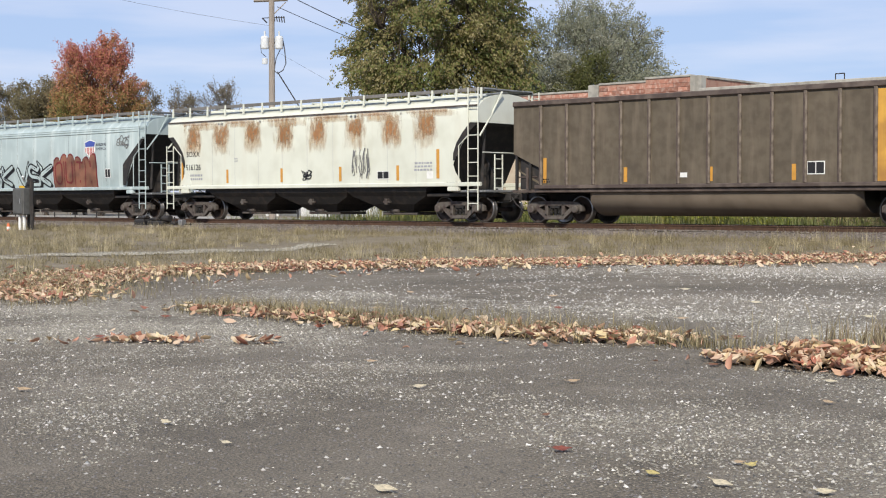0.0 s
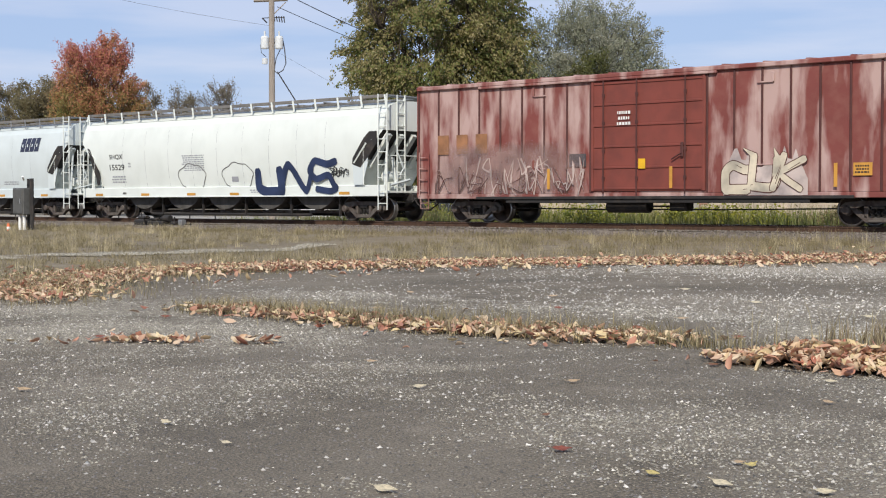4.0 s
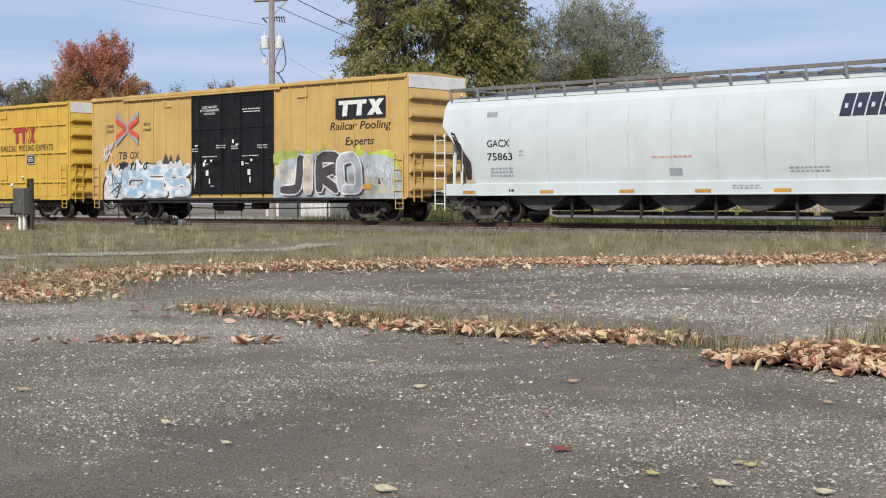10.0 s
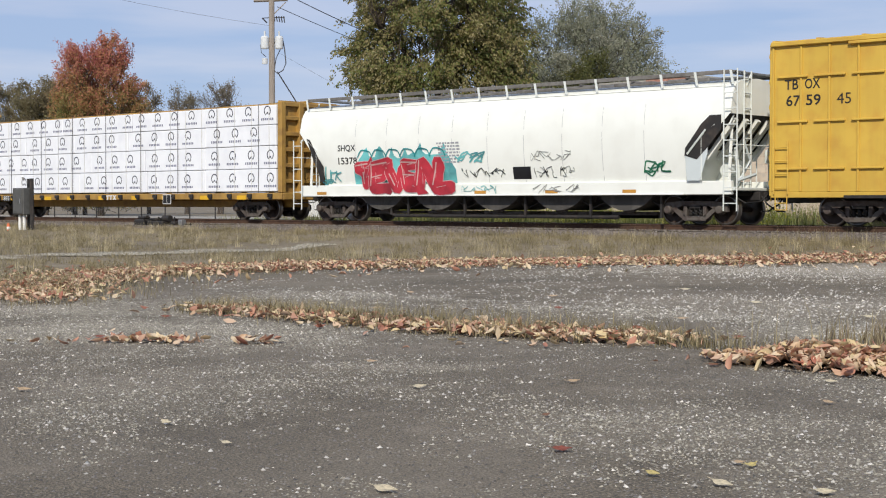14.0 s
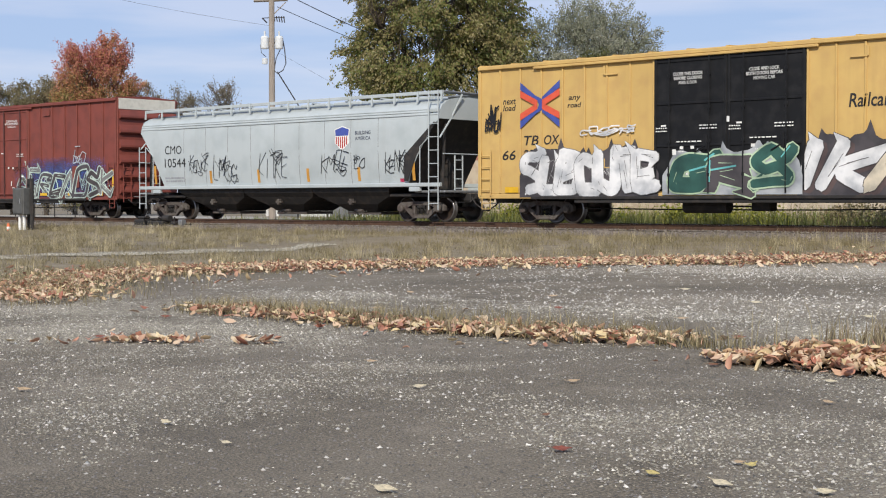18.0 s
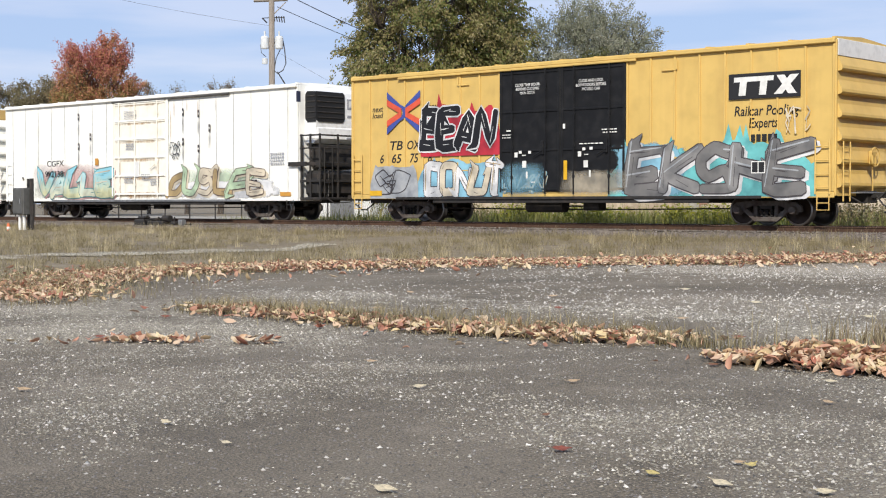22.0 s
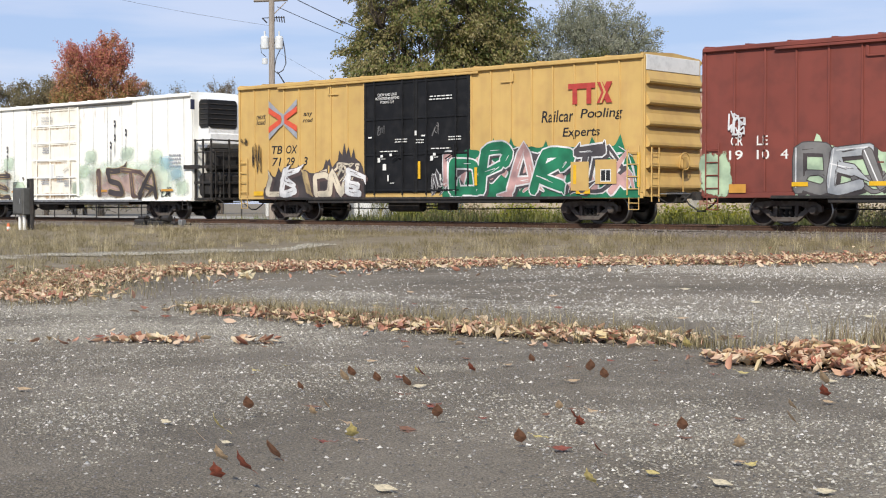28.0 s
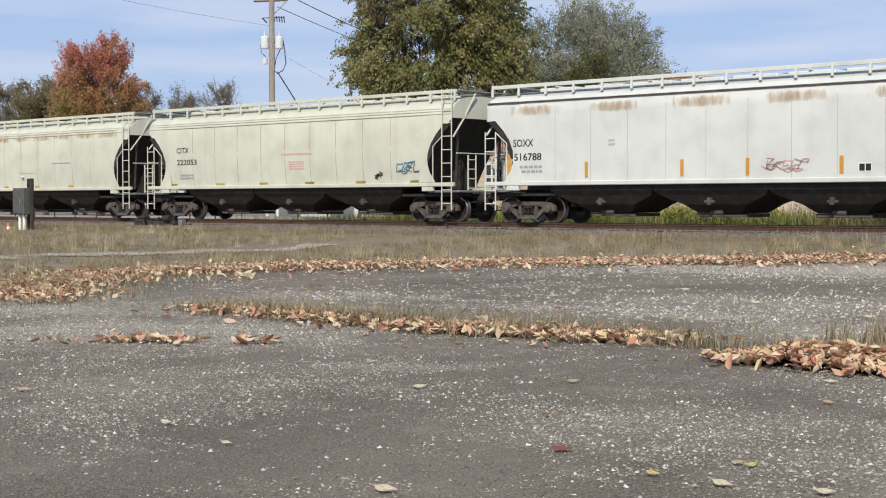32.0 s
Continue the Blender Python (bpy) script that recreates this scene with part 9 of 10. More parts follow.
slogan(w, 15.5, (("Railcar Pooling", 0.2, 2.25, 3.05), ("Experts", 0.7, 1.6, 2.7)))
w.bars(16.2, 2.4, 17.1, 2.62, 1, M_BLACK, 5, fill=0.9)
door_print(w, 68)
w.blob(7.1, 0.9, 8.8, 1.8, G_SKY, 69, 0.2, 0.05, kind="haze")
w.wild(7.1, 0.9, 9.0, 1.7, G_CREAM, G_SKY, 73, 7, 0.08)
w.blob(9.6, 0.9, 12.0, 1.5, G_CREAM, 72, 0.2, 0.05, kind="haze")
placard(w, 16.3, 1.5, 16.75, 1.85, 0.04)
strips(w, (0.95, 17.2), 0.92, M_REFLECT, (0.6, 0.18), off=0.03)
w.wild(17.3, 2.5, 18.2, 3.4, G_CREAM, M_YELLOW, 70, 6, 0.05)
w.rect(9.62, 1.4, 9.76, 2.0, M_REFLECT, "reflective_strip", off=0.06)


# 17, 18, 21: refrigerator cars
def reefer_hinges(w, places):
    for a, z in places:
        w.rect(a, z, a + 0.11, z + 0.30, G_SOOT, "hinge", off=0.0)
        w.rect(a + 0.02, z + 0.11, a + 0.09, z + 0.19, M_WHITE, "latch", off=0.004)
        w.rust(a - 0.02, z - 0.75, a + 0.13, z + 0.05, G_GREY, int(a * 10), kind="stain")


def panel_seams(w, doors, spacing=1.06):
    """Fine dark joints between the sheets, and rust on the door along its ribs and lock."""
    a = 0.6
    while a < w.length - 0.3:
        if not doors[0] - 0.2 < a < doors[1] + 0.2:
            w.rect(a, 0.95, a + 0.014, 4.98, G_GREY, "panel_seam", off=-0.027)
        a += spacing
    d0, d1 = doors
    for i in range(6):
        z = 1.04 + 0.772 * i
        w.rust(d0 + 0.1, z - 0.20, d1 - 0.1, z + 0.02, M_RUSTPALE, i, off=0.014, kind="stain")
        bar = w.at(d0, z, 0.055)
        part("door_bar", Form().box(bar[0] + 0.12, bar[0] + d1 - d0 - 0.12, bar[1], bar[1] + 0.05, z - 0.035, z + 0.035, 0.012), M_REEF, w.parent)
    for u in (0.12, 0.42, 0.84):
        c = d0 + (d1 - d0) * u
        w.rust(c - 0.07, 1.0, c + 0.07, 2.6, M_RUST, int(u * 10), off=0.02, kind="stain")
    w.rust(d0 - 0.1, 0.95, d1 + 0.1, 1.15, M_RUST, 3, off=0.024, kind="stain")
    for u in (d0 - 0.06, d1 + 0.06):
        q = w.at(u, 2.0, 0.05)
        part("door_frame", Form().box(q[0] - 0.045, q[0] + 0.045, q[1], q[1] + 0.06, 0.95, 4.92, 0.012), M_REEF, w.parent)
    for a, zl, wd in ((d0 - 0.04, 2.4, 0.05), (d1 + 0.45, 4.1, 0.06), (d1 + 1.3, 4.3, 0.05), (d1 + 2.0, 3.9, 0.06), (d1 + 3.1, 4.2, 0.05), (d1 + 0.2, 2.9, 0.08)):
        w.rust(a, zl, a + wd, 4.86, M_RUST, int(a * 10), off=0.004, kind="stain")
    lock = w.at(d0 + 0.46 * (d1 - d0), 1.8, 0.06)
    part("lock_box", Form().box(lock[0] - 0.14, lock[0] + 0.14, lock[1], lock[1] + 0.05, 1.75, 2.4, 0.02), M_METALBLD, w.parent)
    for a, z in ((0.9, 2.9), (2.0, 1.6), (0.8, 1.5), (2.6, 1.4)):
        w.bars(d0 + a, z, d0 + a + 0.6, z + 0.3, 3, M_GREYP, int(a * 7), 0.055)


TRAIN[17], w = box_car(17, 20.2, 5.12, 0.74, M_REEF, "white refrigerator car with rust-stained door and pastel graffiti", (3.5, 17.65), reefer=1, doors=((8.6, 12.3),), single=True,
                       door_mat=M_REEFD, ribs="", category="refrigerator car")
panel_seams(w, (8.6, 12.3))
w.letters("CGFX", 3.4, 2.30, 4.75, 2.57, M_BLACK)
w.letters("992138", 3.4, 1.83, 4.85, 2.10, M_BLACK, off=0.07)
w.letters("992188", 3.4, 1.75, 4.86, 2.06, M_BLACK)
w.blob(2.4, 0.84, 8.5, 2.25, G_PINK, 80, 0.2, label="pastel pink graffiti ground", kind="haze")
w.blob(2.2, 0.84, 8.4, 1.5, G_LIME, 85, 0.2, kind="haze")
w.graffiti("VALUE", 2.8, 0.86, 8.5, 2.2, (fade("yellow_to_sky_spray", (0.66, 0.66, 0.40), (0.24, 0.52, 0.62), 1.1, 2.0), fade("cream_to_ice_spray", (0.68, 0.68, 0.50), (0.40, 0.62, 0.66), 1.0, 2.0)), spray("slate_teal_spray", 0.10, 0.26, 0.27), 81, 0.40, 0.045, G_CREAM, "blue and yellow fading graffiti letters", base=0.006, shade=G_PINK)
w.blob(12.6, 0.80, 19.3, 1.35, G_WHITE, 82, 0.2)
w.graffiti("DUSLFE", 12.4, 0.9, 18.4, 2.15, (G_TAN, G_LIME, G_CREAM), G_BROWN, 83, 0.25, 0.03, None, "tan and pale green graffiti letters", 0.3, loose=0.12, shade=G_CREAM)
w.blob(13.0, 0.9, 18.2, 1.9, G_LIME, 84, 0.2, 0.002, kind="haze")
reefer_hinges(w, ((5.9, 3.0), (5.9, 4.3), (6.8, 3.4), (13.3, 3.0), (13.3, 4.2), (14.3, 2.7), (14.3, 4.1), (15.0, 3.5)))
for i, line in enumerate(("CLOSE AND LOCK", "DOORS BEFORE", "MOVING CAR")):
    w.letters(line, 9.4, 4.45 - i * 0.14, 10.3, 4.55 - i * 0.14, M_GREYP, name="warning_text", off=0.05)
w.tag("EOS", 12.5, 2.6, 13.2, 3.2, G_BLACK, 86, 0.035)
placard(w, 17.6, 1.25, 18.0, 1.6, 0.02)
strips(w, (1.2, 19.3), 0.92, M_ORANGE, (0.6, 0.16), off=0.03)
w.rect(7.2, 2.3, 7.45, 2.6, M_ORANGE, "sticker")
w.bars(18.7, 2.1, 19.5, 2.6, 4, M_GREYP, 8)

TRAIN[18], w = box_car(18, 20.15, 5.12, 0.74, M_HOPX, "white refrigerator car with teal and silver graffiti along its foot", (3.5, 16.7), end=M_REEF, reefer=-1, doors=((7.6, 11.3),), single=True,
                       door_mat=M_HOPX, rod_mat=M_HOPX, ribs="", category="refrigerator car", end_top=M_TAN)
for tx, a0, a1 in (("ARMN", 0.85, 2.2), ("112172", 2.55, 4.1)):
    w.letters(tx, a0, 3.55, a1, 3.98, M_BLACK)
shield(w, 5.55, 3.43, 6.2, 4.17)
w.letters("BUILDING", 6.4, 3.88, 7.45, 4.04, M_NAVY)
w.letters("AMERICA", 6.4, 3.65, 7.45, 3.81, M_NAVY)
w.rect(4.7, 3.75, 4.95, 4.0, M_ORANGE, "sticker")
w.spikes(1.2, 0.80, 7.6, 2.6, G_SOOT, 100, 0.003, 0.55)
w.bubble("UPSA", 1.45, 0.80, 7.4, 2.48, G_TEAL, G_AQUA, 100, "lobed teal body of a graffiti piece")
w.graffiti("UPSA", 1.75, 0.86, 7.1, 2.26, (G_TEAL, spray("bright_teal_spray", 0.03, 0.33, 0.33)), G_AQUA, 101, 0.34, 0.045, None, "teal graffiti letters edged in aqua", base=0.020, loose=0.09)
w.blob(2.6, 0.80, 5.0, 0.98, G_PURPLE, 102, 0.1, 0.05)
w.blob(0.15, 0.80, 1.35, 2.2, G_SOOT, 103, 0.15)
w.blob(0.25, 0.80, 1.2, 1.2, G_PURPLE, 104, 0.15, 0.03)
w.blob(7.0, 0.78, 11.2, 1.25, G_PURPLE, 105, 0.3)
w.wild(7.3, 0.95, 9.0, 1.9, G_ROYAL, G_PINK, 106, 7, 0.14)
w.spikes(9.2, 0.80, 19.4, 1.95, G_PINK, 118, 0.003, 0.45)
w.spikes(9.3, 0.80, 19.3, 1.92, G_SOOT, 119, 0.004, 0.5)
w.spikes(9.4, 0.80, 19.25, 1.82, G_WHITE, 119, 0.006, 0.5)
w.graffiti("KWZEXANS", 9.5, 0.82, 19.1, 2.08, (G_WHITE, G_SILVER, G_WHITE), G_SOOT, 107, 0.21, 0.04, None, "silver and black tangled graffiti", 0.8, loose=0.13)
w.wild(9.5, 0.84, 19.2, 1.75, G_WHITE, G_SOOT, 117, 30, 0.09)
strips(w, (1.0, 3.4, 6.2, 11.6, 14.8, 17.5), 0.92, M_REFLECT, (0.6, 0.14), off=0.045)
fo = Form()
w.ribbon(fo, [(16.95, 3.6), (19.0, 3.62), (19.02, 4.25), (16.95, 4.22), (16.95, 3.6)], 0.03, 0.004)
part("emblem_outline", fo, M_GREYP, TRAIN[18])
w.bars(17.1, 3.75, 18.85, 4.0, 1, M_GREYP, 4, fill=0.9)
fo = Form()
for c, z in ((18.45, 4.35), (17.45, 3.42)):
    for t in range(6):
        w.ribbon(fo, [(c, z), (c + 0.24 * math.cos(t * 1.047), z + 0.24 * math.sin(t * 1.047))], 0.03, 0.004 + t * 0.0005)
part("emblem_flake", fo, M_GREYP, TRAIN[18])
w.bars(9.6, 2.55, 10.6, 2.95, 3, M_GREYP, 6, 0.05)
fo = Form()
for k, (a, z, run, high) in enumerate(((18.72, 2.42, 0.30, 1.5), (19.16, 2.95, 0.22, 1.15))):     # two lines of handwriting that climb
    w.ribbon(fo, [(a + run * i / 16 + 0.13 * math.sin(i * 2.1 + k) * abs(math.sin(i * 0.7 + k)) , z + high * i / 16 + 0.07 * math.sin(i * 3.7)) for i in range(17)], 0.03, 0.004 + k * 0.004)
part("spray_paint_scrawl", fo, G_BLACK, TRAIN[18], "climbing black handwriting")
w.rect(14.95, 4.15, 15.0, 4.6, M_GREYP, "door_latch", off=0.02)

# 19: red boxcar
# lock rods coloured darker than the doors, as their shadows
TRAIN[19], w = box_car(19, 18.9, 5.16, 0.80, M_OXIDE, "red-brown boxcar with double doors, greyed graffiti and lime letters", (2.4, 16.5), rod_mat=M_MAROON, end_top=flat("grey_red_panel", (0.30, 0.20, 0.18)), spacing=1.0)
for tx, a0, a1, z in (("CR", 0.9, 1.3, 2.3), ("LE", 1.75, 2.1, 2.3), ("19", 0.85, 1.3, 1.9), ("10", 1.75, 2.15, 1.9), ("4", 2.5, 2.75, 1.9)):
    w.letters(tx, a0, z, a1, z + 0.27, M_WHITE)
w.spikes(3.0, 0.82, 9.3, 2.45, G_LIME, 110, 0.003, 0.5, label="lime and grey faded graffiti")
w.graffiti("DEVIST", 3.05, 0.84, 9.2, 2.28, (G_GREY, G_SILVER, G_GREY), G_CHAR, 111, 0.27, 0.03, G_WHITE, "grey graffiti letters", base=0.006, loose=0.10, shade=G_CHAR)
w.wild(3.0, 0.86, 9.2, 1.6, G_GREY, G_CHAR, 119, 9, 0.14)
w.blob(11.8, 0.84, 17.4, 3.0, G_GREY, 112, 0.10, label="grey weathered graffiti ground")
w.graffiti("PARKE", 11.9, 0.86, 17.2, 2.9, (G_GREY, G_SILVER, G_CHAR), G_SILVER, 113, 0.24, 0.03, None, "pale aqua outlined letters", base=0.006, loose=0.12)
w.wild(11.9, 0.9, 17.3, 2.8, G_SILVER, G_SOOT, 114, 14, 0.07)
w.blob(0.05, 0.84, 0.8, 2.0, G_LIME, 115, 0.15)
strips(w, (2.9, 5.2, 8.6, 13.0, 15.4), 1.12, M_REFLECT, (0.5, 0.12), off=0.04)
for a in (0.9, 17.8):
    w.rect(a, 0.95, a + 0.55, 1.2, M_ORANGE, "reflective_strip", off=0.04)
door_print(w, 116, k=0.4)

w.tag("WDS", 0.85, 2.6, 1.4, 3.4, G_WHITE, 118, 0.05)

# 20: faded yellow boxcar
TRAIN[20], w = box_car(20, 18.88, 5.16, 0.80, M_TAN, "faded yellow boxcar with black doors and green-pink graffiti", (2.4, 16.48), **YELLOW_DOOR)
yellow_text(w, ("TB", "OX"), (("71", 1.92, 2.45), ("29", 2.72, 3.2), ("3", 3.68, 3.92)))
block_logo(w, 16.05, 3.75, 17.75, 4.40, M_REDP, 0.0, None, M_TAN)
slogan(w, 14.9, (("Railcar", 0.05, 1.35, 3.22), ("Pooling", 1.6, 3.2, 3.22), ("Experts", 0.9, 2.35, 2.66)))
w.spikes(1.5, 0.82, 7.0, 2.12, G_CHAR, 120, 0.003, 0.45)
w.spikes(4.6, 0.82, 7.0, 2.5, G_CHAR, 129, 0.0035, 0.7)
w.graffiti("UEIONE", 1.7, 0.84, 6.95, 1.98, (G_CREAM, G_WHITE, G_TAN, G_CREAM), G_BROWN, 121, 0.24, 0.03, None, "cream and brown graffiti letters", base=0.006, loose=0.12, shade=G_BROWN)
w.wild(4.4, 1.3, 6.9, 2.2, G_CREAM, G_BROWN, 130, 6, 0.11)
w.spikes(10.7, 0.82, 18.75, 2.72, G_GREEN, 122, 0.003, 0.45, label="green ground of a graffiti piece")
w.wild(10.8, 0.88, 18.6, 2.45, G_PINK, G_WHITE, 124, 13, 0.26)
w.wild(11.2, 0.88, 18.6, 2.6, G_SOOT, G_WHITE, 134, 11, 0.20)
w.graffiti("OPART", 11.2, 0.86, 17.4, 2.62, (G_GREEN, G_GREEN, G_PINK, G_GREEN, G_SOOT), G_WHITE, 123, 0.30, 0.055, None, "green and pink letters edged in white", base=0.018, loose=0.10, shade=G_SOOT)
w.wild(10.2, 0.84, 11.9, 2.0, G_SOOT, G_WHITE, 135, 6, 0.13)
w.wild(16.6, 0.9, 18.7, 2.5, G_WHITE, G_GREEN, 127, 6, 0.07)
w.rect(16.2, 1.05, 16.9, 1.95, M_TAN, "bare_paint_patch", off=0.058)
w.rect(17.15, 1.25, 17.95, 2.0, M_TAN, "bare_paint_patch", off=0.058)
placard(w, 17.35, 1.32, 17.75, 1.7, 0.062)
strips(w, (12.2, 16.3), 1.25, M_REFLECT, (0.12, 0.6), off=0.062)
strips(w, (0.95, 16.4), 0.95, M_REFLECT, (0.55, 0.16), off=0.05)
w.rect(18.7, 1.15, 18.8, 2.2, M_REFLECT, "reflective_strip", off=0.03)
w.wild(0.1, 2.9, 0.6, 3.2, G_BLACK, M_TAN, 125, 5, 0.035)
w.wild(0.8, 1.75, 1.4, 3.0, G_BLACK, M_TAN, 126, 8, 0.045)
door_print(w, 128, texts=("CLOSE AND LOCK|BOTH DOORS BEFORE|MOVING CAR", ""))
w.bars(10.1, 4.15, 11.2, 4.35, 2, M_WHITE, 129, 0.056, 0.4)
for a in (7.6, 10.2):
    w.wild(a, 2.9, a + 0.4, 3.45, G_GREY, M_DOORBLACK, int(a * 9), 4, 0.05)
w.rect(9.62, 1.5, 9.74, 2.1, M_REFLECT, "reflective_strip", off=0.06)

# 21: the second white refrigerator car
TRAIN[21], w = box_car(21, 20.15, 5.10, 0.74, M_REEF, "white refrigerator car with rust-stained door and brown graffiti", (3.5, 17.6), reefer=1, doors=((8.55, 12.2),), single=True,
                       door_mat=M_REEFD, ribs="", category="refrigerator car")
G_FRESH = spray("fresh_mint_spray", 0.64, 0.80, 0.60)
panel_seams(w, (8.55, 12.2))
w.letters("CGFX", 3.25, 2.33, 4.45, 2.60, M_BLACK)
w.rect(3.2, 1.66, 4.75, 2.14, M_WHITE, "number_board", off=0.03)
w.letters("992130", 3.25, 1.74, 4.65, 2.08, M_BLACK, off=0.036)
w.blob(1.0, 0.82, 7.6, 2.2, G_FRESH, 137, 0.3, kind="haze")
w.blob(1.6, 0.82, 7.0, 2.0, G_PINK, 130, 0.2, kind="haze", label="pale pink and mint graffiti ground")
w.graffiti("NURE", 2.0, 0.82, 6.7, 2.3, (G_BROWN, G_CHAR), G_TAN, 131, 0.21, 0.028, None, "dark brown graffiti letters", base=0.006, loose=0.10)
w.blob(12.2, 0.85, 19.6, 2.3, G_FRESH, 132, 0.35, kind="haze", label="mint green graffiti ground")
w.blob(13.0, 0.85, 18.3, 1.9, G_PINK, 133, 0.2, 0.008, kind="haze")
w.graffiti("ISTA", 13.1, 0.84, 18.0, 2.3, (G_BROWN, G_CHAR), G_TAN, 134, 0.26, 0.025, None, "dark brown graffiti letters", base=0.01, loose=0.10)
for k, (a, z, m) in enumerate(((1.2, 1.5, G_FRESH), (6.3, 2.2, G_FRESH), (7.3, 1.1, G_FRESH), (11.9, 1.0, G_FRESH), (12.4, 1.8, G_FRESH), (15.6, 2.45, G_FRESH), (17.6, 2.3, G_FRESH), (18.3, 2.0, G_SKY), (18.9, 1.6, G_SKY), (19.3, 1.0, G_FRESH), (12.9, 2.4, G_FRESH))):
    w.blob(a, z, a + 0.5, z + 0.35, m, 150 + k, 0.4, 0.003, kind="haze")
reefer_hinges(w, ((5.58, 2.7), (5.58, 3.6), (5.58, 3.95), (6.38, 2.6), (6.38, 3.0), (6.38, 1.8), (14.6, 3.0), (14.9, 3.3), (14.9, 3.9), (15.7, 3.5)))
w.tag("WINK", 0.1, 3.0, 0.7, 3.5, G_BLACK, 135, 0.04)
w.tag("TUKE", 0.5, 2.2, 1.1, 3.0, G_ROYAL, 136, 0.05)
for i, line in enumerate(("CLOSE AND LOCK", "DOORS BEFORE", "MOVING CAR")):
    w.letters(line, 9.4, 4.45 - i * 0.14, 10.3, 4.55 - i * 0.14, M_GREYP, name="warning_text", off=0.05)
for a in (2.1, 6.8, 13.6, 18.2):
    w.rect(a, 1.15, a + 0.8, 1.24, M_ORANGE, "reflective_strip", off=0.02)
w.rect(6.9, 1.3, 7.4, 1.65, G_SOOT, "dark_sticker")
w.tag("YHOT", 6.9, 0.85, 7.7, 1.15, G_BLACK, 138, 0.04)
w.bars(18.7, 2.1, 19.5, 2.7, 4, M_GREYP, 8)
w.tag("DA", 18.2, 0.9, 18.9, 1.3, G_BLACK, 139, 0.05)

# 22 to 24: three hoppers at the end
TRAIN[22], w = hopper_car(22, 16.95, "slab", M_HOPS, "pale grey covered hopper with curved end sheets coloured shade-dark", (1.4, 15.55), 3, M_STEEL)
w.letters("SOXX", 1.22, 2.48, 2.05, 2.72, M_BLACK)
w.letters("516788", 1.25, 2.03, 2.38, 2.27, M_BLACK)
w.bars(1.4, 1.6, 2.4, 1.9, 2, M_GREYP, 5)
for a in (4.1, 7.6, 9.8, 12.7):
    w.rect(a, 1.45, a + 0.12, 1.95, M_ORANGE, "reflective_strip")
w.rect(15.55, 1.5, 15.68, 2.45, M_ORANGE, "reflective_strip")
w.rect(1.0, 1.5, 1.12, 2.25, M_ORANGE, "reflective_strip")
w.tag("BREEP", 10.45, 1.6, 11.8, 2.0, spray("rose_spray", 0.6, 0.22, 0.2), 140, 0.016)
placard(w, 13.25, 1.5, 13.65, 1.75)
w.bars(14.5, 1.65, 15.3, 1.95, 3, M_GREYP, 7)
for i in range(5):
    w.rust(1.0 + i * 3.1, 3.45, 3.2 + i * 3.1, 3.84, M_RUSTPALE, 141 + i, kind="stain")
w.bars(5.0, 2.4, 5.25, 2.65, 2, M_GREYP, 8)

TRAIN[23], w = hopper_car(23, 17.1, "bulge", M_HOPT, "beige dusty covered hopper with small red print", (1.4, 15.7), 3, M_STEEL)
w.letters("CITX", 1.96, 2.68, 2.75, 2.90, M_BLACK)
w.letters("222053", 1.96, 2.2, 3.25, 2.42, M_BLACK)
w.bars(2.1, 1.6, 3.0, 1.85, 2, M_GREYP, 5)
w.bars(8.3, 2.46, 10.05, 2.54, 1, M_PINKP, 3, fill=0.8)
w.bars(8.7, 1.9, 9.6, 2.25, 4, M_PINKP, 4)
w.tag("CAEL", 14.4, 1.75, 15.5, 2.2, spray("blue_green_spray", 0.05, 0.20, 0.28), 142, 0.03)
w.tag("H", 13.3, 1.5, 13.7, 1.8, G_BLACK, 143, 0.03)
strips(w, (1.4, 4.4, 7.0, 9.6, 12.3, 15.0), 1.36, spray("olive_strip", 0.36, 0.30, 0.05), (0.5, 0.09))
TRAIN[24], w = hopper_car(24, 17.1, "bulge", M_HOPT, "beige covered hopper with rust along the roof edge", (1.4, 15.7), 3, M_STEEL)
w.letters("CITX", 1.96, 2.68, 2.75, 2.90, M_BLACK)
w.bars(1.96, 2.2, 3.25, 2.42, 1, M_BLACK, 5, fill=0.9)
w.bars(11.0, 2.4, 12.6, 2.5, 1, M_GREYP, 6)
w.bars(8.3, 2.0, 9.8, 2.08, 1, M_PINKP, 7)
for i in range(9):
    w.rust(1.0 + i * 1.7, 3.45, 2.6 + i * 1.7, 3.86, M_RUSTPALE, 150 + i, kind="stain")
strips(w, (4.4, 7.0, 9.6, 12.3), 1.36, M_ORANGE, (0.4, 0.09))


def place_of(number, t):
    """Where a car's middle is along the track; the train slows a little at the very start."""
    return SPEED * (t + GAIN * t * t) + 40.29 - SPEED * CENTRES[number] + 0.35 * max(0.0, 1.0 - t) ** 2.5


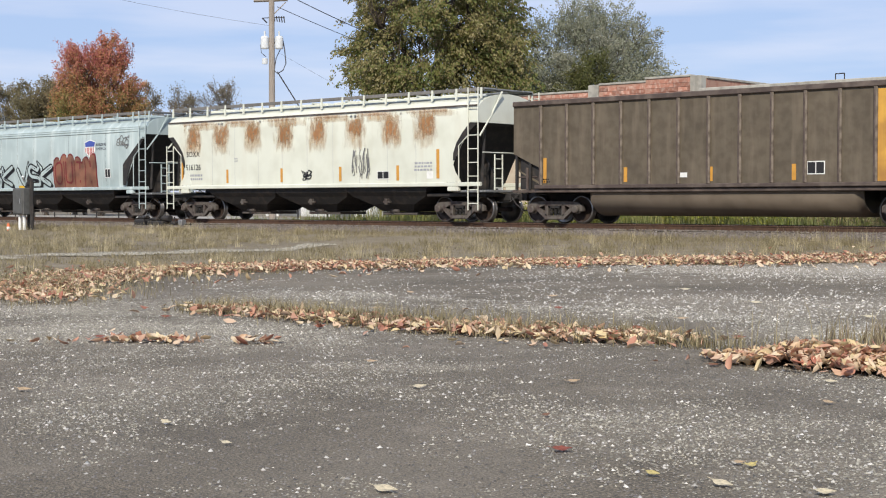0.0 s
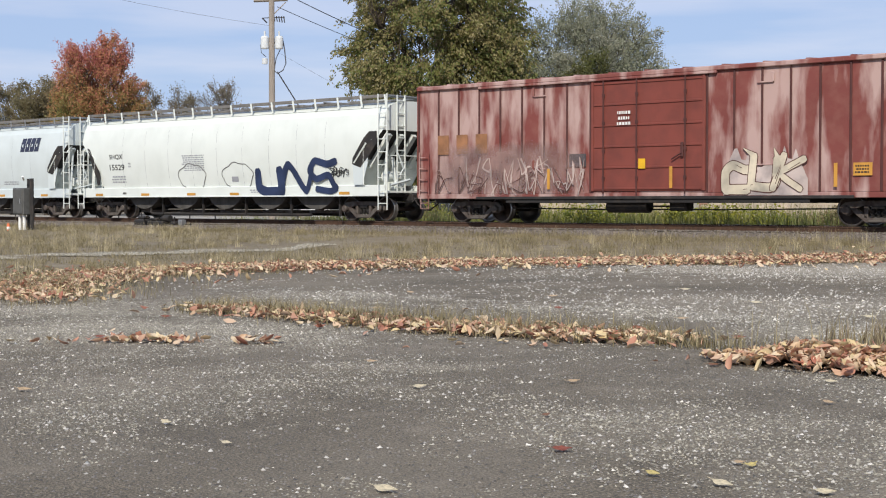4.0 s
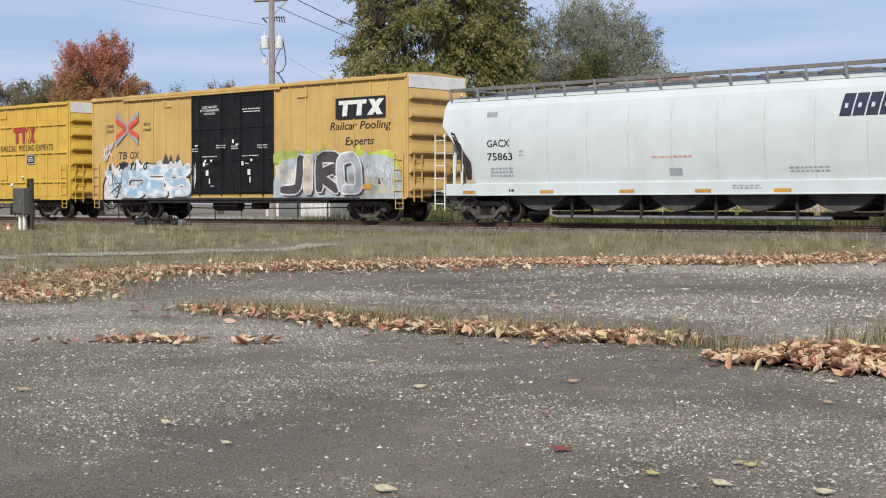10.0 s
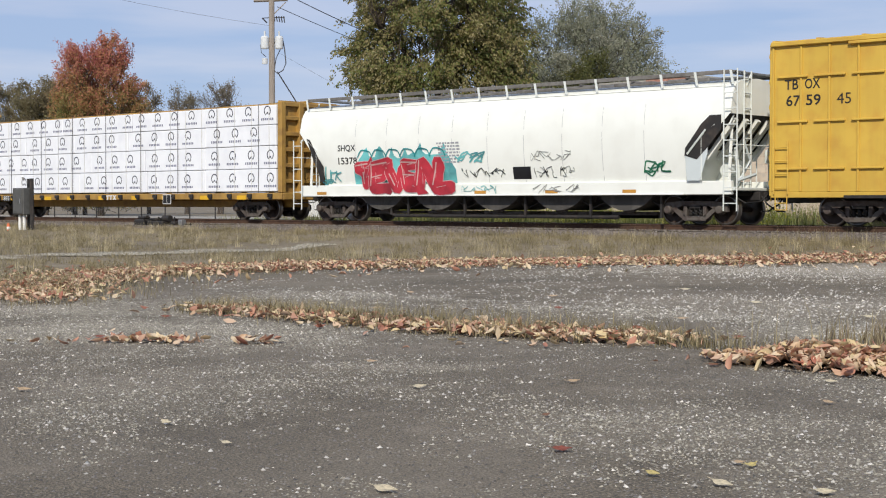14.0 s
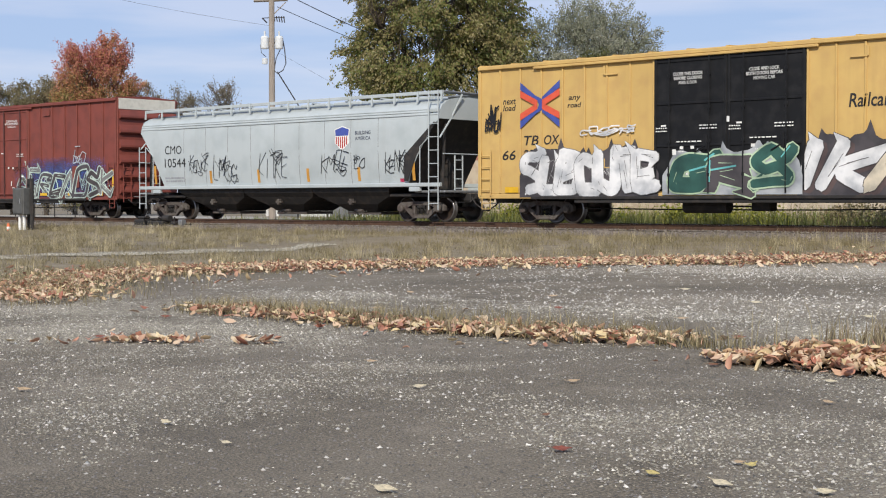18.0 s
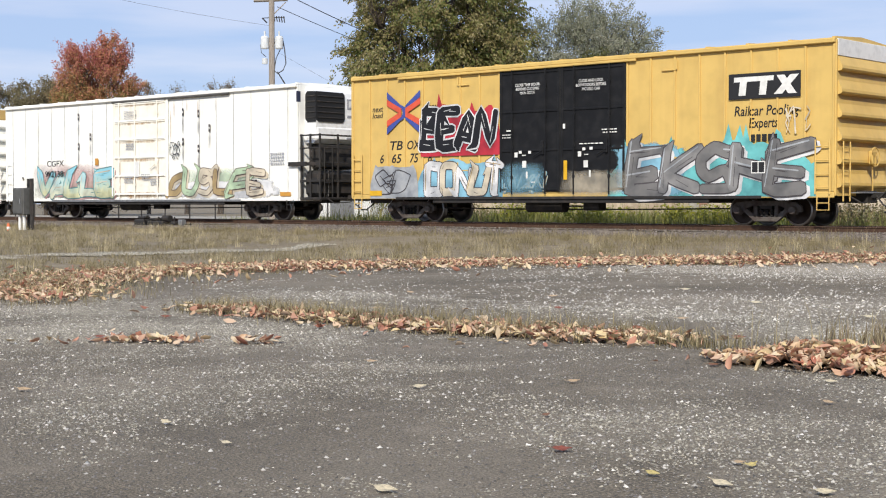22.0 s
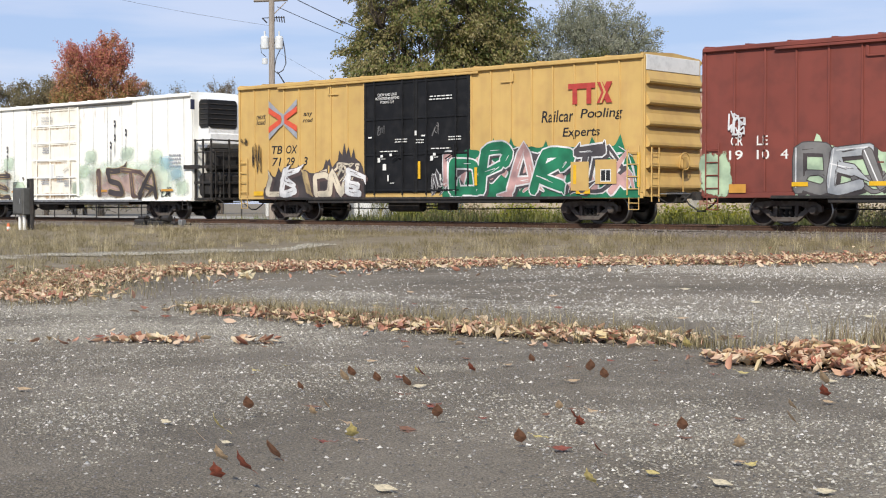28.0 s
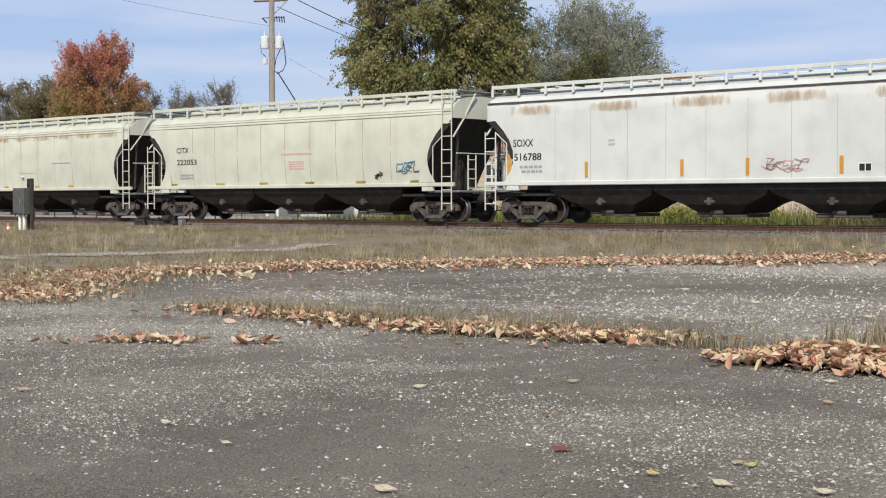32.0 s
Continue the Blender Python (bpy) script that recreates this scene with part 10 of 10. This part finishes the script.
def motions():
    """The train rolls by; its wheels turn while they can be seen; the wind drives leaves across the lot."""
    for number, car in TRAIN.items():
        walk(car, [(t, pose(place_of(number, t), TRACK_Y, RAIL_Z)) for t in (0, 0.3, 0.6, 1, *range(2, 33, 2))])
    for wheel, number, x in WHEELSETS:
        ts = [i / FPS for i in range(0, 32 * FPS + 1) if -70 < place_of(number, i / FPS) + x < -8]
        base = wheel.matrix_basis.translation.copy()

        def turned(t):
            return pose(*base, 0, math.degrees((place_of(number, t) + x) / WHEEL_R) % 360, 0)
        rows = [(t, turned(t)) for t in ts]
        if not rows:
            continue
        rows = ([(0.0, rows[0][1])] if ts[0] > 0 else []) + rows + ([(32.0, rows[-1][1])] if ts[-1] < 32.0 else [])
        walk(wheel, rows)
    for leaf, rows in GUSTS:
        walk(leaf, rows)


# ---- grass, stones and fallen leaves ----
nr = np.random.default_rng(77)


def scatter(n, x0, x1, y0, y1, keep):
    p = np.stack([nr.uniform(x0, x1, n), nr.uniform(y0, y1, n)], 1)
    ok = np.array([keep(x, y) for x, y in p])
    p = p[ok]
    return np.column_stack([p, [ground_z(x, y) for x, y in p]])


def on_lot(x, y):
    """A place on the lot by its bearing and dip as the eye sees it."""
    d = 1.265 * 2555 / (y - 360.6)
    r = (x - 784) / 2555 * d
    return 0.742 * r - 0.671 * d, 0.671 * r + 0.742 * d


def tufty(x, y, s=0.5, cut=-0.05):
    return noise.noise((x * s, y * s, 2.0)) + 0.5 * noise.noise((x * s * 3, y * s * 3, 7.0)) > cut


g1 = scatter(250000, -62, -4, 9, 35.4, lambda x, y: x < lot_edge(min(y, 33.6)) + 0.2 and x > -14 - 1.35 * y and tufty(x, y, 0.5, -0.15) and (abs(x + 30.9 + 0.9 * noise.noise((y * 0.4, 0, 0))) > 1.35 or nr.random() < 0.08))
v, t = blades(nr, g1, np.clip(0.085 + 0.06 * nr.normal(size=len(g1)), 0.03, 0.28), 0.0036, 1.25)
solid("dry_grass", cloud_mesh("dry_grass", v, t, M_GRASS_DRY), None, "dry straw-coloured grass between lot and track", "grass", kind="stuff")
g2 = scatter(26000, -66, -6, 33.4, 35.7, lambda x, y: tufty(x, y, 0.8, -0.15))
v, t = blades(nr, g2, np.clip(0.14 + 0.10 * nr.normal(size=len(g2)), 0.05, 0.45), 0.0042, 0.7)
solid("dry_grass", cloud_mesh("dry_grass", v, t, M_GRASS_DRY), None, "dry grass tufts along the edge of the ballast", "grass", kind="stuff")
g3 = scatter(42000, -62, -5, 43.0, 62, lambda x, y: x > -50 or (y > 48 and tufty(x, y, 0.4, 0.05)))
v, t = blades(nr, g3, np.clip(0.62 + 0.25 * nr.normal(size=len(g3)), 0.15, 1.3) * np.where(g3[:, 0] > -48, 1.0, 0.45), 0.013, 0.4)
solid("verge_grass", cloud_mesh("verge_grass", v, t, M_GRASS_GREEN), None, "green and straw verge grass behind the track", "grass", kind="stuff")

tc = scatter(720, -60, -5, 10, 35.0, lambda x, y: abs(x + 30.9) > 2.2 and x < lot_edge(min(y, 33.6)) - 0.2 and x > -12 - 1.3 * y)
tp = np.repeat(tc, 95, axis=0)
tp[:, :2] += nr.normal(size=(len(tp), 2)) * 0.13
v, t = blades(nr, tp, np.clip(0.16 + 0.08 * nr.normal(size=len(tp)), 0.06, 0.36), 0.0038, 0.8)
solid("grass_tufts", cloud_mesh("grass_tufts", v, t, M_GRASS_DRY), None, "taller straw-coloured grass tufts in the dry verge", "grass", kind="stuff")

SEAM = [(-13.6, 10.7), (-11.4, 10.75), (-9.9, 10.6), (-8.4, 10.8), (-7.2, 11.1)]
SEAM_B = [on_lot(20, 611), on_lot(180, 606), on_lot(345, 607)]
EDGE = [(-16.8, 10.3), (-18.6, 11.6), (-20.3, 13.4), (-21.4, 15.0), (-21.2, 17.5), (-20.9, 19.6), (-19.9, 21.7), (-18.5, 24.2), (-16.9, 26.1), (-14.9, 27.4), (-13.4, 28.7), (-11.0, 30.0), (-8.0, 31.4)]


def along(line, n, spread, rng=nr):
    seg = [math.hypot(b[0] - a[0], b[1] - a[1]) for a, b in zip(line, line[1:])]
    q = rng.choice(len(seg), n, p=np.array(seg) / sum(seg))
    f = rng.random(n)
    a, b = np.array(line)[q], np.array(line)[q + 1]
    p = a + (b - a) * f[:, None] + rng.normal(size=(n, 2)) * spread
    return np.column_stack([p, [ground_z(x, y) + 0.035 for x, y in p]])


sc = scatter(480, -60, -5, 12, 35.2, lambda x, y: abs(x + 29.6) > 2.8 and x < lot_edge(min(y, 33.6)) - 0.1 and x > -12 - 1.3 * y)
sp = np.repeat(sc, 26, axis=0)
sp[:, :2] += nr.normal(size=(len(sp), 2)) * 0.09
v, t = blades(nr, sp, np.clip(0.28 + 0.09 * nr.normal(size=len(sp)), 0.12, 0.5), 0.0034, 0.5)
solid("grass_stalks", cloud_mesh("grass_stalks", v, t, leafy("bleached_grass_stalks", [(0.36, 0.30, 0.17), (0.48, 0.41, 0.25), (0.58, 0.51, 0.34)], trans=0.2)), None, "bleached seed stalks standing in dry grass", "grass", kind="stuff")

tufts = np.concatenate([along(SEAM, 1500, 0.25), along([(q[0] - 0.25, q[1] + 0.28) for q in SEAM], 1500, 0.22), along(EDGE[:5], 3600, 0.9), along([(-5.8, 11.7), (-3.6, 11.6)], 420, 0.25), along([(-7.2, 10.9), (-6.0, 10.9)], 220, 0.12), along([(-12.5, 11.5), (-9.0, 11.8)], 260, 0.5)])
v, t = blades(nr, tufts, 0.18, 0.0045, 0.85)
solid("weeds", cloud_mesh("weeds", v, t, M_GRASS_DRY), None, "dry weeds growing from cracks in the asphalt", "weeds", kind="stuff")
tall = np.concatenate([along([on_lot(1455, 612), on_lot(1600, 620)], 12, 0.12), along([on_lot(1350, 640), on_lot(1600, 655)], 45, 0.16), along([(-19.5, 35.0), (-17.0, 35.2)], 70, 0.3), along([(-24.0, 33.0), (-27.0, 33.5)], 60, 0.4)])
v, t = blades(nr, tall, 0.44, 0.0045, 0.55)
solid("tall_weeds", cloud_mesh("tall_weeds", v, t, M_GRASS_DRY), None, "tall dry weed stalks standing above the leaves", "weeds", kind="stuff")

dead = np.concatenate([along([on_lot(1470, 607), on_lot(1500, 609)], 24, 0.05), along([on_lot(1528, 610), on_lot(1575, 613)], 46, 0.06)])
v, t = blades(nr, dead, 0.25, 0.008, 0.35)
solid("dead_weeds", cloud_mesh("dead_weeds", v, t, leafy("dead_weed_stalks", [(0.10, 0.08, 0.05), (0.18, 0.14, 0.09), (0.28, 0.22, 0.14)], trans=0.1)), None, "brown dead weed stalks behind the leaf heap", "weeds", kind="stuff")


def litter(name, pts, size, label, heap=0.03, stand=0.45):
    pts = pts.copy()
    pts[:, 2] += nr.random(len(pts)) * heap + 0.016
    v, t = curled_leaves(nr, pts, size, stand=stand)
    solid(name, cloud_mesh(name, v, t, M_LITTER), None, label, "fallen leaves", kind="stuff")


litter("leaf_litter", along(EDGE[2:], 13000, 0.50), 0.108, "band of tan and red fallen leaves along the asphalt edge", 0.09)
litter("leaf_litter", along(EDGE[2:], 900, 1.5), 0.155, "thin scatter of fallen leaves in dry grass", 0.06)
litter("leaf_litter", along(EDGE[:3], 1500, 0.5), 0.12, "scattered fallen leaves in dry grass", 0.06)
litter("leaf_litter", along(SEAM, 950, 0.20), 0.125, "tan fallen leaves gathered along a crack", 0.06)
litter("leaf_litter", along([(-10.1, 10.55), (-8.4, 10.75), (-7.3, 11.05)], 480, 0.19), 0.125, "tan and red fallen leaves gathered along a crack", 0.07)
litter("leaf_litter", along(SEAM, 80, 0.7), 0.13, "thin scatter of fallen leaves on asphalt", 0.01, 0.15)
litter("leaf_litter", along(SEAM_B[1:], 75, 0.09), 0.12, "few fallen leaves along a short crack", 0.03)
litter("leaf_litter", along(SEAM_B[:2], 9, 0.09), 0.14, "few fallen leaves along a short crack", 0.02, 0.2)
litter("leaf_litter", along([on_lot(415, 607), on_lot(480, 609)], 24, 0.07), 0.12, "few fallen leaves along a short crack", 0.03)
heap = along([on_lot(1310, 640), on_lot(1430, 645), on_lot(1540, 658), on_lot(1760, 672)], 2900, 0.18)
ridge = np.array([[*on_lot(x, y)] for x, y in ((1420, 648), (1480, 652), (1550, 658), (1630, 662), (1720, 668))])
near = np.min(np.linalg.norm(heap[:, None, :2] - ridge[None], axis=2), axis=1)
heap[:, 2] += 0.15 * np.exp(-(near / 0.28) ** 2) * nr.random(len(heap)) ** 0.5
litter("leaf_heap", heap, 0.12, "heap of tan and red fallen leaves on asphalt", 0.04, 0.5)

# loose chips on the asphalt, thick in drifts and thin between them
def drift(x, y):
    r, d = 0.742 * x + 0.671 * y, -0.671 * x + 0.742 * y
    s = max(c * math.exp(-((r - r0) / (0.75 * w)) ** 2 - ((d - d0) / (0.75 * e)) ** 2) for r0, d0, w, e, c in DRIFTS)
    return 1.1 * s - 0.40 + 0.5 * noise.noise((x * 0.6, y * 0.5, 5.0)) + 0.45 * noise.noise((x * 1.9, y * 1.5, 1.0)) + 0.4 * noise.noise((x * 5.0, y * 4.0, 1.0))


def gravel(name, n, area, keep, size, mat, label, z=0.032):
    p = np.stack([nr.uniform(area[0], area[1], n), nr.uniform(area[2], area[3], n)], 1)
    r, d = 0.742 * p[:, 0] + 0.671 * p[:, 1], -0.671 * p[:, 0] + 0.742 * p[:, 1]
    p = p[np.abs(r) < 0.36 * d + 0.3]       # a wedge of the lot before the camera; beyond it the asphalt's own grain carries on
    p = p[np.array([keep(x, y) for x, y in p])]
    p = np.column_stack([p, [ground_z(x, y) + z for x, y in p]])
    v, t = chips(nr, p, size(len(p)))
    solid(name, cloud_mesh(name, v, t, mat), None, label, "gravel", kind="stuff")


NEAR = (-17.0, 0.0, 3.2, 14.5)
gravel("pale_gravel", 500000, NEAR, lambda x, y: drift(x, y) + nr.uniform(-0.95, 0.40) > 0.0, lambda n: 0.006 + 0.017 * nr.random(n) ** 1.9, M_PALECHIP, "drifts of loose pale gravel on asphalt")
gravel("white_gravel", 44000, NEAR, lambda x, y: drift(x, y) + nr.uniform(-0.7, 0.62) > 0.0, lambda n: 0.009 + 0.024 * nr.random(n) ** 3.0, M_CHIP, "loose white gravel chips scattered on asphalt")
gravel("grey_gravel", 90000, NEAR, lambda x, y: True, lambda n: 0.008 + 0.016 * nr.random(n) ** 2, M_GREYCHIP, "loose grey gravel chips scattered on asphalt")
gravel("pale_gravel", 80000, (-20.5, -2, 13, 33), lambda x, y: x > lot_edge(y) and drift(x, y) + nr.uniform(-0.6, 0.25) > 0,
       lambda n: nr.uniform(0.010, 0.026, n), M_PALECHIP, "drifts of loose pale gravel on asphalt")
gravel("white_gravel", 40000, (-20.5, -2, 13, 32), lambda x, y: x > lot_edge(y) and drift(x, y) + nr.uniform(-0.5, 0.6) > 0, lambda n: 0.014 + 0.035 * nr.random(n) ** 2, M_CHIP, "loose white gravel chips scattered on asphalt")
gravel("pale_gravel", 52000, (-34, -28, 13, 29.0), lambda x, y: abs(x + 30.9 + 0.9 * noise.noise((y * 0.4, 0, 0))) < 0.9 + 0.7 * noise.noise((x, y, 2)) and noise.noise((x * 0.35, y * 0.35, 8.0)) > -0.02, lambda n: nr.uniform(0.03, 0.09, n), M_PALECHIP, "strip of pale broken paving in dry grass", 0.012)
BS = scatter(15000, -72, -8, 35.0, 37.1, lambda x, y: True)
BS[:, 2] = np.interp(BS[:, 1] - TRACK_Y, [-3.1, -2.6, -1.75, -1.5, 0], [0.13, 0.37, BED - 0.03, BED + 0.03, BED + 0.03])
v, t = chips(nr, BS, nr.uniform(0.05, 0.10, len(BS)))
solid("ballast_stones", cloud_mesh("ballast_stones", v, t, M_STONE), None, "grey-brown crushed ballast stones beside the rail", "ballast", kind="stuff")


# ---- single leaves on the asphalt, and those that the wind drives ----
def leaf_mesh(name, mat, curl, lobed, seed):
    """One leaf: a blade in two halves bent along its rib, with a stalk."""
    rng = random.Random(seed)
    n, fo = 7, Form()
    v = []
    for i in range(n):
        f = i / (n - 1)
        w = 0.30 * math.sin(math.pi * min(1.0, f * 1.02) ** 0.8) * (1 + (0.25 * (-1) ** i if lobed else 0)) + 0.004
        x, z = (f - 0.5), curl * ((f - 0.5) ** 2) * 1.6
        v += [(x, -w, z + 0.10 * w + rng.uniform(-0.02, 0.02)), (x, 0, z), (x, w, z + 0.10 * w + rng.uniform(-0.02, 0.02))]
    fo.add(v, [q for i in range(n - 1) for q in ((3 * i, 3 * i + 1, 3 * i + 4, 3 * i + 3), (3 * i + 1, 3 * i + 2, 3 * i + 5, 3 * i + 4))])
    fo.tube([(-0.5, 0, curl * 0.4), (-0.72, 0.03, curl * 0.4 + 0.04)], 0.012, 4)
    return fo.mesh(name, mat)


LEAF_TONES = {"tan": (0.56, 0.40, 0.24), "red": (0.30, 0.085, 0.05), "yellow": (0.64, 0.52, 0.20), "brown": (0.26, 0.13, 0.075), "cream": (0.72, 0.62, 0.42)}
LEAF_MESH = {}
for j, (tone, c) in enumerate(LEAF_TONES.items()):
    m = shader(tone + "_leaf", c, 0.6, 0, tuple(q * 0.6 for q in c), grain=5.0, shade=0.2, bump=0.2, trans=0.2)
    for b in (0, 1):
        LEAF_MESH[tone, b] = leaf_mesh("fallen_leaf", m, 0.16 + 0.25 * b, b, j * 3 + b)


def leaf(tone, x, y, z=0.045, size=0.10, turn=0.0, tilt=0.0, b=0):
    ob = new("fallen_leaf", LEAF_MESH[tone, b])
    ob.scale = (size, size, size)
    lean = Matrix.Rotation(radians(abs(tilt)), 4, Vector((0.742, 0.671, 0)))
    ob.matrix_basis = pose(x, y, z) @ lean @ pose(0, 0, 0, 0, 0, turn) @ Matrix.Diagonal((size, size, size, 1))
    return tagged(ob, f"single {tone} fallen leaf lying on grey asphalt", "leaf", "single fallen leaves")


for tone, x, y, s, a in (("red", -11.5, 7.9, 0.10, 45), ("red", -13.0, 9.8, 0.12, 33), ("tan", -12.2, 12.3, 0.12, 60), ("cream", -13.2, 12.5, 0.12, 20), ("tan", -8.6, 13.4, 0.12, 44), ("cream", -7.2, 15.0, 0.13, 40),
                         ("cream", -9.3, 16.2, 0.14, 30), ("tan", -12.0, 15.5, 0.14, 50), ("red", -10.6, 13.8, 0.12, 48), ("cream", -6.5, 12.4, 0.11, 40), ("cream", -5.2, 13.0, 0.12, 40), ("red", -7.0, 11.9, 0.11, 35),
                         ("tan", -14.0, 14.8, 0.13, 0), ("cream", -11.5, 18.0, 0.15, 40), ("cream", -13.9, 11.6, 0.12, 52), ("cream", -4.41, 4.5, 0.11, 20), ("red", -4.47, 5.85, 0.1, 40), ("tan", -8.6, 5.3, 0.1, 30),
                         ("cream", -6.69, 5.04, 0.075, 15), ("yellow", -3.52, 6.09, 0.075, 70), ("yellow", -3.75, 5.6, 0.07, 10), ("cream", -2.95, 5.74, 0.09, 35), ("cream", -6.73, 7.2, 0.1, 60), ("cream", -4.77, 9.35, 0.09, 30),
                         ("tan", -4.28, 8.36, 0.08, 12), ("tan", -3.6, 6.12, 0.06, 44), ("cream", -3.38, 5.6, 0.1, 5), ("brown", -5.95, 9.72, 0.09, 48), ("tan", -8.09, 8.1, 0.09, 33), ("brown", -5.27, 6.74, 0.06, 80),
                         ("cream", -5.89, 4.82, 0.06, 20), ("tan", -6.13, 8.15, 0.09, 50)):
    leaf(tone, x, y, z=0.05, size=s * 1.05, turn=a, tilt=13, b=int(s * 1000) % 2)

RIGHT, AWAY = Vector((0.742, 0.671, 0)), Vector((-0.671, 0.742, 0))     # to the camera's right, and straight ahead
GUSTS = []


def gust(tone, size, start, rows, turn=0.0, b=0):
    """A leaf that lies still, is caught by the wind and comes to rest. rows: seconds, metres right, metres ahead, height."""
    def spot(r, d, z, spin):
        p = RIGHT * r + AWAY * d
        return pose(p.x, p.y, z, 40 * math.sin(spin * 1.3) if z > 0.06 else 6, 55 * math.sin(spin) if z > 0.06 else 4, turn + 45 * spin % 360 if z > 0.06 else turn)
    ob = leaf(tone, 0, 0, size=size, b=b)
    ob["label"] = f"{tone} leaf driven by the wind across asphalt"
    keys, n = [(0.0, spot(*start, 0.045, 0))], 0
    for t, r, d, z in rows:
        n += 1
        keys.append((t, spot(r, d, z, n)))
    keys.append((32.0, spot(rows[-1][1], rows[-1][2], 0.045, n)))
    GUSTS.append((ob, keys))


rng = random.Random(21)
TONES = ["brown", "red", "tan", "red", "brown", "yellow", "brown", "tan"]


def seen(x, y, z):
    """Metres right and ahead of the eye for a thing at height z, by its bearing and dip."""
    d = (1.30 - z) * 2555 / (y - 360.6)
    return (x - 784) / 2555 * d, d


# a first gust drives some leaves over the near edge of the lot
for i in range(12):
    x, y, z = rng.uniform(560, 1540), rng.uniform(700, 875), rng.uniform(0.02, 0.2)
    r, d = seen(x, y, z)
    r0, d0 = 0.34 * d + rng.uniform(0.8, 1.6), d - 0.5
    rows = [(24.7 + rng.uniform(0, 0.2), r0, d0, 0.045), (25.1, r + 0.45 * (r0 - r), d - 0.2, z + 0.1), (25.4, r, d, z + 0.03), (25.8, r - 0.5, d + 0.5, z), (26.3, r - 0.9, d + 1.4, 0.12), (26.8, r - 1.3, d + 4.6, 0.10), (27.3, r - 1.7, d + 9.0, 0.045)]
    gust(TONES[i % 8], rng.uniform(0.06, 0.09), (r0, d0), rows, rng.uniform(0, 90), i % 2)
# a second, stronger one carries many more across and settles them farther off
for i in range(70):
    x, y, z = rng.uniform(420, 1540), rng.uniform(610, 845), rng.uniform(0.02, 0.34) * (i % 3) / 2 + 0.01
    r, d = seen(x, y, z)
    r0, d0 = 0.34 * d + rng.uniform(0.8, 2.0), d - rng.uniform(0.3, 1.0)
    t0 = 26.6 + rng.uniform(0, 0.35)
    go = rng.uniform(0.2, 0.9)
    rows = [(t0, r0, d0, 0.045), (t0 + 0.35, r + 0.5 * (r0 - r), d - 0.3, z + rng.uniform(0, 0.15)), (27.5, r, d, z), (27.8, r - 0.3 * go, d + 0.5 * go, z * 0.9), (28.0, r - 0.5 * go, d + 0.9 * go, z * 0.6 + 0.02),
            (28.35, r - 0.8 * go, d + 1.9 * go + 0.9, 0.10 * (i % 2) + 0.05), (28.8, r - 1.3 * go - 0.4, max(d + 3.2 * go + 0.8, 14 + 4 * go), 0.09), (29.3, r - 1.7 * go - 1.0, 17.5 + 8 * go, 0.045)]
    gust(TONES[i % 8], rng.uniform(0.075, 0.125), (r0, d0), rows, rng.uniform(0, 90), i % 2)


def dry_sprig():
    """A bunch of long dry leaves on one stem, blown over the lot."""
    sprig = thing("dry_leaf_sprig", "pale dry sprig of long curled leaves blown over asphalt", "leaf sprig")
    rng = random.Random(5)
    m = shader("straw_leaf", (0.80, 0.71, 0.49), 0.6, 0, (0.62, 0.53, 0.33), grain=6.0, shade=0.2, bump=0.2, trans=0.2)
    part("stem", Form().tube([(-0.16, 0, 0), (0.0, 0.01, 0.01), (0.12, 0.0, 0.02)], 0.006, 5, 0.003), M_GRASS_DRY, sprig)
    for i in range(12):
        me = leaf_mesh("leaf", m, rng.uniform(0.2, 0.8), 0, 30 + i)
        a = rng.uniform(-48, 48) + (180 if i % 7 == 3 else 0)
        q = rng.uniform(0.15, 0.23)
        part("leaf", me, None, sprig, at=pose(-0.12 + 0.02 * i + 0.5 * q * math.cos(radians(a)), 0.5 * q * math.sin(radians(a)), rng.uniform(-0.02, 0.05), rng.uniform(-60, 60), rng.uniform(-30, 30), a) @ Matrix.Diagonal((q * 1.1, q * 0.62, q, 1)))
    path = [(24.0, 3.4, 3.0, 0.012), (24.7, 3.2, 3.2, 0.10), (24.9, 2.2, 4.2, 0.45), (25.0, 1.30, 5.0, 0.47), (25.1, 0.72, 6.5, 0.72), (25.2, 0.16, 8.0, 0.79), (25.4, -0.30, 10.5, 0.46), (25.7, -1.0, 14.0, 0.30), (26.2, -1.9, 19.0, 0.22), (26.9, -3.4, 24.5, 0.05)]
    rows = []
    for k, (t, r, d, z) in enumerate(path):
        p = RIGHT * r + AWAY * d
        rows.append((t, pose(p.x, p.y, z, 20 * math.sin(k * 1.7), 25 * math.sin(k * 1.1), 30 + 40 * k)))
    GUSTS.append((sprig, [(0.0, rows[0][1])] + rows + [(32.0, rows[-1][1])]))


dry_sprig()
gust("brown", 0.11, (3.0, 4.2), [(25.2, 2.6, 4.6, 0.30), (25.5, 1.28, 5.4, 0.86), (25.8, -0.4, 6.3, 0.7), (26.2, -2.2, 8.0, 0.25), (26.6, -3.0, 9.2, 0.045)], 20, 0)
motions()
